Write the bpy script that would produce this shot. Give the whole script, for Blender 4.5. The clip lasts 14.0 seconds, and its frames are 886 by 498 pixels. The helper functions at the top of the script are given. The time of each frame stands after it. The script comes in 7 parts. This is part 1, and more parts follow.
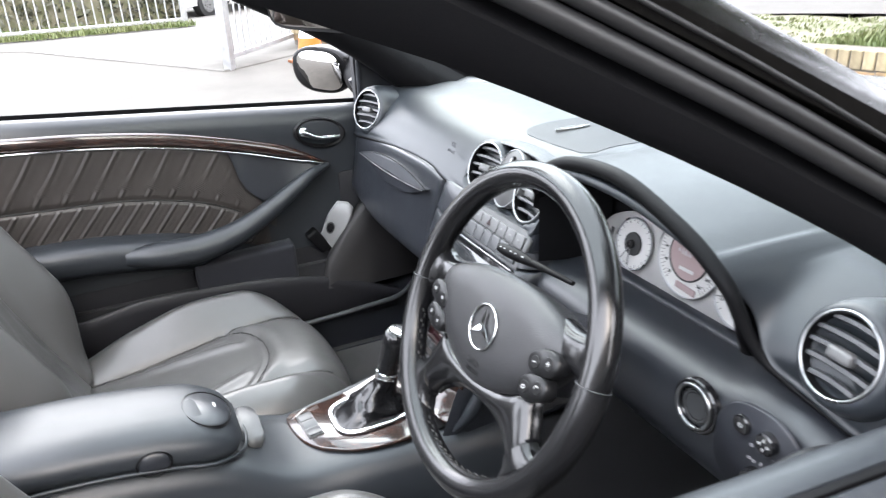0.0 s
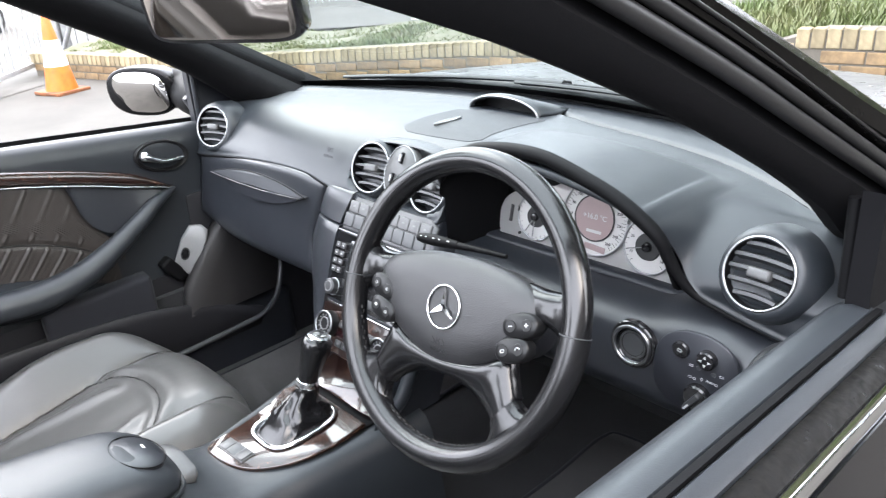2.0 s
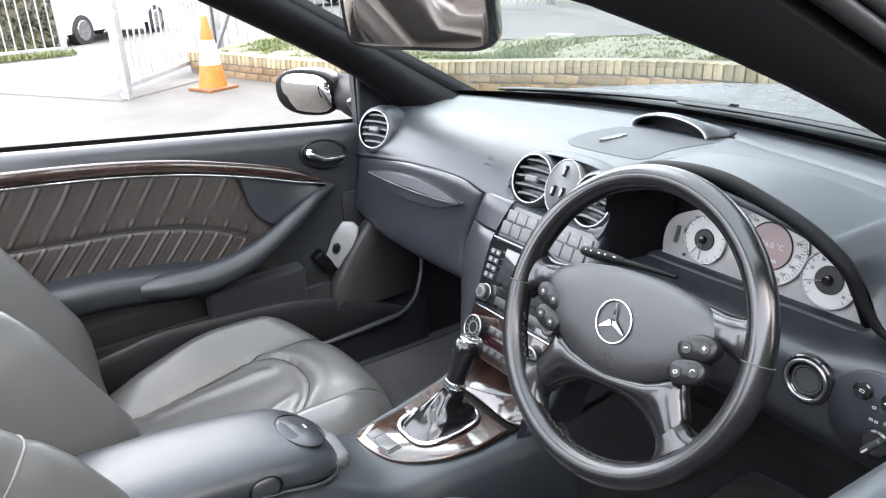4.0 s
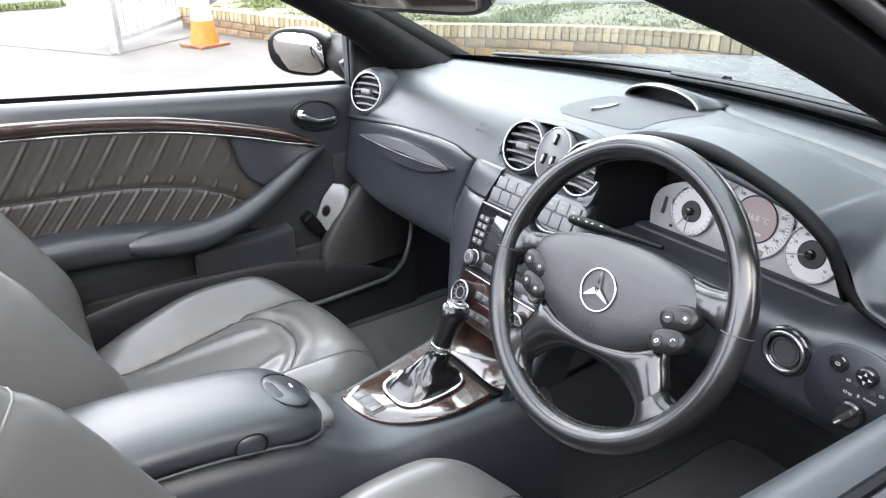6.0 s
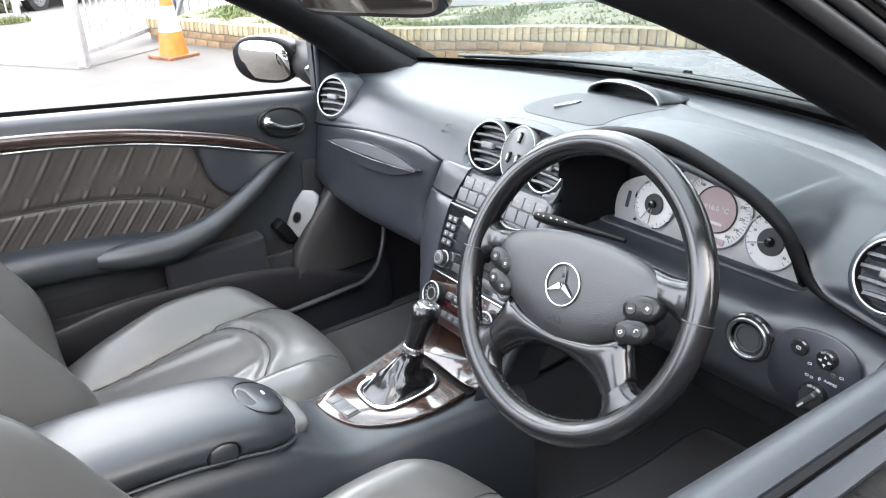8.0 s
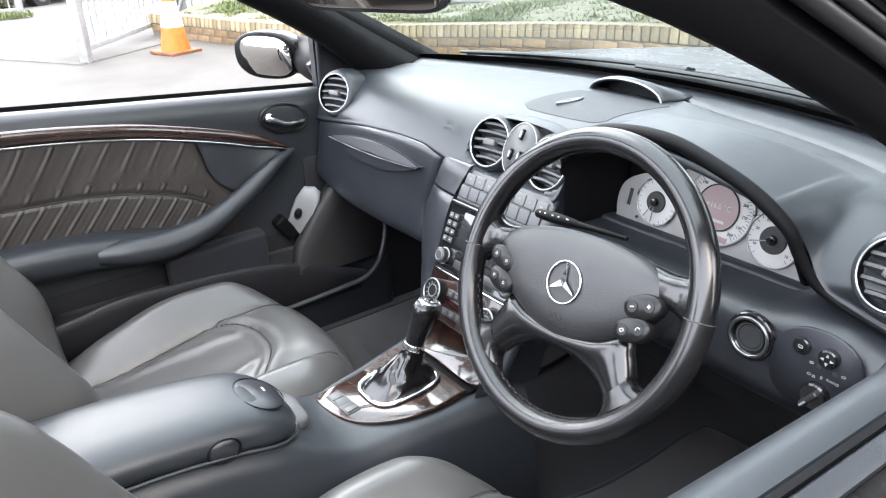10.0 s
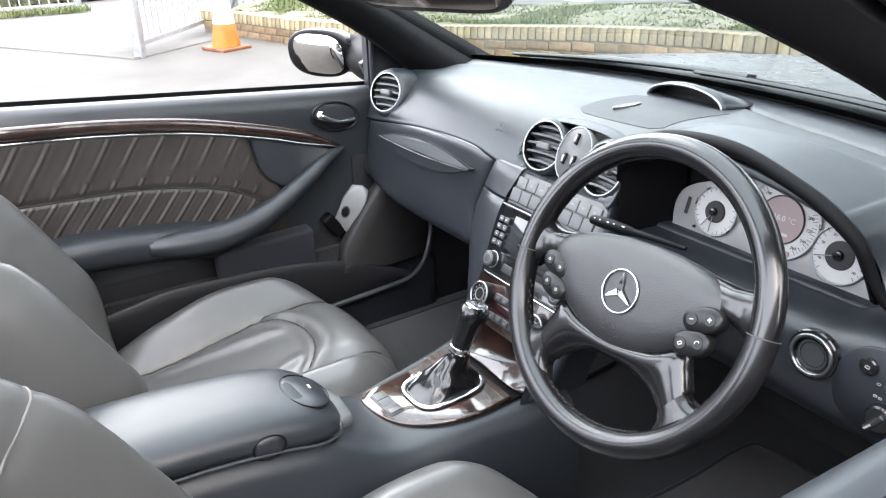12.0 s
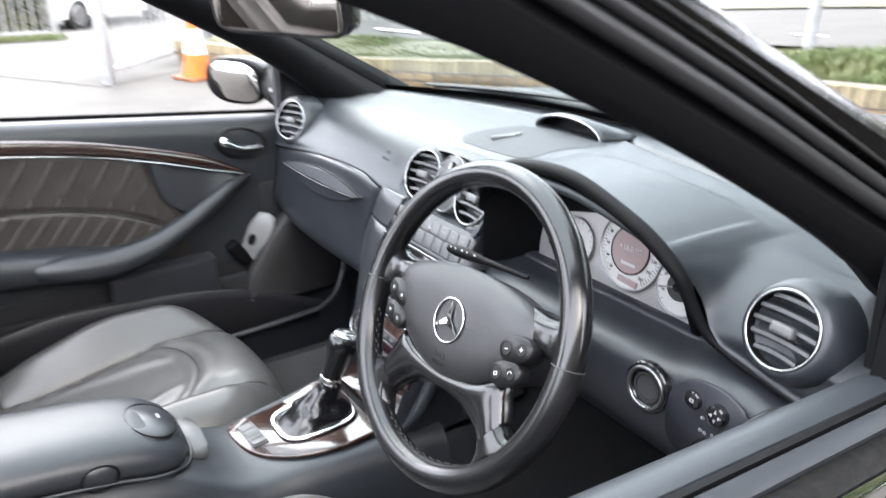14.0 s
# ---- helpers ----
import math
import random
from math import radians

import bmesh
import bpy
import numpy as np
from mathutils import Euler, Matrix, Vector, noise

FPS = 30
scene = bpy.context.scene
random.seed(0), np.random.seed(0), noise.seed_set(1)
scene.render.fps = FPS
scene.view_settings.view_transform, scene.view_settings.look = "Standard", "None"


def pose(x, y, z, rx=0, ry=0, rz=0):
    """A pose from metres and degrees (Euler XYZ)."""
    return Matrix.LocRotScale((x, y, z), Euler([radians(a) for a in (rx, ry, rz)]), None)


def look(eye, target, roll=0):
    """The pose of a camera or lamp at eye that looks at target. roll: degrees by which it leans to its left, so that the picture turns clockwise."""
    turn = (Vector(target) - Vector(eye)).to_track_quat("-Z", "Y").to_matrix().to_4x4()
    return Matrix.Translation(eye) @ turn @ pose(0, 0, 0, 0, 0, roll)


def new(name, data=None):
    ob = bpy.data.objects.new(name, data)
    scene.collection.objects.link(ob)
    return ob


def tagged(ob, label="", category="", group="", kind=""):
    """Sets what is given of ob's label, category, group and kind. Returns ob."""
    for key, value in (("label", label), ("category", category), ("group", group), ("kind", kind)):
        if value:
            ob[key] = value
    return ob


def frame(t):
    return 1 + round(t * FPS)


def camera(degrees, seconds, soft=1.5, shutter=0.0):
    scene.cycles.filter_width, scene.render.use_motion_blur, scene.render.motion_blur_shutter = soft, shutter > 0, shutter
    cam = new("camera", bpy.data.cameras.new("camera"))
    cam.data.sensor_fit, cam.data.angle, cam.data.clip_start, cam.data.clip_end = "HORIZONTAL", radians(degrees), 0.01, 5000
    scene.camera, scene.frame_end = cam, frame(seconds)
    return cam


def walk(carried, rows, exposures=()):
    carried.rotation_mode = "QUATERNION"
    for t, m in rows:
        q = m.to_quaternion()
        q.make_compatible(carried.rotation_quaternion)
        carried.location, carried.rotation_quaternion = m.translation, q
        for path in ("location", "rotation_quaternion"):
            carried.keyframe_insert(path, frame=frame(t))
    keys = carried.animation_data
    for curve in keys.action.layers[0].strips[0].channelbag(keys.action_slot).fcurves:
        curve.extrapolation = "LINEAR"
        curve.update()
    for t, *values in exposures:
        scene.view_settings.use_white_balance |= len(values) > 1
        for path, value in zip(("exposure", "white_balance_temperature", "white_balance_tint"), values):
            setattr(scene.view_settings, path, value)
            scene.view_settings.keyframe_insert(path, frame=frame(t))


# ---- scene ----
cam = camera(61.3, 14.0, soft=1.15, shutter=0.5)
PATH = [
    (0, (0.973, -0.545, 1.243), (-0.706, 0.205, 0.455), -2.8),
    (0.5, (0.905, -0.557, 1.254), (-0.747, 0.21, 0.43), -7.6),
    (1, (0.881, -0.648, 1.248), (-0.476, 0.483, 0.31), -6.5),
    (1.5, (0.896, -0.698, 1.253), (-0.451, 0.475, 0.354), -4.3),
    (2, (0.906, -0.731, 1.245), (-0.454, 0.503, 0.454), -4.0),
    (2.5, (0.875, -0.767, 1.255), (-0.585, 0.358, 0.478), -4.1),
    (3, (0.853, -0.8, 1.248), (-0.713, 0.189, 0.493), -3.1),
    (3.5, (0.86, -0.792, 1.245), (-0.66, 0.244, 0.459), -2.9),
    (4, (0.872, -0.802, 1.25), (-0.681, 0.215, 0.506), -2.6),
    (6.5, (0.882, -0.802, 1.252), (-0.616, 0.217, 0.404), -0.9),
    (7, (0.892, -0.797, 1.252), (-0.588, 0.265, 0.426), -2.1),
    (7.5, (0.893, -0.791, 1.247), (-0.582, 0.275, 0.419), -1.8),
    (8, (0.894, -0.791, 1.25), (-0.588, 0.27, 0.427), -2.3),
    (10.5, (0.892, -0.787, 1.248), (-0.59, 0.268, 0.417), -2.1),
    (11, (0.898, -0.78, 1.244), (-0.583, 0.281, 0.42), -2.1),
    (11.5, (0.885, -0.784, 1.245), (-0.611, 0.25, 0.413), -1.9),
    (12, (0.872, -0.797, 1.246), (-0.669, 0.175, 0.422), -1.5),
    (12.5, (0.874, -0.792, 1.243), (-0.674, 0.176, 0.426), -1.6),
    (13, (0.867, -0.76, 1.232), (-0.622, 0.274, 0.387), -1.5),
    (13.5, (0.837, -0.721, 1.228), (-0.48, 0.504, 0.354), 2.3),
    (14, (0.961, -0.64, 1.23), (-0.587, 0.386, 0.487), -0.2),
]
EXPOSURES = [(0, 1.77), (4, 1.79), (6.5, 1.90), (8, 1.91), (10.5, 1.77), (14, 1.76)]
walk(cam, [(t, look(eye, target, roll)) for t, eye, target, roll in PATH], EXPOSURES)

# ---- light: a bright overcast sky ----
sky_world = bpy.data.worlds.new("sky")
scene.world = sky_world
sky_world.use_nodes = True
_n = sky_world.node_tree.nodes
_sky = _n.new("ShaderNodeTexSky")
_sky.sky_type, _sky.sun_disc = "NISHITA", False
_sky.sun_elevation, _sky.sun_rotation = radians(40), radians(86)
_sky.air_density, _sky.dust_density = 1.0, 6.0
_n["Background"].inputs["Strength"].default_value = 0.15
_mix = _n.new("ShaderNodeMix")
_mix.data_type, _mix.blend_type = "RGBA", "MIX"
_mix.inputs[0].default_value = 0.6
_mix.inputs[7].default_value = (27.4, 28.2, 30.8, 1)      # flat white cloud cover over the clear sky
sky_world.node_tree.links.new(_sky.outputs[0], _mix.inputs[6])
sky_world.node_tree.links.new(_mix.outputs[2], _n["Background"].inputs["Color"])
sun = new("sun", bpy.data.lights.new("sun", "SUN"))
sun.data.energy, sun.data.angle, sun.data.color = 1.25, radians(45), (1, 0.98, 0.95)
sun.matrix_world = look((-6.0, 0.4, 5.0), (0, 0, 0))

# ---- building helpers ----
def lerp(a, b, f):
    return a + (b - a) * f


def smooth(a, b, x):
    f = min(1, max(0, (x - a) / (b - a)))
    return f * f * (3 - 2 * f)


def curve_at(keys, x):
    """A smooth curve through (x, value) keys, monotone between them."""
    if x <= keys[0][0]:
        return keys[0][1]
    if x >= keys[-1][0]:
        return keys[-1][1]
    for i in range(len(keys) - 1):
        (x0, v0), (x1, v1) = keys[i], keys[i + 1]
        if x <= x1:
            def slope(k):
                if k == 0 or k == len(keys) - 1:
                    j = min(k, len(keys) - 2)
                    return (keys[j + 1][1] - keys[j][1]) / (keys[j + 1][0] - keys[j][0])
                return (keys[k + 1][1] - keys[k - 1][1]) / (keys[k + 1][0] - keys[k - 1][0])
            h, f = x1 - x0, (x - x0) / (x1 - x0)
            a, b = slope(i) * h, slope(i + 1) * h
            return ((2 * f ** 3 - 3 * f * f + 1) * v0 + (f ** 3 - 2 * f * f + f) * a
                    + (3 * f * f - 2 * f ** 3) * v1 + (f ** 3 - f * f) * b)


def spline(pts, n, closed=False):
    """n points on a Catmull-Rom curve through pts."""
    pts = [Vector(p) for p in pts]
    m, out = len(pts), []
    spans = m if closed else m - 1
    for k in range(n):
        s = k * spans / n if closed else k * spans / (n - 1)
        i = min(int(s), spans - 1)
        f = s - i
        if closed:
            p0, p1, p2, p3 = (pts[(i + j) % m] for j in (-1, 0, 1, 2))
        else:
            p1, p2 = pts[i], pts[i + 1]
            p0 = pts[i - 1] if i else p1 * 2 - p2
            p3 = pts[i + 2] if i + 2 < m else p2 * 2 - p1
        out.append(0.5 * (2 * p1 + (p2 - p0) * f + (2 * p0 - 5 * p1 + 4 * p2 - p3) * f * f
                          + (3 * p1 - p0 - 3 * p2 + p3) * f ** 3))
    return out


def part(name, verts, faces, material, parent=None, label="", sharp=38):
    me = bpy.data.meshes.new(name)
    me.from_pydata([tuple(v) for v in verts], [], faces)
    me.polygons.foreach_set("use_smooth", [True] * len(me.polygons))
    bm = bmesh.new()
    bm.from_mesh(me)
    bmesh.ops.recalc_face_normals(bm, faces=bm.faces)
    bm.to_mesh(me)
    bm.free()
    if sharp < 180:
        me.set_sharp_from_angle(angle=radians(sharp))
    me.materials.append(material)
    ob = new(name, me)
    if parent:
        ob.parent = parent
    if label:
        tagged(ob, label)
    return ob


def loft(name, rings, material, parent=None, label="", closed=True, caps=True, sharp=38, loop=False):
    """Skin over rings of equal length. closed: each ring closes on itself; loop: the last ring joins the first."""
    m = len(rings[0])
    verts = [p for r in rings for p in r]
    faces = []
    for i in range(len(rings) if loop else len(rings) - 1):
        a, b = i * m, (i + 1) % len(rings) * m
        for j in range(m if closed else m - 1):
            k = (j + 1) % m
            faces.append((a + j, a + k, b + k, b + j))
    if closed and caps and not loop:
        faces.append(tuple(range(m)))
        faces.append(tuple(range(len(verts) - m, len(verts))))
    return part(name, verts, faces, material, parent, label, sharp)


def tube(name, pts, radius, material, parent=None, label="", sides=14, flat=1.0, up=(0, 0, 1), loop=False, sharp=60):
    """A round (or flattened) rod along pts; radius a number or one for each point."""
    pts = [Vector(p) for p in pts]
    rings = []
    n = len(pts)
    for i, p in enumerate(pts):
        if loop:
            d = pts[(i + 1) % n] - pts[i - 1]
        else:
            d = pts[min(i + 1, n - 1)] - pts[max(i - 1, 0)]
        d.normalize()
        s = d.cross(Vector(up))
        if s.length < 1e-4:
            s = d.cross(Vector((1, 0, 0)))
        s.normalize()
        t = s.cross(d)
        r = radius[i] if isinstance(radius, (list, tuple)) else radius
        rings.append([p + s * (r * math.cos(a)) + t * (r * flat * math.sin(a)) for a in (2 * math.pi * k / sides for k in range(sides))])
    return loft(name, rings, material, parent, label, sharp=sharp, loop=loop)


def frame_at(origin, out, up=(0, 0, 1)):
    """A pose whose z looks along out and whose y is as near to up as can be."""
    z = Vector(out).normalized()
    x = Vector(up).cross(z).normalized()
    y = z.cross(x)
    m = Matrix((x, y, z)).transposed().to_4x4()
    m.translation = Vector(origin)
    return m


def lathe(name, profile, m, material, parent=None, label="", sides=40, squash=1.0, sharp=38):
    """A turned body: (radius, height) pairs about the z axis of m."""
    rings = []
    for r, h in profile:
        rings.append([m @ Vector((r * math.cos(a), r * squash * math.sin(a), h)) for a in (2 * math.pi * k / sides for k in range(sides))])
    return loft(name, rings, material, parent, label, caps=True, sharp=sharp)


def ring(name, radius, thick, m, material, parent=None, label="", sides=48, squash=1.0, flat=1.0):
    """A torus about the z axis of m."""
    rings = []
    for k in range(sides):
        a = 2 * math.pi * k / sides
        rings.append([m @ Vector(((radius + thick * math.cos(b)) * math.cos(a), (radius + thick * math.cos(b)) * squash * math.sin(a), thick * flat * math.sin(b)))
                      for b in (2 * math.pi * j / 10 for j in range(10))])
    return loft(name, rings, material, parent, label, loop=True, sharp=60)


def block(name, size, m, material, parent=None, label="", bevel=0.004, segments=2, taper=(1, 1)):
    """A box with rounded edges, centred on m; taper: the size of its top against its foot."""
    bm = bmesh.new()
    bmesh.ops.create_cube(bm, size=1)
    for v in bm.verts:
        k = taper if v.co.z > 0 else (1, 1)
        v.co = Vector((v.co.x * size[0] * k[0], v.co.y * size[1] * k[1], v.co.z * size[2]))
    if bevel:
        bmesh.ops.bevel(bm, geom=bm.edges, offset=min(bevel, min(size) * 0.48), segments=segments, profile=0.6, affect="EDGES")
    bm.transform(m)
    me = bpy.data.meshes.new(name)
    bm.to_mesh(me)
    bm.free()
    me.polygons.foreach_set("use_smooth", [True] * len(me.polygons))
    me.set_sharp_from_angle(angle=radians(50))
    me.materials.append(material)
    ob = new(name, me)
    if parent:
        ob.parent = parent
    if label:
        tagged(ob, label)
    return ob


def plate(name, outline, depth, m, material, parent=None, label="", round_edge=0.0015):
    """A flat plate: outline (x, y) in m's plane, from -depth to 0 along m's z, its upper edge eased."""
    n = len(outline)
    cx = sum(p[0] for p in outline) / n
    cy = sum(p[1] for p in outline) / n

    def at(h, inset):
        out = []
        for x, y in outline:
            d = math.hypot(x - cx, y - cy) or 1
            k = max(0.0, 1 - inset / d)
            out.append(m @ Vector((cx + (x - cx) * k, cy + (y - cy) * k, h)))
        return out
    return loft(name, [at(-depth, 0), at(-round_edge, 0), at(0, round_edge)], material, parent, label, sharp=50)


def oval(rx, ry, n=32, power=2.0, cx=0, cy=0):
    out = []
    for k in range(n):
        a = 2 * math.pi * k / n
        c, s = math.cos(a), math.sin(a)
        out.append((cx + rx * math.copysign(abs(c) ** (2 / power), c), cy + ry * math.copysign(abs(s) ** (2 / power), s)))
    return out


def writing(name, text, size, m, material, parent=None, depth=0.0003, align="CENTER"):
    """Words in the built-in font, as a mesh, centred on m."""
    cu = bpy.data.curves.new(name, "FONT")
    cu.body, cu.size, cu.extrude, cu.align_x, cu.align_y = text, size, depth, align, "CENTER"
    cu.resolution_u = 3
    tmp = bpy.data.objects.new(name, cu)
    scene.collection.objects.link(tmp)
    bpy.context.view_layer.update()
    me = bpy.data.meshes.new_from_object(tmp.evaluated_get(bpy.context.evaluated_depsgraph_get()))
    bpy.data.objects.remove(tmp)
    me.transform(m)
    me.materials.clear()
    me.materials.append(material)
    me.name = name
    ob = new(name, me)
    if parent:
        ob.parent = parent
    return ob


def thing(name, label, category, group="", kind="", at=(0, 0, 0)):
    ob = new(name)
    ob.empty_display_size = 0.05
    ob.location = (0, 0, 0)
    return tagged(ob, label, category, group, kind)

# ---- materials ----
def material(name, colour, rough=0.5, metal=0.0, grain=0.0, grain_scale=400.0, blotch=0.0, blotch_scale=6.0,
             coat=0.0, specular=0.5, tint=None, rough_var=0.0, stretch=(1, 1, 1), sheen=0.0, kind="NOISE", wear_scale=30.0):
    """A surface with a blotchy base colour, uneven gloss and fine relief, at real size in metres."""
    ma = bpy.data.materials.new(name)
    ma.use_nodes = True
    nt = ma.node_tree
    n, link = nt.nodes, nt.links.new
    bsdf = n["Principled BSDF"]
    bsdf.inputs["Base Color"].default_value = (*colour, 1)
    bsdf.inputs["Roughness"].default_value = rough
    bsdf.inputs["Metallic"].default_value = metal
    bsdf.inputs["Specular IOR Level"].default_value = specular
    bsdf.inputs["Coat Weight"].default_value = coat
    bsdf.inputs["Coat Roughness"].default_value = 0.04
    bsdf.inputs["Sheen Weight"].default_value = sheen
    co = n.new("ShaderNodeTexCoord")
    mp = n.new("ShaderNodeMapping")
    mp.inputs["Scale"].default_value = stretch
    link(co.outputs["Object"], mp.inputs[0])
    if blotch:
        t = n.new("ShaderNodeTexNoise")
        t.inputs["Scale"].default_value, t.inputs["Detail"].default_value, t.inputs["Roughness"].default_value = blotch_scale, 6, 0.6
        link(mp.outputs[0], t.inputs["Vector"])
        ramp = n.new("ShaderNodeValToRGB")
        other = tint or tuple(c * (1 - blotch) for c in colour)
        ramp.color_ramp.elements[0].color, ramp.color_ramp.elements[0].position = (*other, 1), 0.35
        ramp.color_ramp.elements[1].color, ramp.color_ramp.elements[1].position = (*colour, 1), 0.65
        link(t.outputs["Fac"], ramp.inputs[0])
        link(ramp.outputs[0], bsdf.inputs["Base Color"])
    if rough_var:
        t = n.new("ShaderNodeTexNoise")
        t.inputs["Scale"].default_value, t.inputs["Detail"].default_value = wear_scale, 5
        link(mp.outputs[0], t.inputs["Vector"])
        mr = n.new("ShaderNodeMapRange")
        mr.inputs["From Min"].default_value, mr.inputs["From Max"].default_value = 0.3, 0.7
        mr.inputs["To Min"].default_value, mr.inputs["To Max"].default_value = max(0.02, rough - rough_var), min(1, rough + rough_var)
        link(t.outputs["Fac"], mr.inputs["Value"])
        link(mr.outputs[0], bsdf.inputs["Roughness"])
    if grain:
        if kind == "VORONOI":
            t = n.new("ShaderNodeTexVoronoi")
            out = t.outputs["Distance"]
        else:
            t = n.new("ShaderNodeTexNoise")
            t.inputs["Detail"].default_value = 4
            out = t.outputs["Fac"]
        t.inputs["Scale"].default_value = grain_scale
        link(mp.outputs[0], t.inputs["Vector"])
        b = n.new("ShaderNodeBump")
        b.inputs["Strength"].default_value, b.inputs["Distance"].default_value = grain, 0.0008
        link(out, b.inputs["Height"])
        link(b.outputs[0], bsdf.inputs["Normal"])
    return ma


def glass(name, tint=(0.93, 0.97, 0.96), gloss=0.09):
    """Thin glass: mostly clear, with a mirror share that grows towards grazing."""
    ma = bpy.data.materials.new(name)
    ma.use_nodes = True
    n, link = ma.node_tree.nodes, ma.node_tree.links.new
    n.remove(n["Principled BSDF"])
    clear, shine, mix, fres, powr, gain = (n.new("ShaderNode" + k) for k in ("BsdfTransparent", "BsdfGlossy", "MixShader", "LayerWeight", "Math", "Math"))
    powr.operation, powr.inputs[1].default_value = "POWER", 4.0
    gain.operation, gain.inputs[1].default_value, gain.inputs[2].default_value = "MULTIPLY_ADD", 0.28, gloss
    link(fres.outputs["Facing"], powr.inputs[0])
    link(powr.outputs[0], gain.inputs[0])
    clear.inputs["Color"].default_value = (*tint, 1)
    shine.inputs["Roughness"].default_value = 0.02
    link(gain.outputs[0], mix.inputs[0])
    link(clear.outputs[0], mix.inputs[1])
    link(shine.outputs[0], mix.inputs[2])
    link(mix.outputs[0], n["Material Output"].inputs["Surface"])
    return ma


def wood(name):
    """Dark burr veneer under a thick clear lacquer."""
    ma = material(name, (0.06, 0.022, 0.012), 0.25, coat=1.0)
    nt = ma.node_tree
    n, link = nt.nodes, nt.links.new
    co, big, w, ramp = n.new("ShaderNodeTexCoord"), n.new("ShaderNodeTexNoise"), n.new("ShaderNodeTexNoise"), n.new("ShaderNodeValToRGB")
    big.inputs["Scale"].default_value, big.inputs["Detail"].default_value, big.inputs["Distortion"].default_value = 22, 5, 2.5
    w.inputs["Scale"].default_value, w.inputs["Detail"].default_value, w.inputs["Distortion"].default_value = 90, 6, 3.0
    link(co.outputs["Object"], big.inputs["Vector"])
    link(co.outputs["Object"], w.inputs["Vector"])
    mx = n.new("ShaderNodeMath")
    mx.operation = "MULTIPLY_ADD"
    mx.inputs[1].default_value = 0.45
    link(w.outputs["Fac"], mx.inputs[0])
    ml = n.new("ShaderNodeMath")
    ml.operation = "MULTIPLY"
    ml.inputs[1].default_value = 0.55
    link(big.outputs["Fac"], ml.inputs[0])
    link(ml.outputs[0], mx.inputs[2])
    e = ramp.color_ramp.elements
    e[0].position, e[0].color = 0.38, (0.009, 0.0045, 0.004, 1)
    e[1].position, e[1].color = 0.66, (0.060, 0.0265, 0.0165, 1)
    mid = e.new(0.5)
    mid.color = (0.016, 0.008, 0.006, 1)
    link(mx.outputs[0], ramp.inputs[0])
    link(ramp.outputs[0], n["Principled BSDF"].inputs["Base Color"])
    return ma


M_DASH = material("soft_dash_plastic", (0.019, 0.0222, 0.0262), 0.39, grain=0.25, grain_scale=900, blotch=0.10, blotch_scale=14, rough_var=0.02, specular=0.48)
M_TRIM = material("dark_trim_plastic", (0.0165, 0.0185, 0.0230), 0.34, grain=0.22, grain_scale=1100, blotch=0.15, blotch_scale=12, rough_var=0.04, specular=0.62)
M_LOWER = material("charcoal_lower_plastic", (0.01897, 0.02047, 0.02587), 0.42, grain=0.35, grain_scale=800, blotch=0.2, blotch_scale=10, specular=0.5)
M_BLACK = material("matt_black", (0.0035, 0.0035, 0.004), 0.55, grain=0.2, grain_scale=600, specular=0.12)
M_RUBBER = material("black_rubber", (0.012, 0.012, 0.013), 0.42, grain=0.15, grain_scale=300, blotch=0.2, blotch_scale=20)
M_WHEEL = material("worn_black_leather", (0.0062, 0.0062, 0.0068), 0.20, grain=0.04, grain_scale=900, blotch=0.25, blotch_scale=14, rough_var=0.03, wear_scale=18, specular=0.62)
M_GRIP = material("pierced_black_leather", (0.0080, 0.0080, 0.0087), 0.24, grain=0.07, grain_scale=1100, kind="VORONOI", blotch=0.15, blotch_scale=14, rough_var=0.02, wear_scale=18, specular=0.58)
M_HUB = material("grained_black_pad", (0.0156, 0.0156, 0.0168), 0.36, grain=0.3, grain_scale=900, kind="VORONOI", rough_var=0.05, specular=0.6)
M_LEATHER = material("grey_leather", (0.069, 0.068, 0.066), 0.34, grain=0.16, grain_scale=700, blotch=0.10, blotch_scale=5, rough_var=0.05, wear_scale=6, specular=0.55)
M_DOORLEATHER = material("taupe_door_leather", (0.0415, 0.0365, 0.0335), 0.42, grain=0.3, grain_scale=520, kind="VORONOI", blotch=0.16, blotch_scale=10, rough_var=0.06, specular=0.45)
M_SEAM = material("grey_thread", (0.13, 0.125, 0.12), 0.8)
M_CHROME = material("chrome", (0.72, 0.73, 0.74), 0.09, metal=1.0, rough_var=0.03)
M_SATIN = material("satin_silver", (0.31, 0.315, 0.32), 0.30, metal=1.0, rough_var=0.05)
M_DIAL = material("brushed_silver_dial", (0.375, 0.3675, 0.36), 0.42, metal=0.35, blotch=0.06, blotch_scale=40)
M_DIALWHITE = material("pale_dial_face", (0.465, 0.4575, 0.45), 0.5, blotch=0.05, blotch_scale=50)
M_DISPLAY = material("pinkish_display", (0.27, 0.2025, 0.2025), 0.3, coat=0.6)
M_INK = material("black_print", (0.012, 0.012, 0.013), 0.6)
M_WHITEPRINT = material("white_print", (0.42, 0.42, 0.42), 0.6)
M_GREYPRINT = material("grey_print", (0.15, 0.15, 0.152), 0.6)
M_GLOSSBLACK = material("gloss_black_plastic", (0.008, 0.008, 0.009), 0.12, coat=0.5, rough_var=0.04)
M_KEY = material("dark_key_plastic", (0.0245, 0.0252, 0.0266), 0.34, rough_var=0.05)
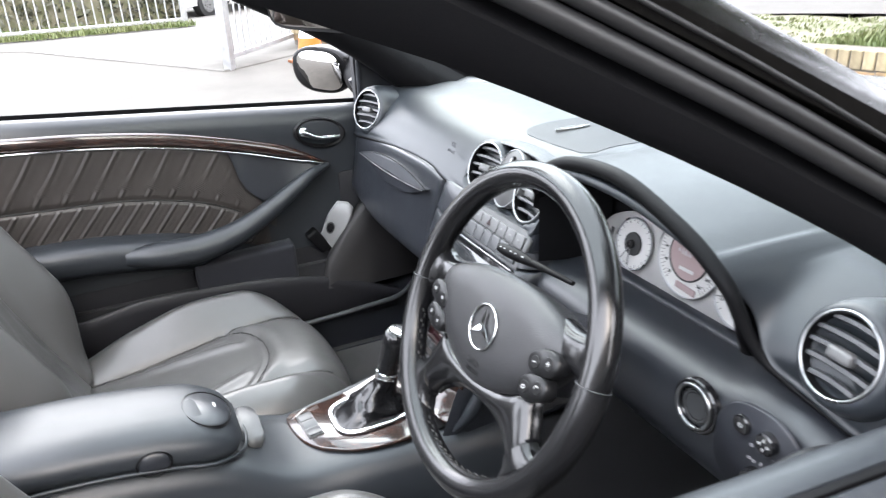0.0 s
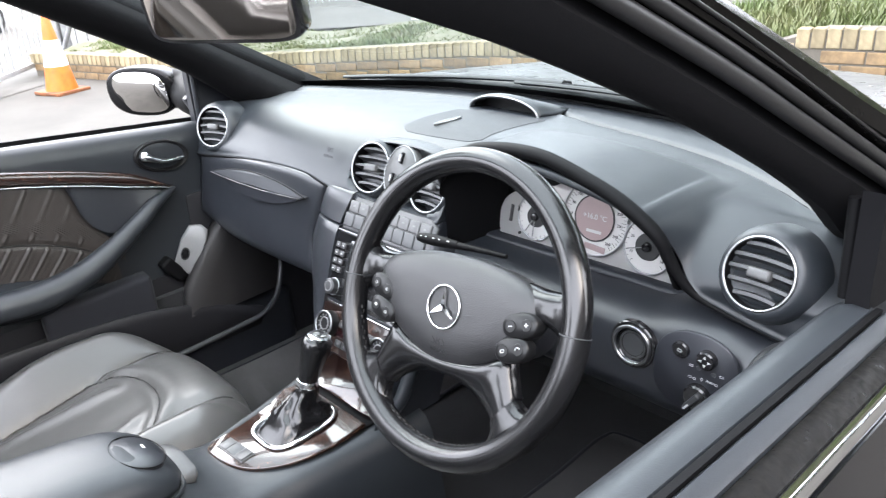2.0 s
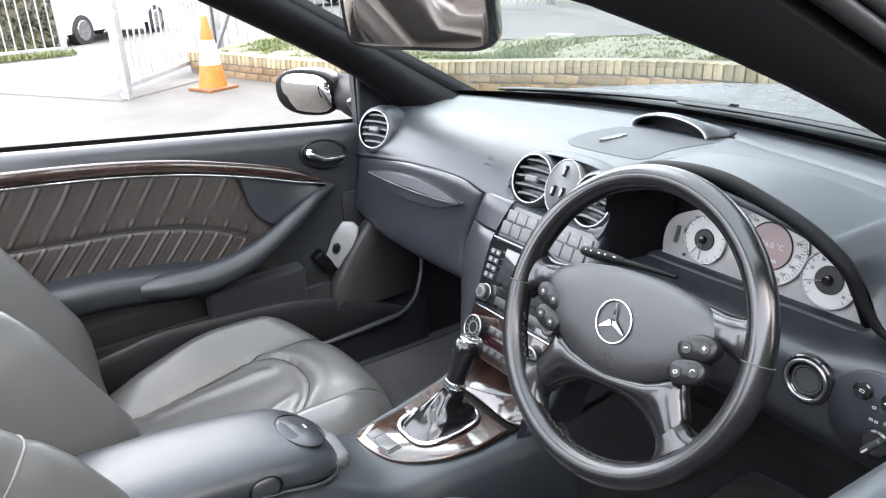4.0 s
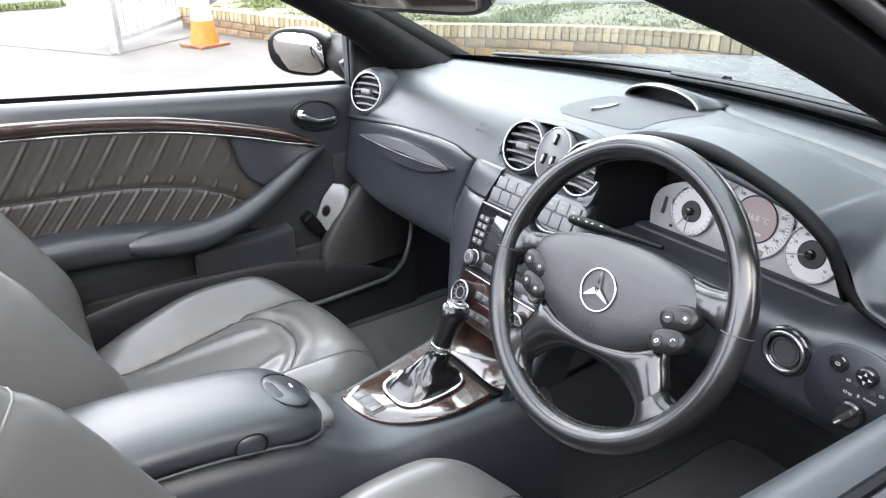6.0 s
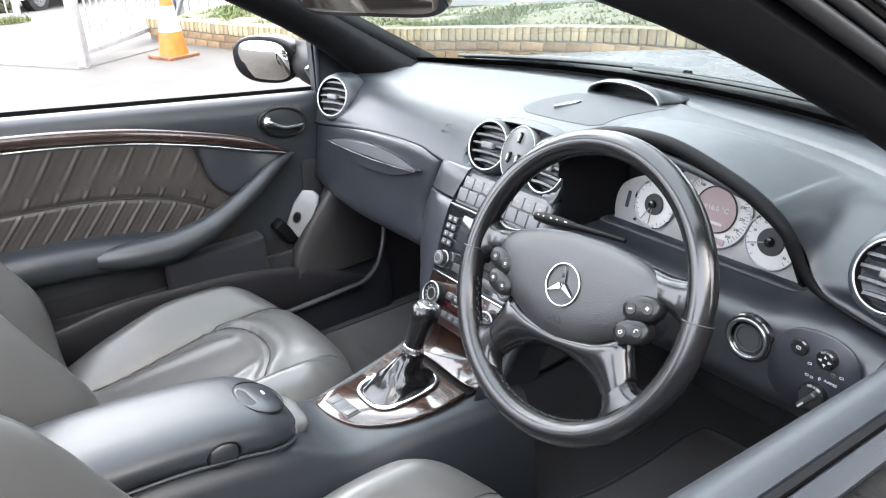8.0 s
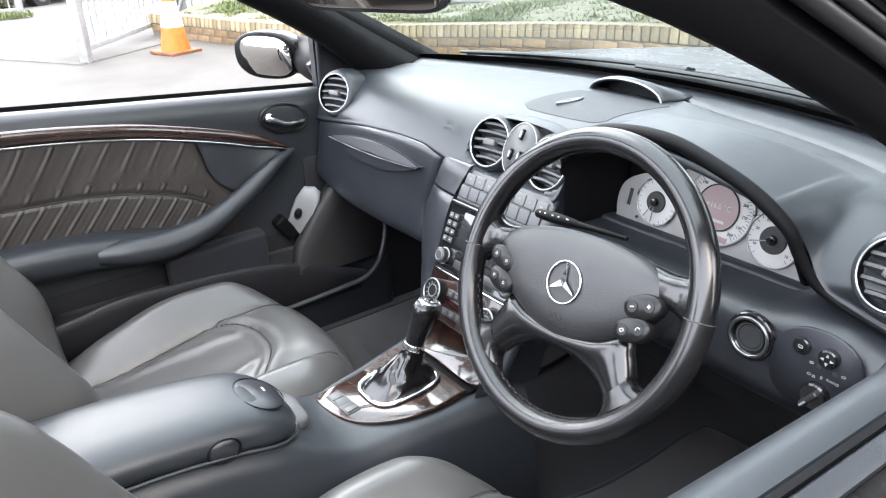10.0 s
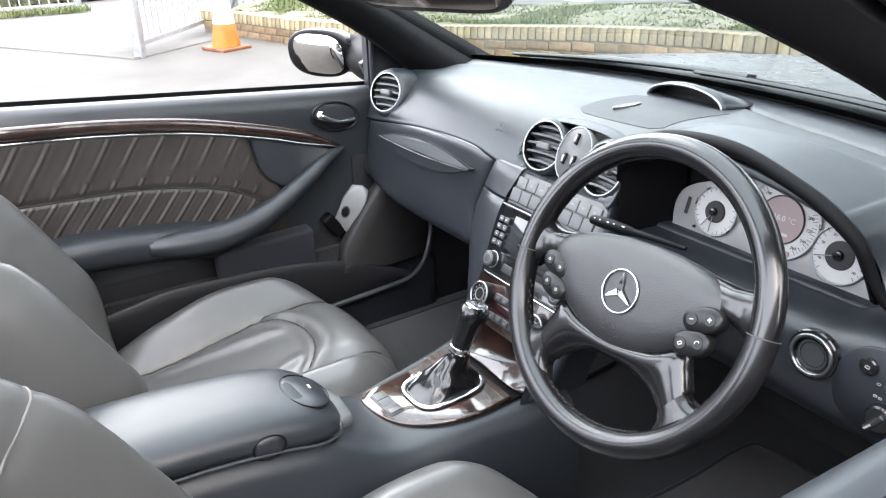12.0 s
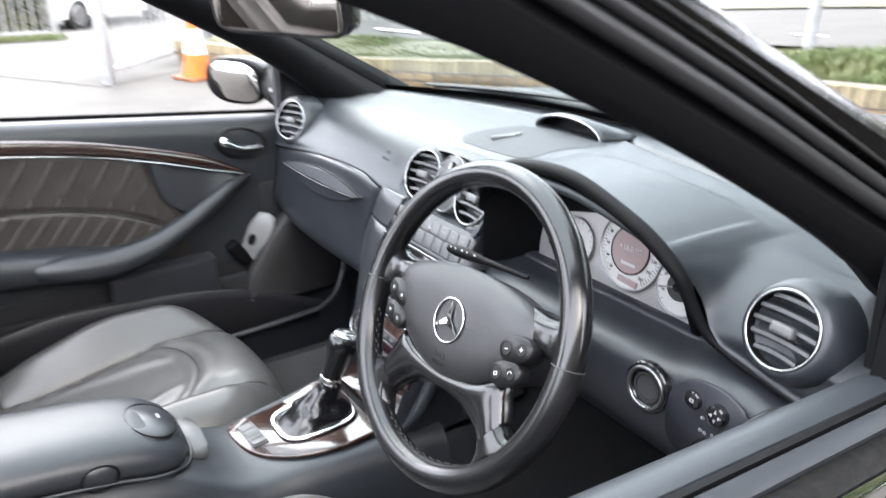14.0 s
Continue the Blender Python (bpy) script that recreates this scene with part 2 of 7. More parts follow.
M_SWITCH = material("grey_switch_plastic", (0.084, 0.084, 0.0854), 0.38, rough_var=0.06, blotch=0.2, blotch_scale=40)
M_RADIOKEY = material("dark_grey_radio_key", (0.040, 0.040, 0.042), 0.34, rough_var=0.05)
M_GRIPLENS = material("satin_grey_grip", (0.036, 0.038, 0.043), 0.42, grain=0.2, grain_scale=900, rough_var=0.04)
M_SPEAKER = material("fine_speaker_mesh", (0.0299, 0.0325, 0.0364), 0.6, grain=0.6, grain_scale=1500)
M_PALEPLASTIC = material("pale_grey_plastic", (0.234, 0.234, 0.2385), 0.35, blotch=0.1, blotch_scale=20)
M_BLADE = material("grey_vent_blade", (0.042, 0.0434, 0.0462), 0.35)
M_SEAMDARK = material("dark_thread", (0.022, 0.021, 0.02), 0.8)
M_KEYPOD = material("satin_black_key", (0.008, 0.008, 0.0085), 0.32, specular=0.3)
M_WOOD = wood("burr_wood_veneer")
M_CARPET = material("black_carpet", (0.0112, 0.0115, 0.0135), 0.95, grain=1.0, grain_scale=900, blotch=0.4, blotch_scale=14, sheen=0.1)
M_MAT = material("grey_brown_floor_mat", (0.0250, 0.0232, 0.0228), 0.95, grain=1.0, grain_scale=700, blotch=0.35, blotch_scale=9, sheen=0.12)
# This dark tone also carries the shade of the pocket and lower door.
M_POCKET = material("dark_pocket_plastic", (0.0140, 0.0142, 0.0170), 0.5, grain=0.35, grain_scale=800, blotch=0.2, blotch_scale=10, specular=0.4)
M_KICK = material("matt_charcoal_panel", (0.0275, 0.0262, 0.0268), 0.55, grain=0.4, grain_scale=800, blotch=0.2, blotch_scale=10, specular=0.4)
M_FABRIC = material("navy_black_cloth", (0.008, 0.009, 0.014), 0.8, grain=0.6, grain_scale=1200, sheen=0.05)
M_PILLAR = material("black_pillar_trim", (0.0038, 0.0038, 0.0046), 0.75, grain=0.5, grain_scale=1200, specular=0.12)
M_PAINT = material("black_car_paint", (0.005, 0.005, 0.006), 0.10, coat=0.6, specular=0.3, blotch=0.3, blotch_scale=30)
M_MIRROR = material("mirror_glass", (0.44, 0.43, 0.42), 0.02, metal=1.0)
M_SCREEN = glass("windscreen_glass", (0.76, 0.83, 0.82), 0.20)
M_ORANGE = material("orange_plastic", (0.68, 0.128, 0.008), 0.5, blotch=0.3, blotch_scale=9, grain=0.3, grain_scale=60)
M_WHITESLEEVE = material("white_reflective_sleeve", (0.80, 0.80, 0.79), 0.4, blotch=0.12, blotch_scale=12)
M_ASPHALT = material("worn_asphalt", (0.072, 0.0665, 0.0585), 0.9, grain=1.0, grain_scale=140, blotch=0.3, blotch_scale=1.6, tint=(0.056, 0.0515, 0.0455))
M_CONCRETE = material("pale_concrete", (0.112, 0.107, 0.098), 0.9, grain=0.8, grain_scale=90, blotch=0.3, blotch_scale=1.8)
M_BRICK = material("yellow_buff_brick", (0.26, 0.175, 0.092), 0.9, grain=0.9, grain_scale=120, blotch=0.45, blotch_scale=14, tint=(0.14, 0.098, 0.055))
M_COPING = material("pale_yellow_coping_brick", (0.30, 0.245, 0.150), 0.9, grain=0.9, grain_scale=120, blotch=0.5, blotch_scale=11, tint=(0.15, 0.125, 0.075))
M_DRYGRASS = material("dry_grass_blades", (0.118, 0.124, 0.050), 0.7, blotch=0.5, blotch_scale=2.0, tint=(0.095, 0.115, 0.042))
M_MORTAR = material("grey_mortar", (0.12, 0.108, 0.088), 0.95, grain=0.8, grain_scale=160, blotch=0.2, blotch_scale=20)
M_SOIL = material("mossy_soil", (0.145, 0.132, 0.095), 0.95, grain=1.0, grain_scale=40, blotch=0.5, blotch_scale=7, tint=(0.085, 0.092, 0.045))
M_GRASS = material("grass_blades", (0.070, 0.105, 0.026), 0.6, blotch=0.5, blotch_scale=2.2, tint=(0.120, 0.125, 0.050))
M_GALV = material("galvanised_steel", (0.364, 0.371, 0.378), 0.5, metal=0.5, blotch=0.25, blotch_scale=12)
M_RENDER = material("pale_rendered_wall", (0.434, 0.448, 0.462), 0.85, grain=0.4, grain_scale=60, blotch=0.08, blotch_scale=1.2)
M_CARSILVER = material("silver_car_paint", (0.55, 0.56, 0.58), 0.25, metal=0.5, coat=0.8)
M_CARWHITE = material("white_car_paint", (0.78, 0.78, 0.78), 0.25, coat=0.8)
M_CARGLASS = material("dark_car_glass", (0.02, 0.022, 0.024), 0.06, coat=0.5)

M_BARK = material("grey_brown_bark", (0.10, 0.078, 0.058), 0.95, grain=1.0, grain_scale=60, blotch=0.5, blotch_scale=8, stretch=(1, 1, 0.3))
M_LEAF = material("dark_green_leaves", (0.045, 0.075, 0.020), 0.5, blotch=0.5, blotch_scale=2, tint=(0.075, 0.10, 0.03))
M_DARKRED = material("dark_red_display", (0.014, 0.004, 0.005), 0.15, coat=0.6)
M_MIRRORCASE = material("satin_black_mirror_case", (0.0045, 0.0045, 0.005), 0.22, specular=0.22, rough_var=0.03)
M_DIMMIRROR = material("dimming_mirror_glass", (0.48, 0.44, 0.41), 0.09, metal=1.0)
M_DIRTYRUBBER = material("dirty_black_rubber", (0.004, 0.004, 0.0042), 0.45, grain=0.3, grain_scale=300, blotch=0.8, blotch_scale=160, tint=(0.011, 0.0105, 0.0095), rough_var=0.2, wear_scale=120, specular=0.12)
M_SIDEWALL = material("grey_brown_cladding", (0.13, 0.12, 0.11), 0.8, grain=0.4, grain_scale=40, blotch=0.25, blotch_scale=1.5)
# Duller copy of the car paint that tones down the mirrored sky.
M_BONNET = material("dull_black_bonnet_paint", (0.016, 0.017, 0.018), 0.30, coat=0.05, specular=0.3, rough_var=0.06, wear_scale=20, blotch=0.3, blotch_scale=30)
M_GREYLEAF = material("grey_brown_shrub_leaves", (0.085, 0.082, 0.062), 0.6, blotch=0.5, blotch_scale=3, tint=(0.045, 0.05, 0.03))
M_CONEFOOT = material("dirty_orange_rubber", (0.24, 0.085, 0.03), 0.7, blotch=0.5, blotch_scale=12)
# Fine specks and low gloss stand in for foliage mirrored in the paint.
M_PILLARPAINT = material("dull_speckled_black_paint", (0.004, 0.0038, 0.0036), 0.22, specular=0.13, rough_var=0.07, wear_scale=70, blotch=0.4, blotch_scale=120)

def uneven(ma, low, high):
    """Makes pieces that share a material differ in lightness from one to the next."""
    n, link = ma.node_tree.nodes, ma.node_tree.links.new
    info, span, mul = n.new("ShaderNodeObjectInfo"), n.new("ShaderNodeMapRange"), n.new("ShaderNodeMix")
    mul.data_type, mul.blend_type = "RGBA", "MULTIPLY"
    mul.inputs[0].default_value = 1.0
    span.inputs["To Min"].default_value, span.inputs["To Max"].default_value = low, high
    base = n["Principled BSDF"].inputs["Base Color"]
    link(info.outputs["Random"], span.inputs["Value"])
    link(base.links[0].from_socket, mul.inputs[6])
    link(span.outputs[0], mul.inputs[7])
    link(mul.outputs[2], base)


uneven(M_BRICK, 0.6, 1.15)
uneven(M_COPING, 0.7, 1.15)

# ---- outdoors ----
def ground_z(x, y):
    """The forecourt is level, rises a little towards the planter and falls to the road."""
    return 0.28 * smooth(-6.5, -1.0, x) * smooth(0.8, 3.0, y) - 0.36 * smooth(-12.5, -17.0, x)


def ground_sheet():
    xs = [-400, -120, -60, -35, -24, -18] + [-15 + 0.5 * i for i in range(61)] + [18, 30, 80, 300]
    ys = [-300, -80, -30, -15, -10] + [-8 + 0.5 * i for i in range(45)] + [18, 28, 60, 150, 400]
    verts = [(x, y, ground_z(x, y) + 0.006 * noise.noise((x * 0.7, y * 0.7, 0))) for y in ys for x in xs]
    n = len(xs)
    faces = [(j * n + i, j * n + i + 1, (j + 1) * n + i + 1, (j + 1) * n + i) for j in range(len(ys) - 1) for i in range(n - 1)]
    return tagged(part("ground", verts, faces, M_ASPHALT), "pale worn asphalt forecourt, dry and dusty", "ground", kind="structure")


ground_sheet()


def slab(name, x0, x1, y0, y1, z, material, label, category):
    return tagged(block(name, (x1 - x0, y1 - y0, 0.05), pose((x0 + x1) / 2, (y0 + y1) / 2, z - 0.025), material, bevel=0.01), label, category, kind="structure")


tagged(plate("pavement", [(-12.6, -4.0), (-10.4, -1.30), (-8.56, -0.25), (-6.95, 0.66), (-7.7, 1.75), (-8.6, 2.6), (-12.6, 2.6)], 0.10, pose(0, 0, 0.014), M_CONCRETE, None, "", 0.006), "pale concrete crossover beyond the gate", "pavement", kind="structure")
slab("road", -40, -17.0, -30, 40, -0.345, M_CONCRETE, "light grey road beyond the fence", "road")

# the planter: a low wall of buff bricks with a soldier course on top
WALL_LINE = [(-8.3, 1.75), (-7.6, 2.0), (-6.7, 2.25), (-4.85, 2.95), (-3.3, 3.3), (-1.85, 3.35), (-0.6, 3.6), (1.5, 3.9), (5.0, 4.4)]
_fine = spline([(x, y, 0) for x, y in WALL_LINE], 400)
_len = [0.0]
for _a, _b in zip(_fine, _fine[1:]):
    _len.append(_len[-1] + (_b - _a).length)


def wall_at(s):
    """The place and heading at a length s along the planter wall."""
    i = max(0, min(len(_len) - 2, int(np.searchsorted(_len, s)) - 1))
    f = (s - _len[i]) / (_len[i + 1] - _len[i])
    p, d = _fine[i].lerp(_fine[i + 1], f), (_fine[i + 1] - _fine[i]).normalized()
    return p, math.degrees(math.atan2(d.y, d.x))


def wall_step(x):
    """The wall stands one course higher at its driver-side end."""
    return 0.075 if x > -0.80 else 0.0


def planter():
    root = thing("planter_wall", "low curved planter wall of weathered buff bricks with a soldier course", "wall", kind="structure")
    rings = []
    for i in range(0, 400, 8):
        p = _fine[i]
        d = (_fine[min(i + 8, 399)] - _fine[max(i - 8, 0)]).normalized()
        side = Vector((-d.y, d.x, 0))
        z = ground_z(p.x, p.y) + wall_step(p.x)
        rings.append([p + side * 0.008 + Vector((0, 0, z - 0.35)), p + side * 0.2 + Vector((0, 0, z - 0.35)),
                      p + side * 0.2 + Vector((0, 0, z + 0.25)), p + side * 0.008 + Vector((0, 0, z + 0.25))])
    loft("mortar_core", rings, M_MORTAR, root, "grey mortar")
    return root


planter()


def strip_behind(name, offsets, rise, ma, label, category, rough=0.0):
    """A sheet that follows the planter wall at the given distances behind it."""
    rows = []
    for i in range(0, 400, 6):
        p = _fine[i]
        d = (_fine[min(i + 6, 399)] - _fine[max(i - 6, 0)]).normalized()
        side = Vector((-d.y, d.x, 0)).lerp(Vector((-0.25, 0.97, 0)), 0.75).normalized()
        row = []
        for w in offsets:
            q = p + side * w
            row.append(Vector((q.x, q.y, ground_z(p.x, p.y) + rise(w) + rough * (0.06 * noise.noise(q * 1.1) + 0.03 * noise.noise(q * 5)))))
        rows.append(row)
    return tagged(loft(name, rows, ma, closed=False, sharp=180), label, category, kind="structure")


def bank_z(w):
    return 0.215 + 0.05 * w


strip_behind("soil_bank", [0.12 + 0.1 * k for k in range(15)], bank_z, M_SOIL, "mossy soil bank behind the brick planter wall", "soil", 1.0)
strip_behind("upper_road", [1.5, 2.2, 3.2, 4.6, 6.4], lambda w: 0.29 + 0.004 * w, M_ASPHALT, "pale grey road behind the planter bank", "road")
strip_behind("far_verge", [6.4, 8, 11, 16, 30], lambda w: 0.33 + 0.03 * (w - 6), M_SOIL, "green verge across the road", "verge")


def grass(name, n, where, height, label, seed, ma=None):
    rnd = random.Random(seed)
    verts, faces = [], []
    for _ in range(n):
        x, y, z, k = where(rnd)
        if k <= 0:
            continue
        a, h, w = rnd.uniform(0, 6.28), height * k * rnd.uniform(0.5, 1.2), rnd.uniform(0.006, 0.014)
        lx, ly = math.cos(a) * h * rnd.uniform(0.1, 0.7), math.sin(a) * h * rnd.uniform(0.1, 0.7)
        bx, by = math.cos(a + 1.57) * w, math.sin(a + 1.57) * w
        i = len(verts)
        verts += [(x - bx, y - by, z), (x + bx, y + by, z), (x + bx * 0.6 + lx * 0.4, y + by * 0.6 + ly * 0.4, z + h * 0.6),
                  (x - bx * 0.6 + lx * 0.4, y - by * 0.6 + ly * 0.4, z + h * 0.6), (x + lx, y + ly, z + h)]
        faces += [(i, i + 1, i + 2, i + 3), (i + 3, i + 2, i + 4)]
    return tagged(part(name, verts, faces, ma or M_GRASS, sharp=180), label, "grass", kind="stuff")


def on_bank(rnd):
    s = rnd.uniform(0.2, _len[-1] - 0.2)
    p, deg = wall_at(s)
    w = 0.22 + 1.25 * rnd.random() ** 1.3
    a = radians(deg + 90)
    side = Vector((math.cos(a), math.sin(a), 0)).lerp(Vector((-0.25, 0.97, 0)), 0.75).normalized()
    q = p + side * w
    k = noise.noise(q * 0.8) * 1.1 + 0.22 + 0.55 * smooth(-2.2, -0.8, q.x) - 0.35 * smooth(-5.5, -4, q.x) * smooth(-2.2, -3.4, q.x)
    return q.x, q.y, ground_z(p.x, p.y) + bank_z(w) + 0.05 * noise.noise(q * 1.1) - 0.01, k


def on_bank_low(rnd):
    x, y, z, k = on_bank(rnd)
    return x, y, z, 0.55 + 0.8 * abs(noise.noise((x * 3, y * 3, 4)))


grass("grass_tufts", 36000, on_bank, 0.13, "bright green rough grass tufts on the planter bank", 3)
def on_verge(rnd):
    x, y = rnd.uniform(-15.5, -12.0), rnd.uniform(-5.5, 0.4)
    return x, y, ground_z(x, y) + 0.005, 0.9


grass("verge_grass", 9000, lambda r: on_verge(r), 0.12, "mown green verge grass behind the railings", 4)


def road_post(x, y, h):
    root = thing("road_post", "grey metal post at the back of the bank", "post", "posts along the bank")
    tube("shaft", [(x, y, 0.2), (x, y, h)], 0.045, M_GALV, root, sides=14)
    lathe("cap", [(0.05, -0.01), (0.05, 0.015), (0.002, 0.03)], pose(x, y, h), M_GALV, root, sides=14)


for _x, _y in ((-2.33, 4.85), (-0.55, 5.1), (1.4, 5.4)):
    road_post(_x, _y, 1.75)
_dash = thing("road_marking", "white painted dashes on the upper road", "road marking", kind="structure")
for _x in (-9.5, -7.2, -4.9, -2.6, -0.3):
    block("painted_dash", (0.75, 0.10, 0.006), pose(_x, 4.75 + 0.28 * (_x + 5) + (0.3 if _x > -3 else 0), ground_z(_x, 4) + 0.318, 0, 0, 16), M_WHITESLEEVE, _dash, bevel=0)


def side_wall():
    """An unseen plain wall on the driver's side, added to darken that side."""
    root = thing("unseen_side_wall", "unseen grey-brown wall added to darken the driver's side", "building", kind="structure")
    block("wall", (0.4, 17.5, 4.6), pose(8.0, -6.45, 2.3), M_SIDEWALL, root, bevel=0.02)
    block("roof_edge", (0.7, 17.9, 0.3), pose(8.0, -6.45, 4.75), M_MORTAR, root, bevel=0.02)


side_wall()


def railing(name, start, end, post_far, low, high, label, brace=False):
    """Galvanised bar railings from start to end on the ground: a post, rails and round bars."""
    root = thing(name, label, "fence")
    a, b = Vector((*start, 0)), Vector((*end, 0))
    d = (b - a).normalized()
    n = int((b - a).length / 0.125)
    ang = math.degrees(math.atan2(d.y, d.x))
    for p in ([a, b] if post_far else [a]):
        block("post", (0.09, 0.09, high + 0.08), pose(p.x, p.y, (high + 0.08) / 2, 0, 0, ang), M_GALV, root, bevel=0.008)
    for z in (low, high - 0.06):
        m = (a + b) / 2
        block("rail", ((b - a).length, 0.04, 0.05), pose(m.x, m.y, z, 0, 0, ang), M_GALV, root, bevel=0.006)
    for k in range(1, n):
        p = a + d * (k * (b - a).length / n)
        tube("bar", [p + Vector((0, 0, low)), p + Vector((0, 0, high - 0.05))], 0.011, M_GALV, root, sides=7)
    if brace:
        tube("brace", [a.lerp(b, 0.98) + Vector((0, 0, 0.05)), a.lerp(b, 0.62) + Vector((0.35, 0.9, 1.5))], 0.028, M_GALV, root, sides=8)
    return root


railing("open_gate", (-7.05, 0.74), (-8.95, 2.25), True, 0.13, 1.9, "open galvanised bar gate leaf on a square post", brace=True)
railing("roadside_railing", (-11.77, 0.92), (-11.77, -1.75), True, 0.12, 1.5, "galvanised bar railings along the verge")
railing("roadside_railing", (-8.95, 2.35), (-8.95, 8.0), True, 0.12, 1.9, "galvanised bar railings along the road")


def traffic_cone():
    root = thing("traffic_cone", "orange traffic cone with a white sleeve on the asphalt", "traffic cone")
    at = Matrix.Translation((-6.97, 1.58, 0.0)) @ pose(0, 0, 0, 0, 1.5, 20)
    block("foot", (0.36, 0.36, 0.035), at @ pose(0, 0, 0.0175), M_CONEFOOT, root, "dirty dull orange foot", bevel=0.012)

    def r(z):
        return lerp(0.145, 0.03, (z - 0.03) / 0.70)
    lathe("lower_body", [(r(0.03), 0.03), (r(0.26), 0.26)], at, M_ORANGE, root)
    lathe("sleeve", [(r(0.26) + 0.002, 0.26), (r(0.50) + 0.002, 0.50)], at, M_WHITESLEEVE, root, "white reflective sleeve")
    lathe("tip", [(r(0.50), 0.50), (r(0.72), 0.72), (r(0.72) - 0.01, 0.735)], at, M_ORANGE, root)
    return root


traffic_cone()


def far_car(x, y, deg, paint, label, van=False):
    """A parked car beyond the road, side on."""
    root = thing("parked_car", label, "car")
    m = pose(x, y, -0.345, 0, 0, deg)
    h = 1.9 if van else 1.45
    low, n = [], 24
    keys = ([(-2.4, 1.0), (-2.3, h), (1.2, h), (1.9, 1.15), (2.4, 1.0)] if van else
            [(-2.2, 0.75), (-2.1, 0.95), (-1.5, 1.02), (-0.9, h), (0.3, h), (1.1, 0.98), (2.0, 0.82), (2.2, 0.55)])
    rings = []
    for k in range(n + 1):
        u = lerp(keys[0][0], keys[-1][0], k / n)
        top = 0.0
        for (u0, z0), (u1, z1) in zip(keys, keys[1:]):
            if u0 <= u <= u1:
                top = lerp(z0, z1, (u - u0) / (u1 - u0))
        w = 0.86
        rings.append([m @ Vector((u, -w, 0.28)), m @ Vector((u, -w - 0.03, 0.6)), m @ Vector((u, -w + 0.12, min(top, 0.9))), m @ Vector((u, -w + 0.22, top)),
                      m @ Vector((u, w - 0.22, top)), m @ Vector((u, w - 0.12, min(top, 0.9))), m @ Vector((u, w + 0.03, 0.6)), m @ Vector((u, w, 0.28))])
    loft("body", rings, paint, root, sharp=30)
    for s in (-1, 1):
        for u0, u1 in ((-1.0, -0.35), (-0.3, 0.45)) if not van else ((0.4, 1.2),):
            block("side_window", (u1 - u0, 0.02, 0.34 if not van else 0.5), m @ pose((u0 + u1) / 2, s * 0.715, 1.18 if not van else 1.45, s * 16 if not van else 0, 0, 0), M_CARGLASS, root, bevel=0.005)
        for u in (-1.35, 1.4):
            lathe("wheel", [(0.2, -0.1), (0.32, -0.1), (0.33, 0.0), (0.32, 0.09), (0.2, 0.1)], m @ pose(u, s * 0.82, 0.32, 90 * -s, 0, 0), M_RUBBER, root, sides=24)
            lathe("hubcap", [(0.0, 0.1), (0.2, 0.11), (0.21, 0.10)], m @ pose(u, s * 0.82, 0.32, 90 * -s, 0, 0), M_SATIN, root, "silver wheel trim", sides=20)
    return root


far_car(-18.54, 2.43, 133.5, M_CARWHITE, "white van parked beyond the open gate", van=True)
far_car(-23.5, 10.0, 86, M_CARSILVER, "silver saloon parked beyond the road")
far_car(-26.0, -2.0, 90, M_CARWHITE, "white car parked on the far side")


def far_building():
    root = thing("roadside_building", "pale rendered building across the road", "building", kind="structure")
    block("wall", (8, 60, 7.4), pose(-36, 6, 3.3), M_RENDER, root, bevel=0.02)
    block("roof", (8.8, 61, 0.5), pose(-36, 6, 7.25), M_MORTAR, root, bevel=0.02)
    for i in range(14):
        for z in (1.6, 4.8):
            w = block("window", (0.12, 1.6, 1.5), pose(-31.98, -20 + i * 3.8, z), M_CARGLASS, root, bevel=0.01)
            block("sill", (0.22, 1.8, 0.08), pose(-31.92, -20 + i * 3.8, z - 0.8), M_CONCRETE, w, bevel=0.01)
    return root


far_building()


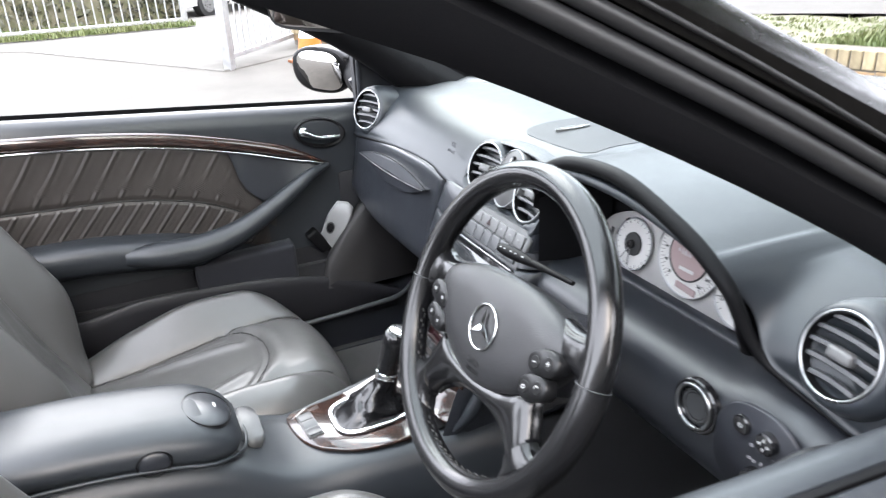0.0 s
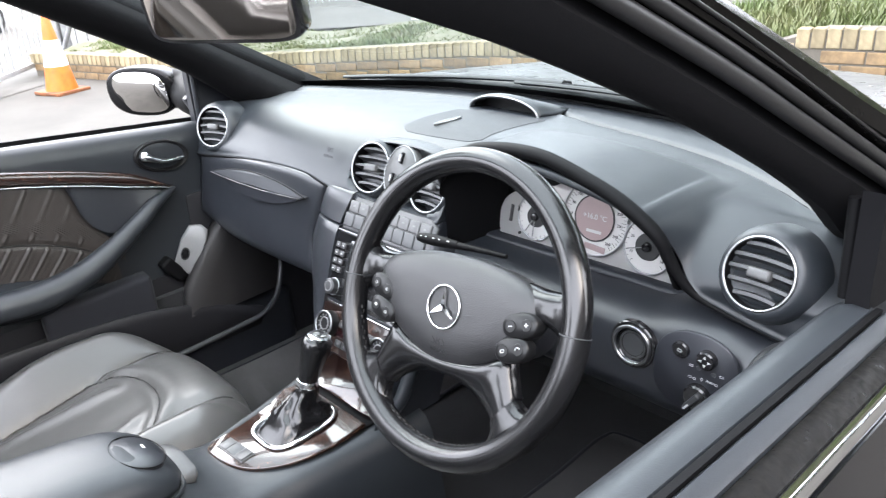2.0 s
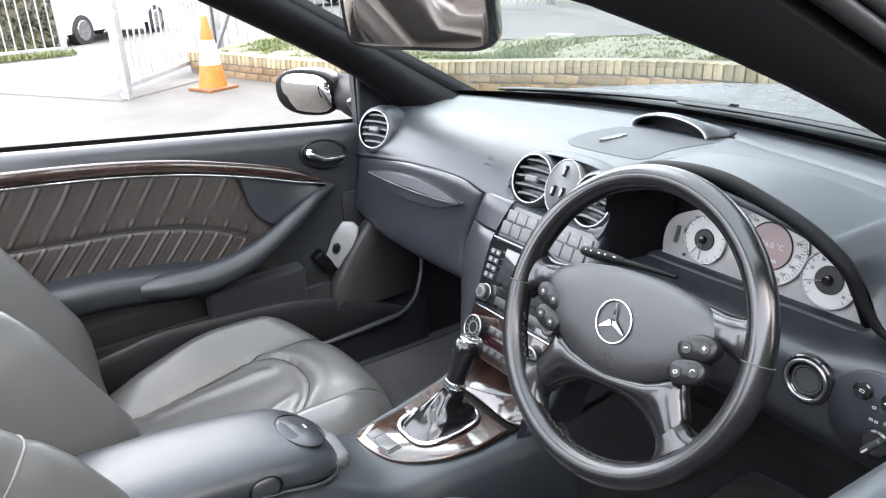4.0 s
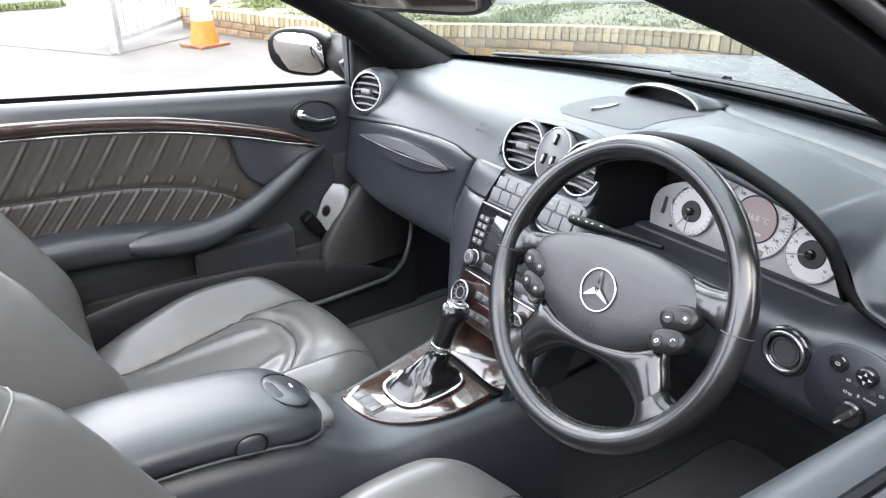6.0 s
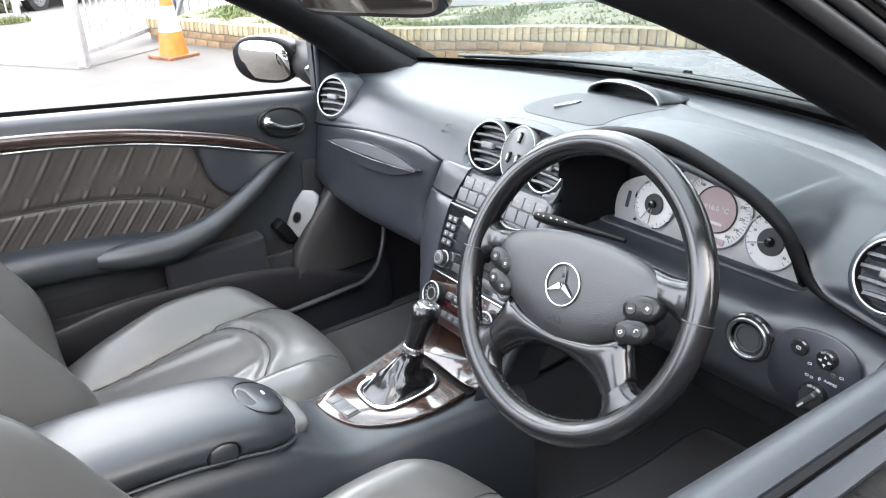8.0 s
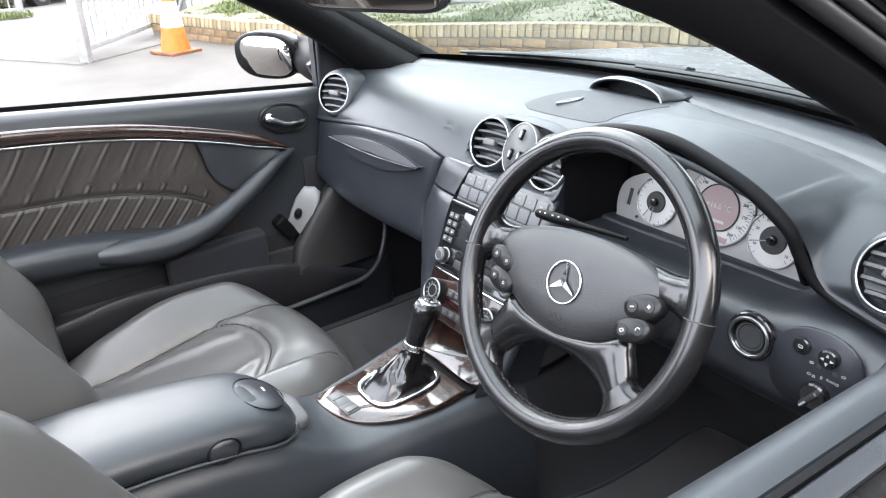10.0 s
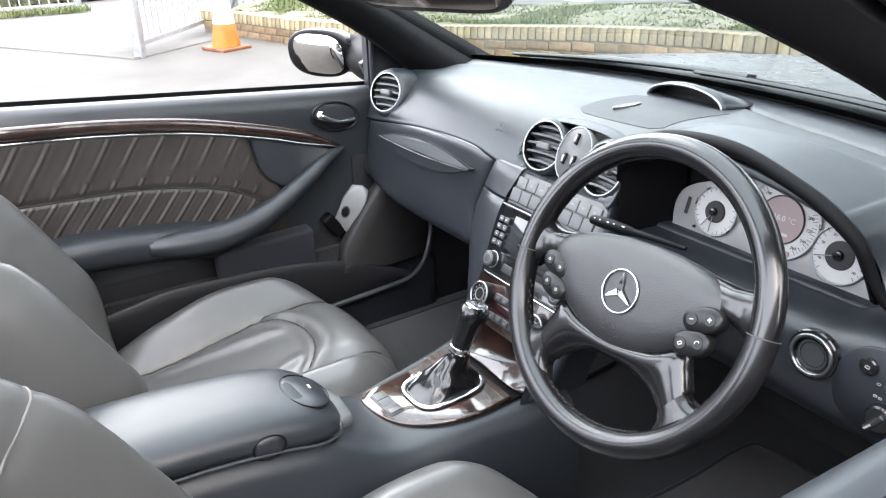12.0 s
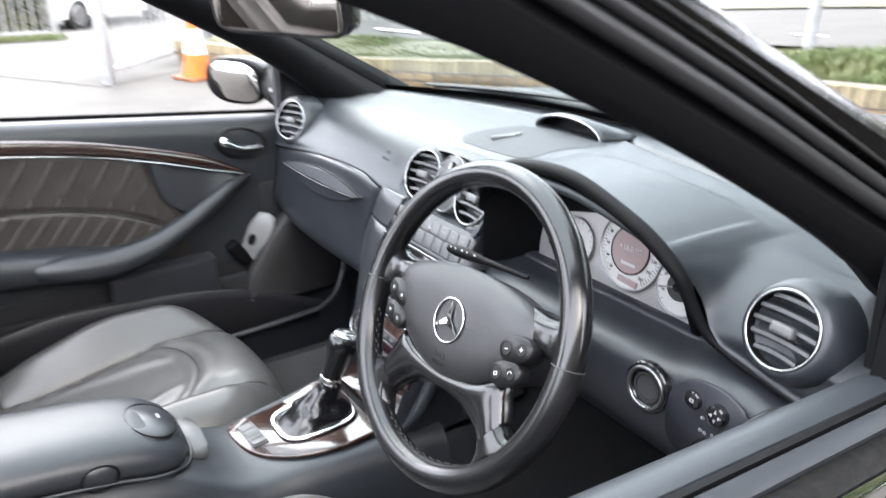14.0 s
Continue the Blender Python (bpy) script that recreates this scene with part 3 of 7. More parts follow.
def tree(x, y, height, seed, spread):
    """A street tree: tapered trunk, limbs and a loose crown of small leaves."""
    rng = random.Random(seed)
    z0 = ground_z(x, y)
    root = thing("tree", "broad street tree with grey-brown trunk and dark green leaves that darken reflections", "tree", "street trees")
    fork = height * 0.42
    trunk = [Vector((x + 0.12 * math.sin(i * 1.3 + seed), y + 0.1 * math.cos(i + seed), z0 - 0.1 + (fork + 0.1) * i / 6)) for i in range(7)]
    tube("trunk", trunk, [lerp(0.24, 0.15, i / 6) * (1.35 if i == 0 else 1) for i in range(7)], M_BARK, root, sides=12)
    tips = []
    for k in range(7):
        a = 2 * math.pi * k / 7 + rng.uniform(-0.3, 0.3)
        r = spread * rng.uniform(0.55, 0.85)
        end = trunk[-1] + Vector((r * math.cos(a), r * math.sin(a), (height - fork) * rng.uniform(0.35, 0.8)))
        mid = trunk[-1].lerp(end, 0.5) + Vector((0, 0, 0.3))
        tube("limb", spline([trunk[-1] - Vector((0, 0, 0.2)), mid, end], 8), [lerp(0.10, 0.025, i / 7) for i in range(8)], M_BARK, root, sides=7)
        tips += [end, mid.lerp(end, 0.5)]
    verts, faces = [], []
    for c in tips:
        for _ in range(260):
            d = Vector((rng.gauss(0, 1), rng.gauss(0, 1), rng.gauss(0, 0.7))) * (spread * 0.27)
            p = c + d
            u = Vector((rng.gauss(0, 1), rng.gauss(0, 1), rng.gauss(0, 1))).normalized()
            v = u.cross(Vector((rng.gauss(0, 1), rng.gauss(0, 1), rng.gauss(0, 1)))).normalized()
            q = rng.uniform(0.13, 0.24)
            i = len(verts)
            verts += [p - u * q, p + v * q * 0.55, p + u * q, p - v * q * 0.55]
            faces.append((i, i + 1, i + 2, i + 3))
    part("crown", verts, faces, M_LEAF, root, sharp=180)


# Only the first trunk is in view; other trees are added to darken reflections.
for _x, _y, _h, _sd, _sp in ((-4.3, 11.0, 7.5, 3, 2.2), (0.2, 9.0, 9.5, 5, 3.4), (3.6, 7.4, 9.0, 8, 3.2), (4.9, 3.4, 9.0, 11, 3.0)):
    tree(_x, _y, _h, _sd, _sp)


def hedge(name, line, height, thick, count, leaf, label, seed, ma=None):
    """A dense hedge: a dark woody core inside a rough skin of leaves."""
    rng = random.Random(seed)
    root = thing(name, label, "hedge")
    pts = spline([(x, y, 0) for x, y in line], 60)
    core = []
    for i, p in enumerate(pts):
        d = (pts[min(i + 1, 59)] - pts[max(i - 1, 0)]).normalized()
        side = Vector((-d.y, d.x, 0)) * thick * 0.42
        z0, h = ground_z(p.x, p.y) - 0.1, height * (0.86 + 0.12 * noise.noise((p.x, p.y, seed)))
        core.append([p - side + Vector((0, 0, z0)), p + side + Vector((0, 0, z0)), p + side * 0.9 + Vector((0, 0, h)), p - side * 0.9 + Vector((0, 0, h))])
    loft("woody_core", core, M_SOIL, root, "dark woody core")
    verts, faces = [], []
    for _ in range(count):
        i = rng.randrange(59)
        p = pts[i].lerp(pts[i + 1], rng.random())
        d = (pts[i + 1] - pts[i]).normalized()
        side = Vector((-d.y, d.x, 0))
        if rng.random() < 0.3:
            q = p + side * thick * rng.uniform(-0.5, 0.5) + Vector((0, 0, height * rng.uniform(0.86, 1.08)))
        else:
            q = p + side * thick * rng.choice((-1, 1)) * rng.uniform(0.38, 0.55) + Vector((0, 0, height * rng.random()))
        u = Vector((rng.gauss(0, 1), rng.gauss(0, 1), rng.gauss(0, 1))).normalized()
        v = u.cross(Vector((rng.gauss(0, 1), rng.gauss(0, 1), rng.gauss(0, 1)))).normalized()
        r = leaf * rng.uniform(0.6, 1.3)
        k = len(verts)
        verts += [q - u * r, q + v * r * 0.55, q + u * r, q - v * r * 0.55]
        faces.append((k, k + 1, k + 2, k + 3))
    part("leaves", verts, faces, ma or M_LEAF, root, sharp=180)


# This hedge is out of view, added to darken reflections in pillar and door.
hedge("reflection_hedge", [(-0.1, 4.7), (1.5, 4.9), (3.4, 5.0), (5.0, 4.2), (5.8, 2.4)], 2.2, 0.9, 6000, 0.10, "unseen dark green hedge added to darken reflections in the car", 21)


def far_wall():
    """An unseen plain wall added across the road to tone the bonnet's reflection."""
    pts = spline([(-36, 6, 0), (-30, 17, 0), (-18, 26, 0), (0, 30, 0), (18, 26, 0), (30, 14, 0)], 30)
    rings = []
    for i, p in enumerate(pts):
        d = (pts[min(i + 1, 29)] - pts[max(i - 1, 0)]).normalized()
        q = p + Vector((-d.y, d.x, 0)) * 0.3
        rings.append([p + Vector((0, 0, -0.5)), q + Vector((0, 0, -0.5)), q + Vector((0, 0, 4.5)), p + Vector((0, 0, 4.5))])
    tagged(loft("wall_far", rings, M_MORTAR), "unseen plain grey wall added across the road for reflections", "wall", kind="structure")


far_wall()
grass("short_grass", 16000, on_bank_low, 0.040, "thin dry grass and moss on the planter bank", 9, M_DRYGRASS)
hedge("verge_shrubs", [(-13.4, -2.6), (-13.3, -1.2), (-13.3, 0.2), (-13.5, 1.0)], 1.1, 0.8, 3500, 0.06, "low grey-brown shrubs behind the verge railings", 31, M_GREYLEAF)
grass("kerb_grass", 1800, lambda r: (-11.65 + r.gauss(0, 0.07), r.uniform(-1.9, 1.05), 0.03, 0.7 + 0.5 * r.random()), 0.09, "thin grass growing along the foot of the railings", 32)

# ---- the car's body ----
def screen_base(x):
    return Vector((x, 0.42 - 0.115 * (x / 0.7) ** 2, 0.925 - 0.025 * (x / 0.7) ** 2))


def screen_top(x):
    """x runs over the base's width; the top edge is narrower."""
    return Vector((x * 0.735, -0.60 - 0.05 * (x / 0.7) ** 2, 1.315 - 0.015 * (x / 0.7) ** 2))


car = thing("car_body", "black convertible with its roof down, parked on asphalt", "car")


def bonnet():
    rows = []
    for i in range(25):
        f = i / 24
        y = lerp(0.50, 2.0, f)
        row = []
        for j in range(33):
            x = lerp(-0.82, 0.82, j / 32)
            e = abs(x) / 0.82
            z = 0.915 + 0.02 * (1 - e * e) - 0.13 * f - 0.10 * f ** 3 - 0.06 * e ** 4 + 0.012 * smooth(0.25, 0.45, abs(x)) - 0.012
            row.append(Vector((x * (1 - 0.1 * f * f), y - 0.10 * e * e * (1 - f) - 0.22 * e * e * f, z)))
        rows.append(row)
    ob = loft("bonnet", rows, M_BONNET, car, "glossy black bonnet reflecting the sky", closed=False, sharp=180)
    so = ob.modifiers.new("thick", "SOLIDIFY")
    so.thickness = 0.02


bonnet()
# scuttle with the wipers below the screen
_rows = []
for _j in range(31):
    _x = lerp(-0.74, 0.74, _j / 30)
    _b = screen_base(_x)
    _rows.append([_b + Vector((0, -0.015, 0.004)), _b + Vector((0, 0.03, -0.006)), _b + Vector((0, 0.07, -0.03)), _b + Vector((0, 0.16, -0.035)), _b + Vector((0, 0.16, -0.12)), _b + Vector((0, -0.015, -0.12))])
loft("scuttle", _rows, M_BLACK, car, "matt black scuttle panel")
for _x0, _x1 in ((0.50, -0.12), (-0.02, -0.60)):
    _p = [screen_base(lerp(_x0, _x1, k / 12)) + Vector((0, 0.045 - 0.03 * k / 12, 0.018)) for k in range(13)]
    tube("wiper_arm", _p, [lerp(0.010, 0.006, k / 12) for k in range(13)], M_RUBBER, car, sides=8, flat=0.6)
    tube("wiper_blade", [p + Vector((0, 0.02, -0.004)) for p in _p], 0.006, M_BLACK, car, sides=6)

# windscreen
_rows = []
for _i in range(13):
    _f = _i / 12
    _rows.append([screen_base(x).lerp(screen_top(x), _f) + Vector((0, 0.03, 0.05)) * math.sin(math.pi * _f) for x in (lerp(-0.70, 0.70, j / 24) for j in range(25))])
_ws = loft("windscreen", _rows, M_SCREEN, car, "clear raked windscreen", closed=False, sharp=180)
_ws.visible_shadow = False
_rows = []
for _f in (0.0, 0.012, 0.026, 0.040):
    _rows.append([screen_base(x).lerp(screen_top(x), _f) + Vector((0, 0.03, 0.05)) * math.sin(math.pi * _f) + Vector((0, 0.001, -0.003)) for x in (lerp(-0.70, 0.70, j / 30) for j in range(31))])
loft("screen_border", _rows, M_BLACK, car, "black printed border of the windscreen", closed=False, sharp=180)


FLARE = {1: [(0.0, -0.06), (0.25, -0.045), (0.33, -0.023), (0.41, -0.011), (0.49, -0.005), (0.55, -0.003), (0.60, -0.003), (0.67, -0.006), (0.72, -0.010), (0.76, -0.016), (0.80, -0.021), (0.90, -0.05), (1.0, -0.11)],
         -1: [(0.0, -0.06), (0.25, -0.045), (0.36, -0.014), (0.44, -0.003), (0.55, 0.0), (1.0, 0.0)]}


def pillar(s):
    """One screen pillar: cloth-dull inner trim, rubber seals and the painted outside."""
    name = "pillar_trim"
    foot, head = Vector((0.7275, 0.372, 0.791)), Vector((0.512, -0.66, 1.330))
    keys = []
    n = 22
    for k in range(n):
        f = k / (n - 1)
        p = foot.lerp(head, f)
        w = 1 + 0.55 * smooth(0.32, 0.10, f)
        keys.append((p, w))
    d = (head - foot).normalized()
    out = Vector((0.52, 0.10, 0.85))
    out = (out - d * out.dot(d)).normalized()     # towards the outside of the car, across the pillar
    nrm = d.cross(out)                            # up and forward, off the pillar's face
    if nrm.z < 0:
        nrm = -nrm

    def flip(p):
        return Vector((p.x * s, p.y, p.z))

    def run(nm, shape, ma, label=""):
        rings = [[flip(p + out * a + nrm * b) for a, b in shape(k / (n - 1))] for k, (p, w) in enumerate(keys)]
        loft(nm, rings, ma, car, label, sharp=40 if s > 0 else 120)
    def first(f):
        return curve_at([(0.0, 0.028), (0.2, 0.036), (0.35, 0.043), (0.48, 0.0495), (0.55, 0.053), (0.66, 0.0545), (1.0, 0.056)], f)

    def trim(f):
        lo = curve_at(FLARE[s], f)
        t = first(f) - 0.010
        return [(lo, 0.012), (lo + 0.008, -0.004), (lerp(lo, t, 0.5), -0.011), (t - 0.007, -0.008), (t, 0.004), (t, 0.03 if s > 0 else 0.068), (lo + 0.006, 0.03) if s > 0 else (lo, 0.068)]
    run(name, trim, M_PILLAR, "dull black pillar trim")

    def bead(nm, a, b, r, ma, label=""):
        tube(nm, [flip(p + out * a(k / (n - 1)) + nrm * b) for k, (p, w) in enumerate(keys)], r, ma, car, label, sides=12)
    bead("door_seal", first, -0.003, 0.0075, M_RUBBER, "round black rubber seal")
    bead("door_seal", lambda f: first(f) + 0.0130, 0.0015, 0.0056, M_RUBBER, "round black rubber seal")
    bead("trim_lip", lambda f: first(f) + 0.0265, 0.0050, 0.0018, M_RUBBER, "thin black trim lip")
    run("pillar_outer", lambda f: [(first(f) - 0.008, 0.012), (lerp(first(f), 0.085, 0.45), 0.010), (0.074, 0.004), (0.080, 0.006), (0.087, 0.010), (0.090, 0.020), (0.087, 0.05), (0.03, 0.06)], M_PILLARPAINT if s > 0 else M_PILLAR, "dull black painted pillar")


pillar(1)
pillar(-1)
for _s in (-1, 1):
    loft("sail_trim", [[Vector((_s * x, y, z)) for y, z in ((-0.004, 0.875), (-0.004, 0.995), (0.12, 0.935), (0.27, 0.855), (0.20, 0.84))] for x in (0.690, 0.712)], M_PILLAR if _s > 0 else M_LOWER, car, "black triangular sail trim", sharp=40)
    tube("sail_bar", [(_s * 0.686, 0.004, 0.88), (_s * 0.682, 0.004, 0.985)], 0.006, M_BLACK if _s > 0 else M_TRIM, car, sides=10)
# header rail over the screen
_rings = []
for _j in range(17):
    _c = screen_top(lerp(-0.70, 0.70, _j / 16))
    _rings.append([_c + Vector((0, a, b)) for a, b in ((0.03, -0.02), (0.04, 0.02), (-0.02, 0.045), (-0.08, 0.035), (-0.09, 0.0), (-0.03, -0.02))])
loft("header_rail", _rings, M_PILLAR, car, "black header rail")
# floor, sills and tunnel
block("floor_pan", (1.42, 2.6, 0.06), pose(0, -0.75, 0.25), M_CARPET, car, "black carpeted floor", bevel=0.01)
block("bulkhead", (1.42, 0.06, 0.62), pose(0, 0.40, 0.52, 18, 0, 0), M_CARPET, car, "black carpeted bulkhead", bevel=0.01)
for _s in (-1, 1):
    block("door_sill", (0.14, 2.2, 0.20), pose(_s * 0.72, -0.95, 0.33), M_TRIM, car, bevel=0.03, segments=4)
    block("footwell_side", (0.05, 0.55, 0.46), pose(_s * 0.69, 0.20, 0.50), M_POCKET, car, bevel=0.015)
    # front wing: a rounded shoulder that meets the bonnet, swelling over the wheel
    rings = []
    for k in range(26):
        f = k / 25
        y = lerp(0.32, 1.98, f)
        swell = 0.018 * math.exp(-((y - 1.15) / 0.36) ** 2)
        o = 0.862 - 0.015 * f - 0.13 * smooth(0.72, 1.0, f) ** 2 + swell
        t = 0.83 - 0.10 * f - 0.10 * f ** 3
        low = 0.24 + 0.36 * math.exp(-(abs(y - 1.15) / 0.34) ** 6)
        rings.append([Vector((_s * x, y, z)) for x, z in ((0.70, t - 0.06), (0.70, t + 0.008), (o - 0.085, t + 0.004), (o - 0.03, t - 0.03), (o - 0.004, t - 0.10), (o, t - 0.17), (o - 0.006, max(low, 0.42)), (o - 0.03, low), (0.70, low))])
    loft("wing", rings, M_PAINT, car, "black front wing", sharp=50)
    rings = []
    for k in range(28):
        f = k / 27
        y = lerp(-1.16, -2.78, f)
        o = 0.862 + 0.012 * math.exp(-((y + 1.6) / 0.4) ** 2) - 0.16 * smooth(0.66, 1.0, f) ** 2
        t = 0.925 + 0.02 * math.sin(math.pi * min(1, f * 1.5)) - 0.10 * smooth(0.6, 1.0, f)
        low = 0.24 + 0.37 * math.exp(-(abs(y + 1.6) / 0.34) ** 6)
        rings.append([Vector((_s * x, y, z)) for x, z in ((0.62, t - 0.30), (0.62, t - 0.02), (0.65, t), (o - 0.11, t - 0.002), (o - 0.04, t - 0.04), (o - 0.004, t - 0.14), (o, t - 0.22), (o - 0.006, max(low, 0.42)), (o - 0.03, low), (0.62, low))])
    loft("rear_quarter", rings, M_PAINT, car, "black rear quarter", sharp=50)
    for _y in (1.15, -1.6):
        lathe("road_wheel", [(0.12, 0.1), (0.29, 0.1), (0.315, 0.06), (0.315, -0.08), (0.29, -0.11), (0.1, -0.11)], pose(_s * 0.765, _y, 0.315, 0, 90, 0), M_RUBBER, car, sides=32)
loft("rear_deck", [[Vector((x, y, z + 0.018 * (1 - (x / 0.66) ** 2))) for x in (lerp(-0.66, 0.66, k / 14) for k in range(15))] for y, z in ((-1.98, 0.86), (-2.0, 0.915), (-2.2, 0.925), (-2.5, 0.905), (-2.70, 0.865), (-2.79, 0.80), (-2.82, 0.66), (-2.80, 0.45), (-2.74, 0.27))], M_PAINT, car, "black boot lid and tail", closed=False, sharp=60)
loft("nose", [[Vector((x, y - 0.16 * (x / 0.8) ** 2, z)) for x in (lerp(-0.78, 0.78, k / 14) for k in range(15))] for y, z in ((2.0, 0.665), (2.06, 0.60), (2.10, 0.50), (2.10, 0.36), (2.04, 0.24))], M_PAINT, car, "black front bumper", closed=False, sharp=60)
block("rear_bench_back", (1.24, 0.16, 0.5), pose(0, -1.85, 0.68, -14, 0, 0), M_LEATHER, car, "grey leather rear seat", bevel=0.06, segments=5)
block("rear_bench", (1.24, 0.45, 0.16), pose(0, -1.55, 0.46), M_LEATHER, car, "grey leather rear seat", bevel=0.06, segments=5)

# ---- dashboard ----
dash = thing("dashboard", "dark grey soft-touch dashboard with silver-ringed round vents", "dashboard")


ARCH = [(-0.685, 0.812), (-0.634, 0.818), (-0.55, 0.829), (-0.463, 0.838), (-0.35, 0.845), (-0.249, 0.846), (-0.194, 0.840), (-0.116, 0.831), (-0.044, 0.825), (0.05, 0.824), (0.108, 0.830),
        (0.120, 0.842), (0.130, 0.894), (0.151, 0.936), (0.20, 0.964), (0.24, 0.975), (0.29, 0.980), (0.34, 0.977), (0.40, 0.961), (0.451, 0.942), (0.492, 0.914), (0.507, 0.884), (0.518, 0.862), (0.533, 0.844), (0.560, 0.829), (0.598, 0.818), (0.65, 0.808), (0.69, 0.802)]
# the valley behind the padded top, in front of the strip below the screen
VALLEY = [(-0.66, 0.205), (-0.58, 0.245), (-0.425, 0.300), (-0.253, 0.322), (-0.10, 0.334), (0.0, 0.334), (0.101, 0.318), (0.231, 0.296), (0.335, 0.273), (0.432, 0.243), (0.528, 0.196), (0.60, 0.15)]


def arch_z(x):
    """The edge of the instrument hood; level with the lip of the upper dash elsewhere."""
    return curve_at(ARCH, x)


ND = 120


def dash_ring(x):
    """One slice across the car: over the top from the screen to the front edge, then back in under it."""
    k = (x / 0.68) ** 2
    back = (0.030 if x > 0 else 0.008) * smooth(0.50, 0.68, abs(x))
    full = 1.0 if x > 0 else 0.70
    tuck = 0.026 * smooth(0.49, 0.57, x)
    b = screen_base(x)
    pts = [(b.y - 0.005, b.z + 0.002), (0.29, 0.934 - 0.022 * k), (0.20, 0.939 - 0.026 * k), (0.12, 0.939 - 0.030 * k), (0.075 + back, 0.931 - 0.030 * k * full), (0.042 + back, 0.915 - 0.026 * k * full),
           (0.019 + back, 0.893 - 0.014 * k * full), (0.001 + back * 0.7, 0.869 - 0.004 * k), (-0.013 + back * 0.4 + tuck * 0.3, 0.850), (-0.020 + back * 0.3 + tuck * 0.7, 0.838), (-0.022 + tuck, 0.82)] + ([(-0.018 + tuck, 0.802), (-0.012 + tuck, 0.785)] if x > 0.3 else [])
    fine = spline([(x, y, z) for y, z in pts], 320)
    v = curve_at(VALLEY, x)
    sag = lerp(0.004, 0.010, smooth(0.06, 0.20, x))
    for p in fine:
        if p.y > 0.08:
            p.z -= sag * smooth(0.08, v, p.y) * (1 - 0.9 * smooth(v + 0.002, v + 0.06, p.y))
            p.z -= 0.003 * smooth(v - 0.006, v + 0.010, p.y) + 0.0085 * math.exp(-((p.y - v - 0.004) / 0.008) ** 2)
    ze = arch_z(x)
    lift = max(0.0, ze + 0.010 - 0.931 + 0.030 * k)
    for p in fine:
        p.z += lift * smooth(0.215, 0.02, p.y)
    cut = next((i for i, p in enumerate(fine) if p.y < 0.12 and p.z < ze + 0.004), len(fine) - 1)
    e = fine[cut].copy()
    out = -0.036 - e.y
    push = out * smooth(0.845, 0.93, ze)
    ye = e.y
    run = []
    for p in fine[:cut + 1]:
        q = p.copy()
        q.y += push * smooth(0.14, ye, p.y) if p.y < 0.14 else 0
        run.append(q)
    # even steps along the run
    acc = [0.0]
    for p, q in zip(run, run[1:]):
        acc.append(acc[-1] + (q - p).length)
    n = ND
    outer = []
    for i in range(n):
        s = acc[-1] * i / (n - 1)
        j = min(len(acc) - 2, max(0, int(np.searchsorted(acc, s)) - 1))
        outer.append(run[j].lerp(run[j + 1], (s - acc[j]) / max(1e-9, acc[j + 1] - acc[j])))
    t = outer[-1]
    for p in outer:
        # the opening behind the centre vents
        if p.y < 0.10 and (abs(p.x) / 0.121) ** 3 + (abs(p.z - 0.873) / 0.041) ** 3 < 1:
            p.y += 0.055
    inner = spline([t, t + Vector((0, -0.003, -0.006)), t + Vector((0, 0.006, -0.013)), Vector((x, 0.03, t.z - 0.018)), Vector((x, 0.068, t.z - 0.024))], 12)[1:]
    return outer + inner


def upper_dash():
    n = 280
    rings = [dash_ring(lerp(-0.685, 0.685, j / (n - 1))) for j in range(n)]
    ob = loft("upper_dash", rings, M_DASH, dash, closed=False, sharp=75)
    arch = [(x, z) for x, z in ARCH if 0.128 < x]
    lip = spline([(x, curve_at([(0.80, 0.008), (0.822, 0.001), (0.835, -0.005), (0.852, -0.013), (0.88, -0.021), (0.93, -0.031), (1.0, -0.031)], z), z - 0.0045) for x, z in arch], 110)
    rad = [0.0088 * smooth(0.0, 0.05, k / 109) * lerp(0.22, 1.0, smooth(0.575, 0.47, p.x)) + 0.0006 for k, p in enumerate(lip)]
    # Its thin tail to the door also draws the shade line under the dash.
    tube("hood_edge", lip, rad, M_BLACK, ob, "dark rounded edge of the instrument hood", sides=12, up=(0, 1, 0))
    # A black tube paints in the shade of the gap over the glovebox.
    gap = [r[ND - 1] + Vector((0, -0.0005, -0.0075)) for r in (dash_ring(lerp(-0.672, 0.100, k / 70)) for k in range(71))]
    tube("shadow_gap", gap, 0.0036, M_BLACK, ob, "black strip for the shade below the padded top", sides=8)
    # Black sheets darken the recess under the hood and hide grey parts behind.
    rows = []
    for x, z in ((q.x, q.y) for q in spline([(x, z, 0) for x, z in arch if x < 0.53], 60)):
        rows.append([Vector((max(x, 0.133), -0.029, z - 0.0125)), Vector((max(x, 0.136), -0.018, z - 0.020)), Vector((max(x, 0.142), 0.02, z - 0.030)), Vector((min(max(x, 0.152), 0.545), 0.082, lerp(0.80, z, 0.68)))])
    loft("hood_side", [[Vector((x, y, z)) for x, y in ((0.1365, -0.022), (0.143, -0.006), (0.151, 0.02), (0.178, 0.072))] for z in (0.798, 0.82, 0.85, 0.88, 0.91)], M_BLACK, ob, "black sheet that darkens the inside of the instrument hood", closed=False, sharp=180)
    loft("hood_lining", rows, M_BLACK, ob, "black lining that keeps the instrument hood dark inside", closed=False, sharp=180)
    return ob


upper_dash()


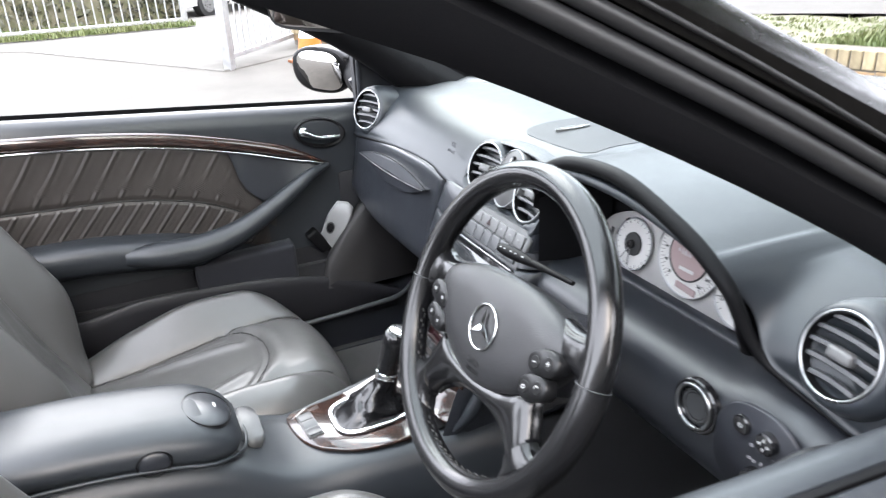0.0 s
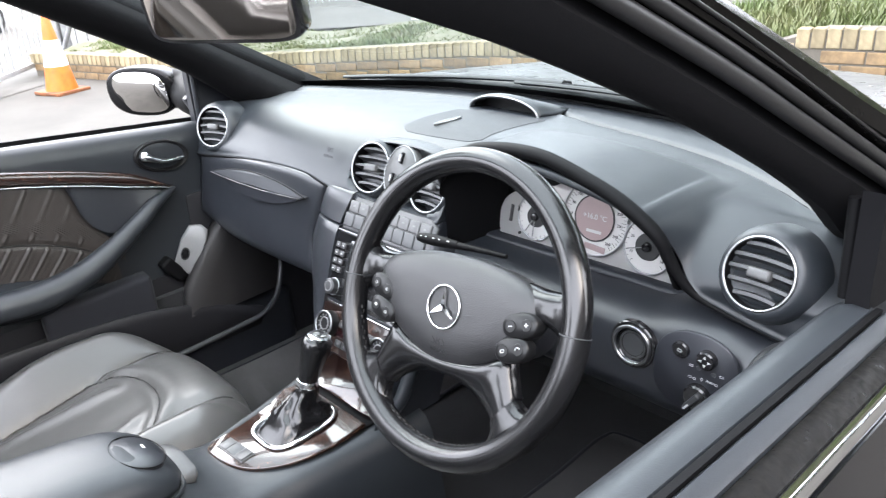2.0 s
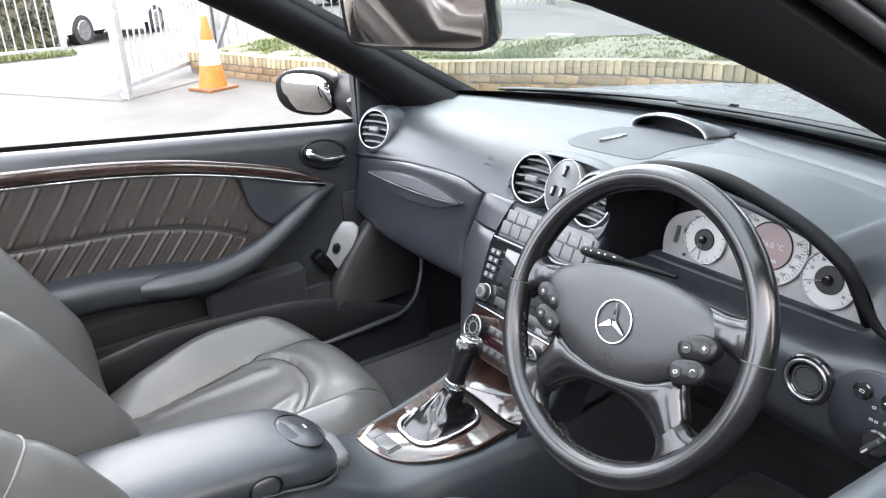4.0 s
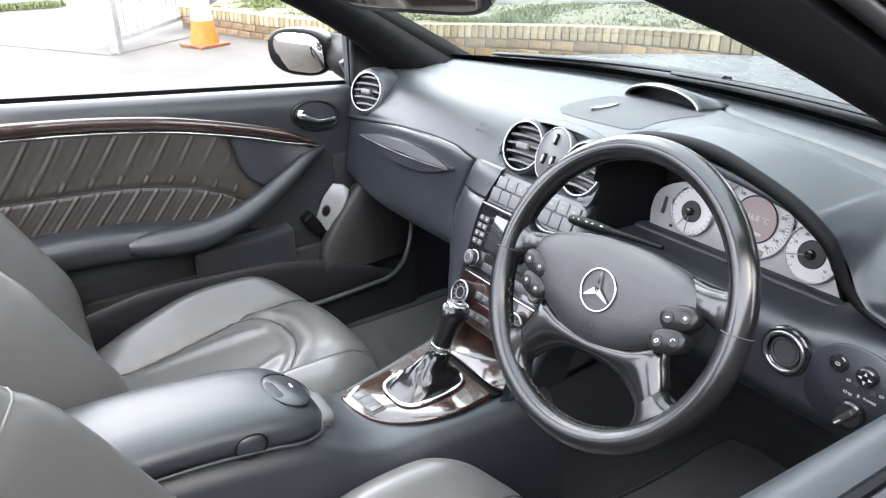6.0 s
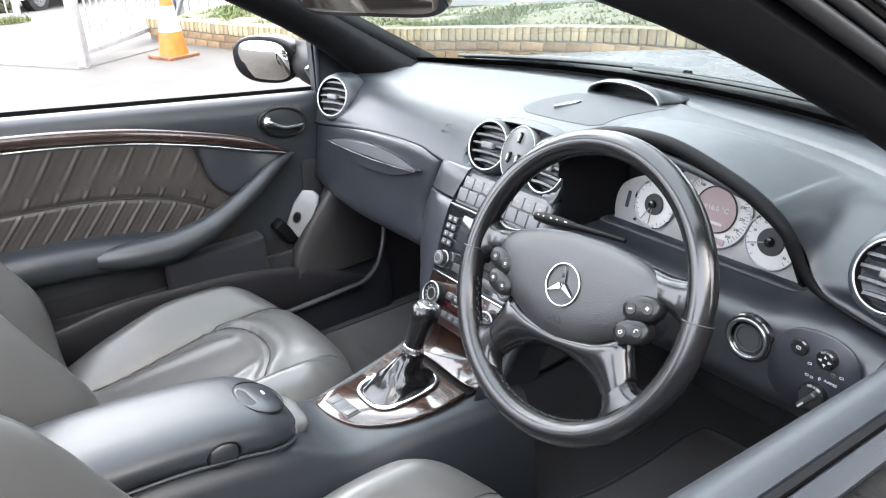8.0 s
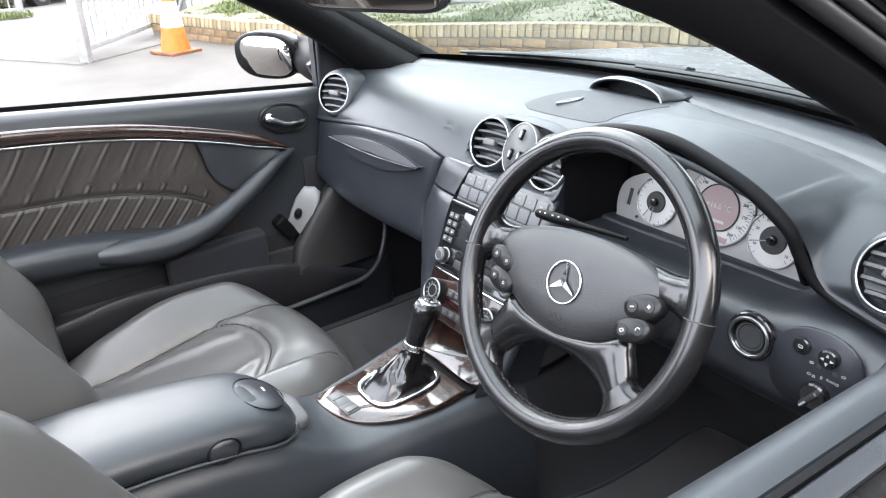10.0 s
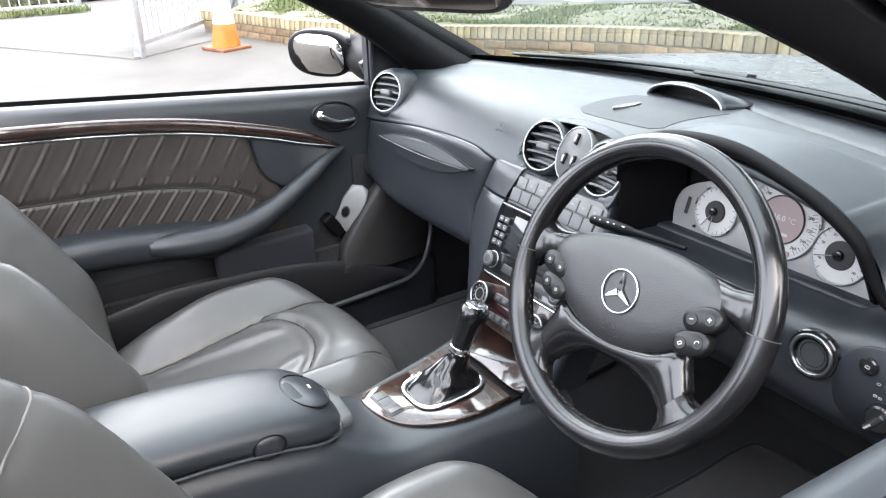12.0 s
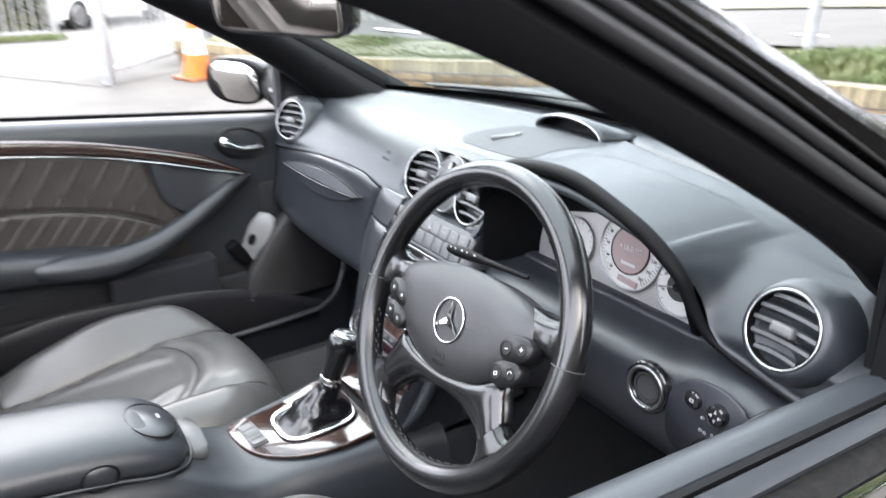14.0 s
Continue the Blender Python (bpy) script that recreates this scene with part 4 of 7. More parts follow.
def panel_run(name, x0, x1, keys, ma, label="", n=24, steps=26, lift=None):
    rings = []
    for j in range(n):
        x = lerp(x0, x1, j / (n - 1))
        up = lift(x) if lift else 0.0
        rings.append(spline([(x, y, z + up * smooth(0.745, 0.79, z)) for y, z in keys], steps))
    ob = loft(name, rings, ma, dash, label, closed=False, sharp=75)
    so = ob.modifiers.new("thick", "SOLIDIFY")
    so.thickness, so.offset = 0.004, 0
    return ob


def glove_right(z):
    """The slanting gap between the glovebox lid and the side of the stack."""
    return -curve_at([(0.60, 0.205), (0.667, 0.217), (0.725, 0.221), (0.778, 0.200), (0.85, 0.170)], z)


def glovebox():
    rings = []
    for j in range(44):
        u = j / 43
        x0 = lerp(-0.668, -0.170, u)
        top = arch_z(x0) - 0.002
        low = curve_at([(-0.668, 0.676), (-0.615, 0.662), (-0.528, 0.645), (-0.397, 0.640), (-0.20, 0.640)], x0)
        prof = [(0.006, top), (-0.016, top - 0.002), (-0.024, top - 0.008), (-0.029, lerp(top, low, 0.2)), (-0.036, lerp(top, low, 0.5)), (-0.045, lerp(top, low, 0.78)), (-0.043, lerp(top, low, 0.92)), (-0.026, low), (0.02, low - 0.012), (0.08, low - 0.02)]
        row = []
        for p in spline([(0, y, z) for y, z in prof], 34):
            right = glove_right(max(p.z, 0.60))
            xx = lerp(-0.668, right, u)
            e = max(0.0, 1 - (right - xx) / 0.006) + max(0.0, 1 - (xx + 0.668) / 0.008)
            row.append(Vector((xx, p.y + 0.006 * e * e + 0.004 * (2 * u - 1) ** 2, p.z)))
        rings.append(row)
    ob = loft("glovebox_lid", rings, M_TRIM, dash, closed=False, sharp=75)
    so = ob.modifiers.new("thick", "SOLIDIFY")
    so.thickness, so.offset = 0.004, 0
    return ob


_gl = glovebox()
# lens-shaped grip of the glovebox: a pale upper lip over a plate drawn for the shaded recess
_gm = frame_at((-0.400, -0.0335, 0.799), (0, -1, 0.10)) @ pose(0, 0, 0, 0, 0, 1.6)


def lens_shape(up, down, half=0.172, n=20):
    top = [(lerp(-half, half, k / n), up * (1 - (2 * k / n - 1) ** 2)) for k in range(n + 1)]
    low = [(lerp(half, -half, k / n), -down * (1 - (2 * k / n - 1) ** 2)) for k in range(1, n)]
    return top + low


plate("recess_plate", lens_shape(0.004, 0.036), 0.01, _gm @ pose(0, 0, 0.0045), M_LOWER, _gl, "flat plate drawn for the shaded grip recess")
plate("glovebox_grip", lens_shape(0.022, 0.006), 0.012, _gm @ pose(0, 0, 0.010, -14, 0, 0), M_GRIPLENS, _gl, "pale grey lens-shaped grip", 0.003)
tube("grip_trim", [_gm @ Vector((x, -0.006 * (1 - (x / 0.172) ** 2) - 0.002, 0.012)) for x in (lerp(-0.172, 0.172, k / 24) for k in range(25))], 0.0011, M_BLADE, _gl, "thin grey line", sides=6)
tube("grip_trim", [_gm @ Vector((x, 0.0215 * (1 - (x / 0.172) ** 2), 0.0055)) for x in (lerp(-0.172, 0.172, k / 24) for k in range(25))], 0.0010, M_BLACK, _gl, "dark gap over the grip", sides=6)

LOWER = [(0.062, 0.803), (0.030, 0.799), (0.002, 0.789), (-0.018, 0.774), (-0.027, 0.750), (-0.029, 0.715), (-0.024, 0.688), (0.004, 0.662), (0.06, 0.645), (0.14, 0.640)]
panel_run("lower_dash", 0.125, 0.682, LOWER, M_TRIM, n=48, lift=lambda x: curve_at([(0.1, 0.0), (0.47, 0.0), (0.515, 0.010), (0.56, 0.012), (0.60, 0.006), (0.69, -0.002)], x))
block("dash_core", (1.34, 0.20, 0.26), pose(0, 0.24, 0.70), M_BLACK, dash, bevel=0.01)
for _s in (-1, 1):
    block("dash_end", (0.02, 0.30, 0.20), pose(_s * 0.690, 0.16, 0.755), M_TRIM, dash, bevel=0.008)


def vent(at, out, radius, name="air_vent", pod=True):
    """A round air vent: pod, satin ring, dark throat, curved blades and a thumb tab."""
    m = frame_at(at, out)
    if pod:
        lathe(name + "_pod", [(radius * 1.45, -0.05), (radius * 1.36, -0.022), (radius * 1.22, -0.006), (radius * 1.06, 0.0), (radius * 0.98, -0.002), (radius * 0.9, -0.02)], m, M_DASH, dash, sides=48, sharp=80)
    else:
        lathe(name + "_collar", [(radius * 1.20, -0.044), (radius * 1.17, -0.004), (radius * 1.06, 0.0), (radius * 0.98, -0.002), (radius * 0.98, -0.02)], m, M_DASH, dash, sides=48, sharp=70)
    v = lathe(name, [(radius * 1.00, -0.045), (radius * 0.99, 0.0), (radius * 0.95, 0.001), (radius * 0.93, -0.032), (0.002, -0.036)], m, M_BLACK, dash, sides=40)
    ring("vent_ring", radius, radius * 0.045, m, M_SATIN, v, "satin silver ring", sides=56)
    for k in range(5):
        y = radius * (-0.70 + 0.35 * k)
        half = math.sqrt(max(1e-6, (radius * 0.93) ** 2 - y * y))
        ridge = []
        for i in range(13):
            x = lerp(-half, half, i / 12)
            yy = y + 0.05 * radius * (1 - (x / half) ** 2)
            ridge.append([m @ Vector((x, yy + dy, dz)) for dy, dz in ((0.0030, -0.004), (0.0038, -0.010), (-0.0050, -0.026), (-0.0072, -0.024), (-0.0008, -0.0035))])
        loft("blade", ridge, M_BLADE, v, sharp=50)
    block("thumb_tab", (radius * 0.66, radius * 0.30, 0.014), m @ pose(0, 0.0, -0.004), M_SWITCH, v, bevel=0.004, segments=3)
    return v


vent((-0.590, -0.015, 0.883), (0.34, -1, 0.36), 0.0420)
vent((0.602, -0.004, 0.883), (-0.10, -1, 0.36), 0.0400)
# twin centre vents in one housing, with a slider plate between them
_cm = frame_at((0, 0.008, 0.8735), (0, -1, 0.42))
loft("vent_housing", [[_cm @ Vector((x * (1 + (k - 1) * 0.25 if k > 1 else k), y * k, h)) for x, y in oval(0.132, 0.056, 56, 2.5)] for k, h in ((1.30, -0.05), (1.16, -0.022), (1.06, -0.008), (1.0, -0.002), (0.965, 0.001), (0.945, 0.001), (0.935, -0.006), (0.92, -0.045), (0.02, -0.046))], M_DASH, dash, sharp=60)
# Black skin darkens the vent housing's side within the hood's recess.
loft("vent_housing_side", [[_cm @ Vector((x * (1 + (k - 1) * 0.25) + 0.0025, y * k * 1.01, h)) for x, y in sorted((q for q in oval(0.132, 0.056, 56, 2.5) if q[0] > 0.122), key=lambda q: q[1])] for k, h in ((1.31, -0.052), (1.17, -0.022), (1.07, -0.010))], M_BLACK, dash, "black sheet that darkens the inside of the instrument hood", closed=False, sharp=80)
vent(_cm @ Vector((-0.071, 0.0035, 0.007)), (0.12, -1, 0.42), 0.0420, pod=False)
vent(_cm @ Vector((0.074, 0.0, 0.007)), (-0.04, -1, 0.42), 0.0420, pod=False)
_sp = plate("slider_plate", oval(0.037, 0.046, 36, 2.4), 0.014, _cm @ pose(0.002, 0.006, 0.0045), M_SWITCH, dash, "grey slider plate", 0.002)
ring("slider_plate_rim", 0.037, 0.0009, _cm @ pose(0.002, 0.006, 0.0045), M_SATIN, _sp, "thin silver rim", squash=1.24)
for _x, _y in ((0.001, 0.032), (-0.013, -0.004), (0.008, -0.004)):
    block("slider_slot", (0.0055, 0.019, 0.004), _cm @ pose(_x, _y, 0.0062, 0, 0, -6), M_BLACK, _sp, bevel=0.0015)
    block("slider", (0.0045, 0.012, 0.006), _cm @ pose(_x, _y, 0.0085, 0, 0, -6), M_SATIN, _sp, "silver slider", bevel=0.0015)

# speaker lid, indicator and the hooded sensor on top
def dash_top(x, y):
    """The height of the dashboard's top at a place."""
    r = dash_ring(x)[:ND]
    for p, q in zip(r, r[1:]):
        if q.y <= y <= p.y:
            return lerp(p.z, q.z, (p.y - y) / max(1e-9, p.y - q.y))
    return r[0].z


def speaker_lid():
    rows = []
    for j in range(19):
        v = j / 18
        x = lerp(-0.068, 0.110, v)
        y0 = lerp(0.068, 0.076, v) + 0.004 * (2 * v - 1) ** 2 + 0.010 * smooth(0.9, 1.0, v) + 0.010 * smooth(0.1, 0.0, v)
        y1 = lerp(0.215, 0.246, smooth(0, 0.3, v))
        ys = [y0] + [lerp(y0, y1, i / 14) for i in range(15)] + [y1]
        rows.append([Vector((x, y, dash_top(x, y) + (0.0007 if 0 < i < 16 else -0.002))) for i, y in enumerate(ys)])
    rows = [[p - Vector((0, 0, 0.004)) for p in rows[0]]] + rows + [[p - Vector((0, 0, 0.004)) for p in rows[-1]]]
    loft("speaker_lid", rows, M_SPEAKER, dash, "darker fine-grained speaker lid", closed=False, sharp=35)


speaker_lid()
# dark lines that paint shade into the valley of the padded top
tube("valley_line", [Vector((x, curve_at(VALLEY, x) + 0.005, dash_top(x, curve_at(VALLEY, x) + 0.005) + 0.0004)) for x in (lerp(0.085, 0.58, k / 50) for k in range(51))], 0.0022, M_BLACK, dash, "dark line for the valley's shade", sides=6)
tube("valley_line", [Vector((x, curve_at(VALLEY, x) + 0.005, dash_top(x, curve_at(VALLEY, x) + 0.005) + 0.0004)) for x in (lerp(-0.60, -0.10, k / 50) for k in range(51))], 0.0012, M_LOWER, dash, "dark line for the valley's shade", sides=6)
for _txt, _dz, _sz in (("SRS", 0.006, 0.012), ("AIRBAG", -0.006, 0.008)):
    writing("airbag_mark", _txt, _sz, frame_at((-0.182, 0.0005, 0.887), (0.02, -0.86, 0.5)) @ pose(0, _dz, 0.0022), M_LOWER, dash, 0.0004)
plate("indicator_lens", oval(0.031, 0.0065, 24, 1.5), 0.006, pose(-0.008, 0.131, dash_top(-0.008, 0.131) + 0.0026, 0, 0, 86), M_SWITCH, dash, "small grey eye-shaped indicator", 0.002)
tube("indicator_edge", [pose(-0.008, 0.131, dash_top(-0.008, 0.131) + 0.0026, 0, 0, 86) @ Vector((x, y, 0)) for x, y in oval(0.031, 0.0065, 30, 1.5)], 0.0009, M_SATIN, dash, sides=6, loop=True)


def sensor_hood():
    cx, y0 = 0.006, 0.256
    rows, lip, dark = [], [], []
    for k in range(25):
        a = math.pi * k / 24
        x, z = cx + 0.082 * math.cos(a), 0.928 + 0.0320 * math.sin(a) ** 0.85
        rows.append([Vector((x, y0 - 0.004, z)), Vector((x, y0 + 0.01, z + 0.003)), Vector((cx + (x - cx) * 1.05, y0 + 0.045, lerp(0.926, z, 0.72))), Vector((cx + (x - cx) * 0.85, y0 + 0.10, lerp(0.922, z, 0.25))), Vector((cx + (x - cx) * 0.7, y0 + 0.13, 0.918))])
        lip.append(Vector((x, y0 - 0.004, z)))
    hood = loft("sensor_hood", rows, M_DASH, dash, closed=False, sharp=180)
    so = hood.modifiers.new("thick", "SOLIDIFY")
    so.thickness, so.offset = 0.004, -1
    tube("hood_rim", lip, 0.0020, M_SATIN, hood, "silver rim", sides=8)
    plate("sensor_grille", [((p.x - cx) * 0.94, (p.z - 0.928) * 0.94) for p in lip], 0.01, frame_at((cx, y0 + 0.02, 0.928), (0, -1, 0.25)), M_BLACK, hood, "black grille")


sensor_hood()


# ---- instruments ----
cluster = tagged(new("instrument_cluster"), "instrument cluster with silver dials under the hood", "")
cluster.parent = dash
CL = frame_at((0.345, 0.060, 0.850), (0, -1, 0.20))


def cluster_panel():
    pts = [(0.176, 0.812), (0.174, 0.845), (0.188, 0.868), (0.225, 0.886), (0.270, 0.897), (0.300, 0.916), (0.345, 0.927), (0.392, 0.918), (0.430, 0.896), (0.470, 0.868), (0.500, 0.838), (0.520, 0.806), (0.518, 0.800), (0.345, 0.799), (0.190, 0.801)]
    out = [(p.x - 0.345, p.y - 0.850) for p in spline([(x, y, 0) for x, y in pts], 70, closed=True)]
    return plate("cluster_panel", out, 0.01, CL, M_DIAL, cluster, "silver instrument panel", 0.001)


cluster_panel()
block("cluster_housing", (0.36, 0.02, 0.13), pose(0.335, 0.088, 0.845), M_BLACK, dash, bevel=0.004)


def dial(x, z, r, hub, ticks, sweep, needles, name):
    m = CL @ pose(x - 0.345, z - 0.850, 0.002)
    d = lathe(name, [(r, -0.002), (r, 0.001), (r * 0.97, 0.0022), (r * 0.95, 0.001), (0.001, 0.001)], m, M_DIALWHITE, cluster, "pale dial face", sides=48)
    ring("dial_rim", r, 0.0016, m @ pose(0, 0, 0.0015), M_SATIN, d, "silver rim", sides=48)
    for k in range(ticks):
        a = radians(lerp(sweep[0], sweep[1], k / (ticks - 1)))
        long = k % 2 == 0
        rr = r * (0.87 if long else 0.90)
        block("tick", (0.0006, r * (0.13 if long else 0.07), 0.0004), m @ pose(rr * math.cos(a), rr * math.sin(a), 0.0014, 0, 0, math.degrees(a) - 90), M_INK, d, bevel=0)
    if hub:
        lathe("dial_hub", [(hub, 0.001), (hub * 0.96, 0.004), (0.001, 0.0045)], m, M_INK, d, "black hub", sides=32)
        lathe("needle_cap", [(hub * 0.38, 0.004), (hub * 0.3, 0.009), (0.001, 0.0095)], m, M_GLOSSBLACK, d, sides=20)
    for deg in needles:
        block("needle", (r * 0.62, 0.0014, 0.001), m @ pose(0, 0, 0.0056, 0, 0, deg) @ pose(r * 0.52, 0, 0), M_GREYPRINT, d, bevel=0)
    return d, m


_d, _m = dial(0.2465, 0.847, 0.0345, 0.016, 25, (90, 450 - 15), (238, 268), "clock_dial")
_d, _m = dial(0.432, 0.848, 0.0365, 0.0185, 21, (225, -45), (196,), "rev_counter")
for _i, _a in enumerate((205, 160, 120, 80, 40, 0, -35)):
    writing("numeral", str(10 * (_i + 1)) if _i else "10", 0.0052, _m @ pose(0.0265 * math.cos(radians(_a)), 0.0265 * math.sin(radians(_a)), 0.0014), M_INK, _d)
_d, _m = dial(0.346, 0.867, 0.0525, 0, 53, (232, -52), (), "speedometer")
for _i in range(13):
    _a = 228 - _i * 23.2
    writing("numeral", str(20 * (_i + 1)), 0.0058, _m @ pose(0.040 * math.cos(radians(_a)), 0.040 * math.sin(radians(_a)), 0.0014), M_INK, _d)
lathe("display", [(0.0315, 0.0), (0.0310, 0.003), (0.001, 0.0032)], _m, M_DISPLAY, _d, "round pinkish display", sides=40)
ring("display_rim", 0.0315, 0.0010, _m @ pose(0, 0, 0.003), M_INK, _d)
writing("temperature_reading", "+16.0 °C", 0.0105, _m @ pose(0.001, 0.002, 0.0036), M_WHITEPRINT, _d)
block("odometer_bar", (0.024, 0.004, 0.0004), _m @ pose(0.002, -0.018, 0.0036), M_WHITEPRINT, _d, bevel=0)
block("gear_window", (0.034, 0.0085, 0.002), _m @ pose(0.006, -0.0405, 0.0022, 0, 0, -4), M_DISPLAY, _d, bevel=0.002)
block("fuel_slot", (0.006, 0.026, 0.001), CL @ pose(-0.148, -0.008, 0.001, 0, 0, -4), M_INK, cluster, bevel=0.002)
lathe("cluster_pin", [(0.0022, 0), (0.002, 0.003), (0.0002, 0.0032)], CL @ pose(-0.128, -0.034, 0.001), M_INK, cluster, sides=12)
# dark ledge under the instruments, with its clips
panel_run("cluster_ledge", 0.150, 0.540, [(0.058, 0.807), (0.050, 0.807), (0.042, 0.805), (0.039, 0.801), (0.045, 0.796)], M_LOWER, steps=14)

# ---- the right lower panel: ignition, lamp and mirror switches ----
_ig = frame_at((0.4700, -0.0305, 0.7580), (0, -1, 0.05))
_v = lathe("ignition_switch", [(0.0315, -0.006), (0.0315, 0.0015), (0.0300, 0.003), (0.0275, 0.003), (0.0265, 0.001), (0.0205, -0.003), (0.0200, 0.001), (0.0150, 0.0015), (0.0140, -0.005), (0.001, -0.006)], _ig, M_GLOSSBLACK, dash, sides=48)
ring("ignition_ring", 0.0248, 0.0026, _ig @ pose(0, 0, 0.0042), M_SATIN, _v, "silver ring")
lathe("ignition_inner_ring", [(0.0185, 0.001), (0.0180, 0.0024), (0.0160, 0.0020), (0.0158, -0.001)], _ig, M_BLADE, _v, sides=40)
_sw = frame_at((0.5650, -0.0315, 0.7600), (0, -1, 0.03))
_pl = plate("switch_panel", [(p.x, p.y) for p in spline([(-0.0630, -0.036, 0), (-0.0640, 0.002, 0), (-0.0520, 0.027, 0), (-0.0293, 0.041, 0), (0.0033, 0.043, 0), (0.0270, 0.034, 0), (0.039, 0.016, 0), (0.043, -0.012, 0), (0.036, -0.044, 0), (0.010, -0.062, 0), (-0.0268, -0.062, 0), (-0.0480, -0.055, 0)], 60, closed=True)], 0.004, _sw @ pose(0, 0, 0.0012), M_LOWER, dash, "dark switch panel", 0.0012)


def icon(m, w, h, ma, parent, t=0.0007):
    """A small printed symbol, drawn as a plain open frame."""
    for dx, dy, l, k in ((0, h / 2, w, t), (0, -h / 2, w, t), (-w / 2, 0, t, h), (w / 2, 0, t, h)):
        block("key_mark", (l, k, 0.0004), m @ pose(dx, dy, 0), ma, parent, bevel=0)


_pb = lathe("park_button", [(0.0110, 0.0), (0.0105, 0.003), (0.0088, 0.0042), (0.001, 0.0034)], _sw @ pose(-0.030, 0.017, 0.0012), M_GLOSSBLACK, _pl, sides=28)
icon(_sw @ pose(-0.030, 0.0172, 0.0056, 0, 0, -8), 0.0048, 0.0030, M_WHITEPRINT, _pb)
_mk = lathe("mirror_knob", [(0.0118, 0.0), (0.0114, 0.007), (0.0095, 0.0085), (0.001, 0.0078)], _sw @ pose(0.0035, 0.0165, 0.0012), M_GLOSSBLACK, _pl, sides=32)
for _a in (0, 90, 180, 270):
    plate("arrow_mark", [(0.0036, -0.0018), (0.0078, 0.0), (0.0036, 0.0018)], 0.0005, _sw @ pose(0.0035, 0.0165, 0.0104, 0, 0, _a), M_WHITEPRINT, _mk, round_edge=0.0001)
for _x, _y, _w in ((-0.0158, 0.0014, 0.0040), (-0.0165, -0.0140, 0.0036), (-0.0108, -0.0145, 0.0030), (0.0213, 0.0001, 0.0040), (0.016, -0.0125, 0.0034)):
    icon(_sw @ pose(_x, _y, 0.0015, 0, 0, 6), _w, 0.0022, M_WHITEPRINT, _pl, 0.0006)
for _x, _y in ((-0.0070, 0.0008), (0.0119, -0.0011)):
    lathe("telltale", [(0.0030, 0.0), (0.0026, 0.0008), (0.0003, 0.0010)], _sw @ pose(_x, _y, 0.0012), M_BLADE, _pl, sides=16)
writing("auto_mark", "Auto", 0.0050, _sw @ pose(0.0085, -0.0118, 0.0014), M_WHITEPRINT, _pl)
writing("zero_mark", "0", 0.0060, _sw @ pose(-0.0018, -0.0125, 0.0014), M_WHITEPRINT, _pl)
_kn = lathe("light_knob", [(0.0170, 0.0), (0.0162, 0.007), (0.0140, 0.009), (0.001, 0.009)], _sw @ pose(-0.004, -0.036, 0.0012), M_GLOSSBLACK, _pl, sides=32)
block("knob_grip", (0.008, 0.028, 0.013), _sw @ pose(-0.004, -0.036, 0.014, 0, 0, -35), M_KEY, _kn, bevel=0.003, segments=3)
block("knob_pointer", (0.0022, 0.010, 0.0006), _sw @ pose(-0.004, -0.036, 0.0207, 0, 0, -35) @ pose(0, -0.008, 0), M_WHITEPRINT, _kn, bevel=0)

# ---- centre stack ----
ST = frame_at((0, -0.070, 0.725), (0, -0.90, 0.434))      # local y runs up the stack, z towards the cabin
stack = tagged(new("centre_stack"), "centre stack with radio and climate controls", "")
stack.parent = dash
plate("stack_body", [(-0.100, 0.122), (0.122, 0.122), (0.114, 0.0), (0.100, -0.12), (0.098, -0.152), (-0.094, -0.152), (-0.097, -0.10), (-0.110, 0.0), (-0.112, 0.056)], 0.06, ST, M_TRIM, stack, "", 0.006)
# two rows of switches in a silver frame at the top
_row = plate("switch_bank", [(-0.102, 0.060), (-0.096, 0.092), (-0.082, 0.117), (0.106, 0.119), (0.121, 0.108), (0.114, 0.060)], 0.006, ST @ pose(0, 0, 0.005), M_SWITCH, stack, "grey switch bank with two rows of keys", 0.003)
for _i in range(8):
    for _y, _h, _ma in ((0.1000, 0.0205, M_SWITCH), (0.0765, 0.0235, M_BLADE)):
        block("rocker_switch", (0.0246, _h, 0.006), ST @ pose(-0.078 + _i * 0.0254 - (0.100 - _y) * 0.25, _y, 0.0055), _ma, _row, bevel=0.0022, segments=3)
    if _i not in (3, 4):
        block("switch_mark", (0.006, 0.003, 0.0005), ST @ pose(-0.078 + _i * 0.0254, 0.101, 0.0087, 0, 0, 6), M_GREYPRINT, _row, bevel=0)
plate("warning_triangle", [(-0.006, -0.005), (0.006, -0.005), (0, 0.006)], 0.0005, ST @ pose(0.011, 0.1005, 0.0090), M_DARKRED, _row, "dull red triangle", 0.0001)
block("row_trim", (0.216, 0.0028, 0.005), ST @ pose(0.002, 0.0555, 0.006), M_SATIN, stack, "thin silver strip", bevel=0.001)
# radio
_ra = plate("radio", [(-0.107, 0.052), (0.109, 0.052), (0.105, -0.062), (-0.098, -0.062)], 0.006, ST @ pose(0, 0, 0.004), M_GLOSSBLACK, stack, "gloss black radio", 0.002)
for _i in range(2):
    for _j in range(4):
        for _x in (-0.0965, 0.0835):
            block("radio_key", (0.0118, 0.0098, 0.004), ST @ pose(_x + _i * 0.0140 + _j * 0.0006, 0.0300 - _j * 0.0140, 0.0052), M_RADIOKEY, _ra, bevel=0.0015)
            block("key_mark", (0.0034, 0.0016, 0.0004), ST @ pose(_x + _i * 0.0140 + _j * 0.0006, 0.0300 - _j * 0.0140, 0.0073), M_WHITEPRINT, _ra, bevel=0)
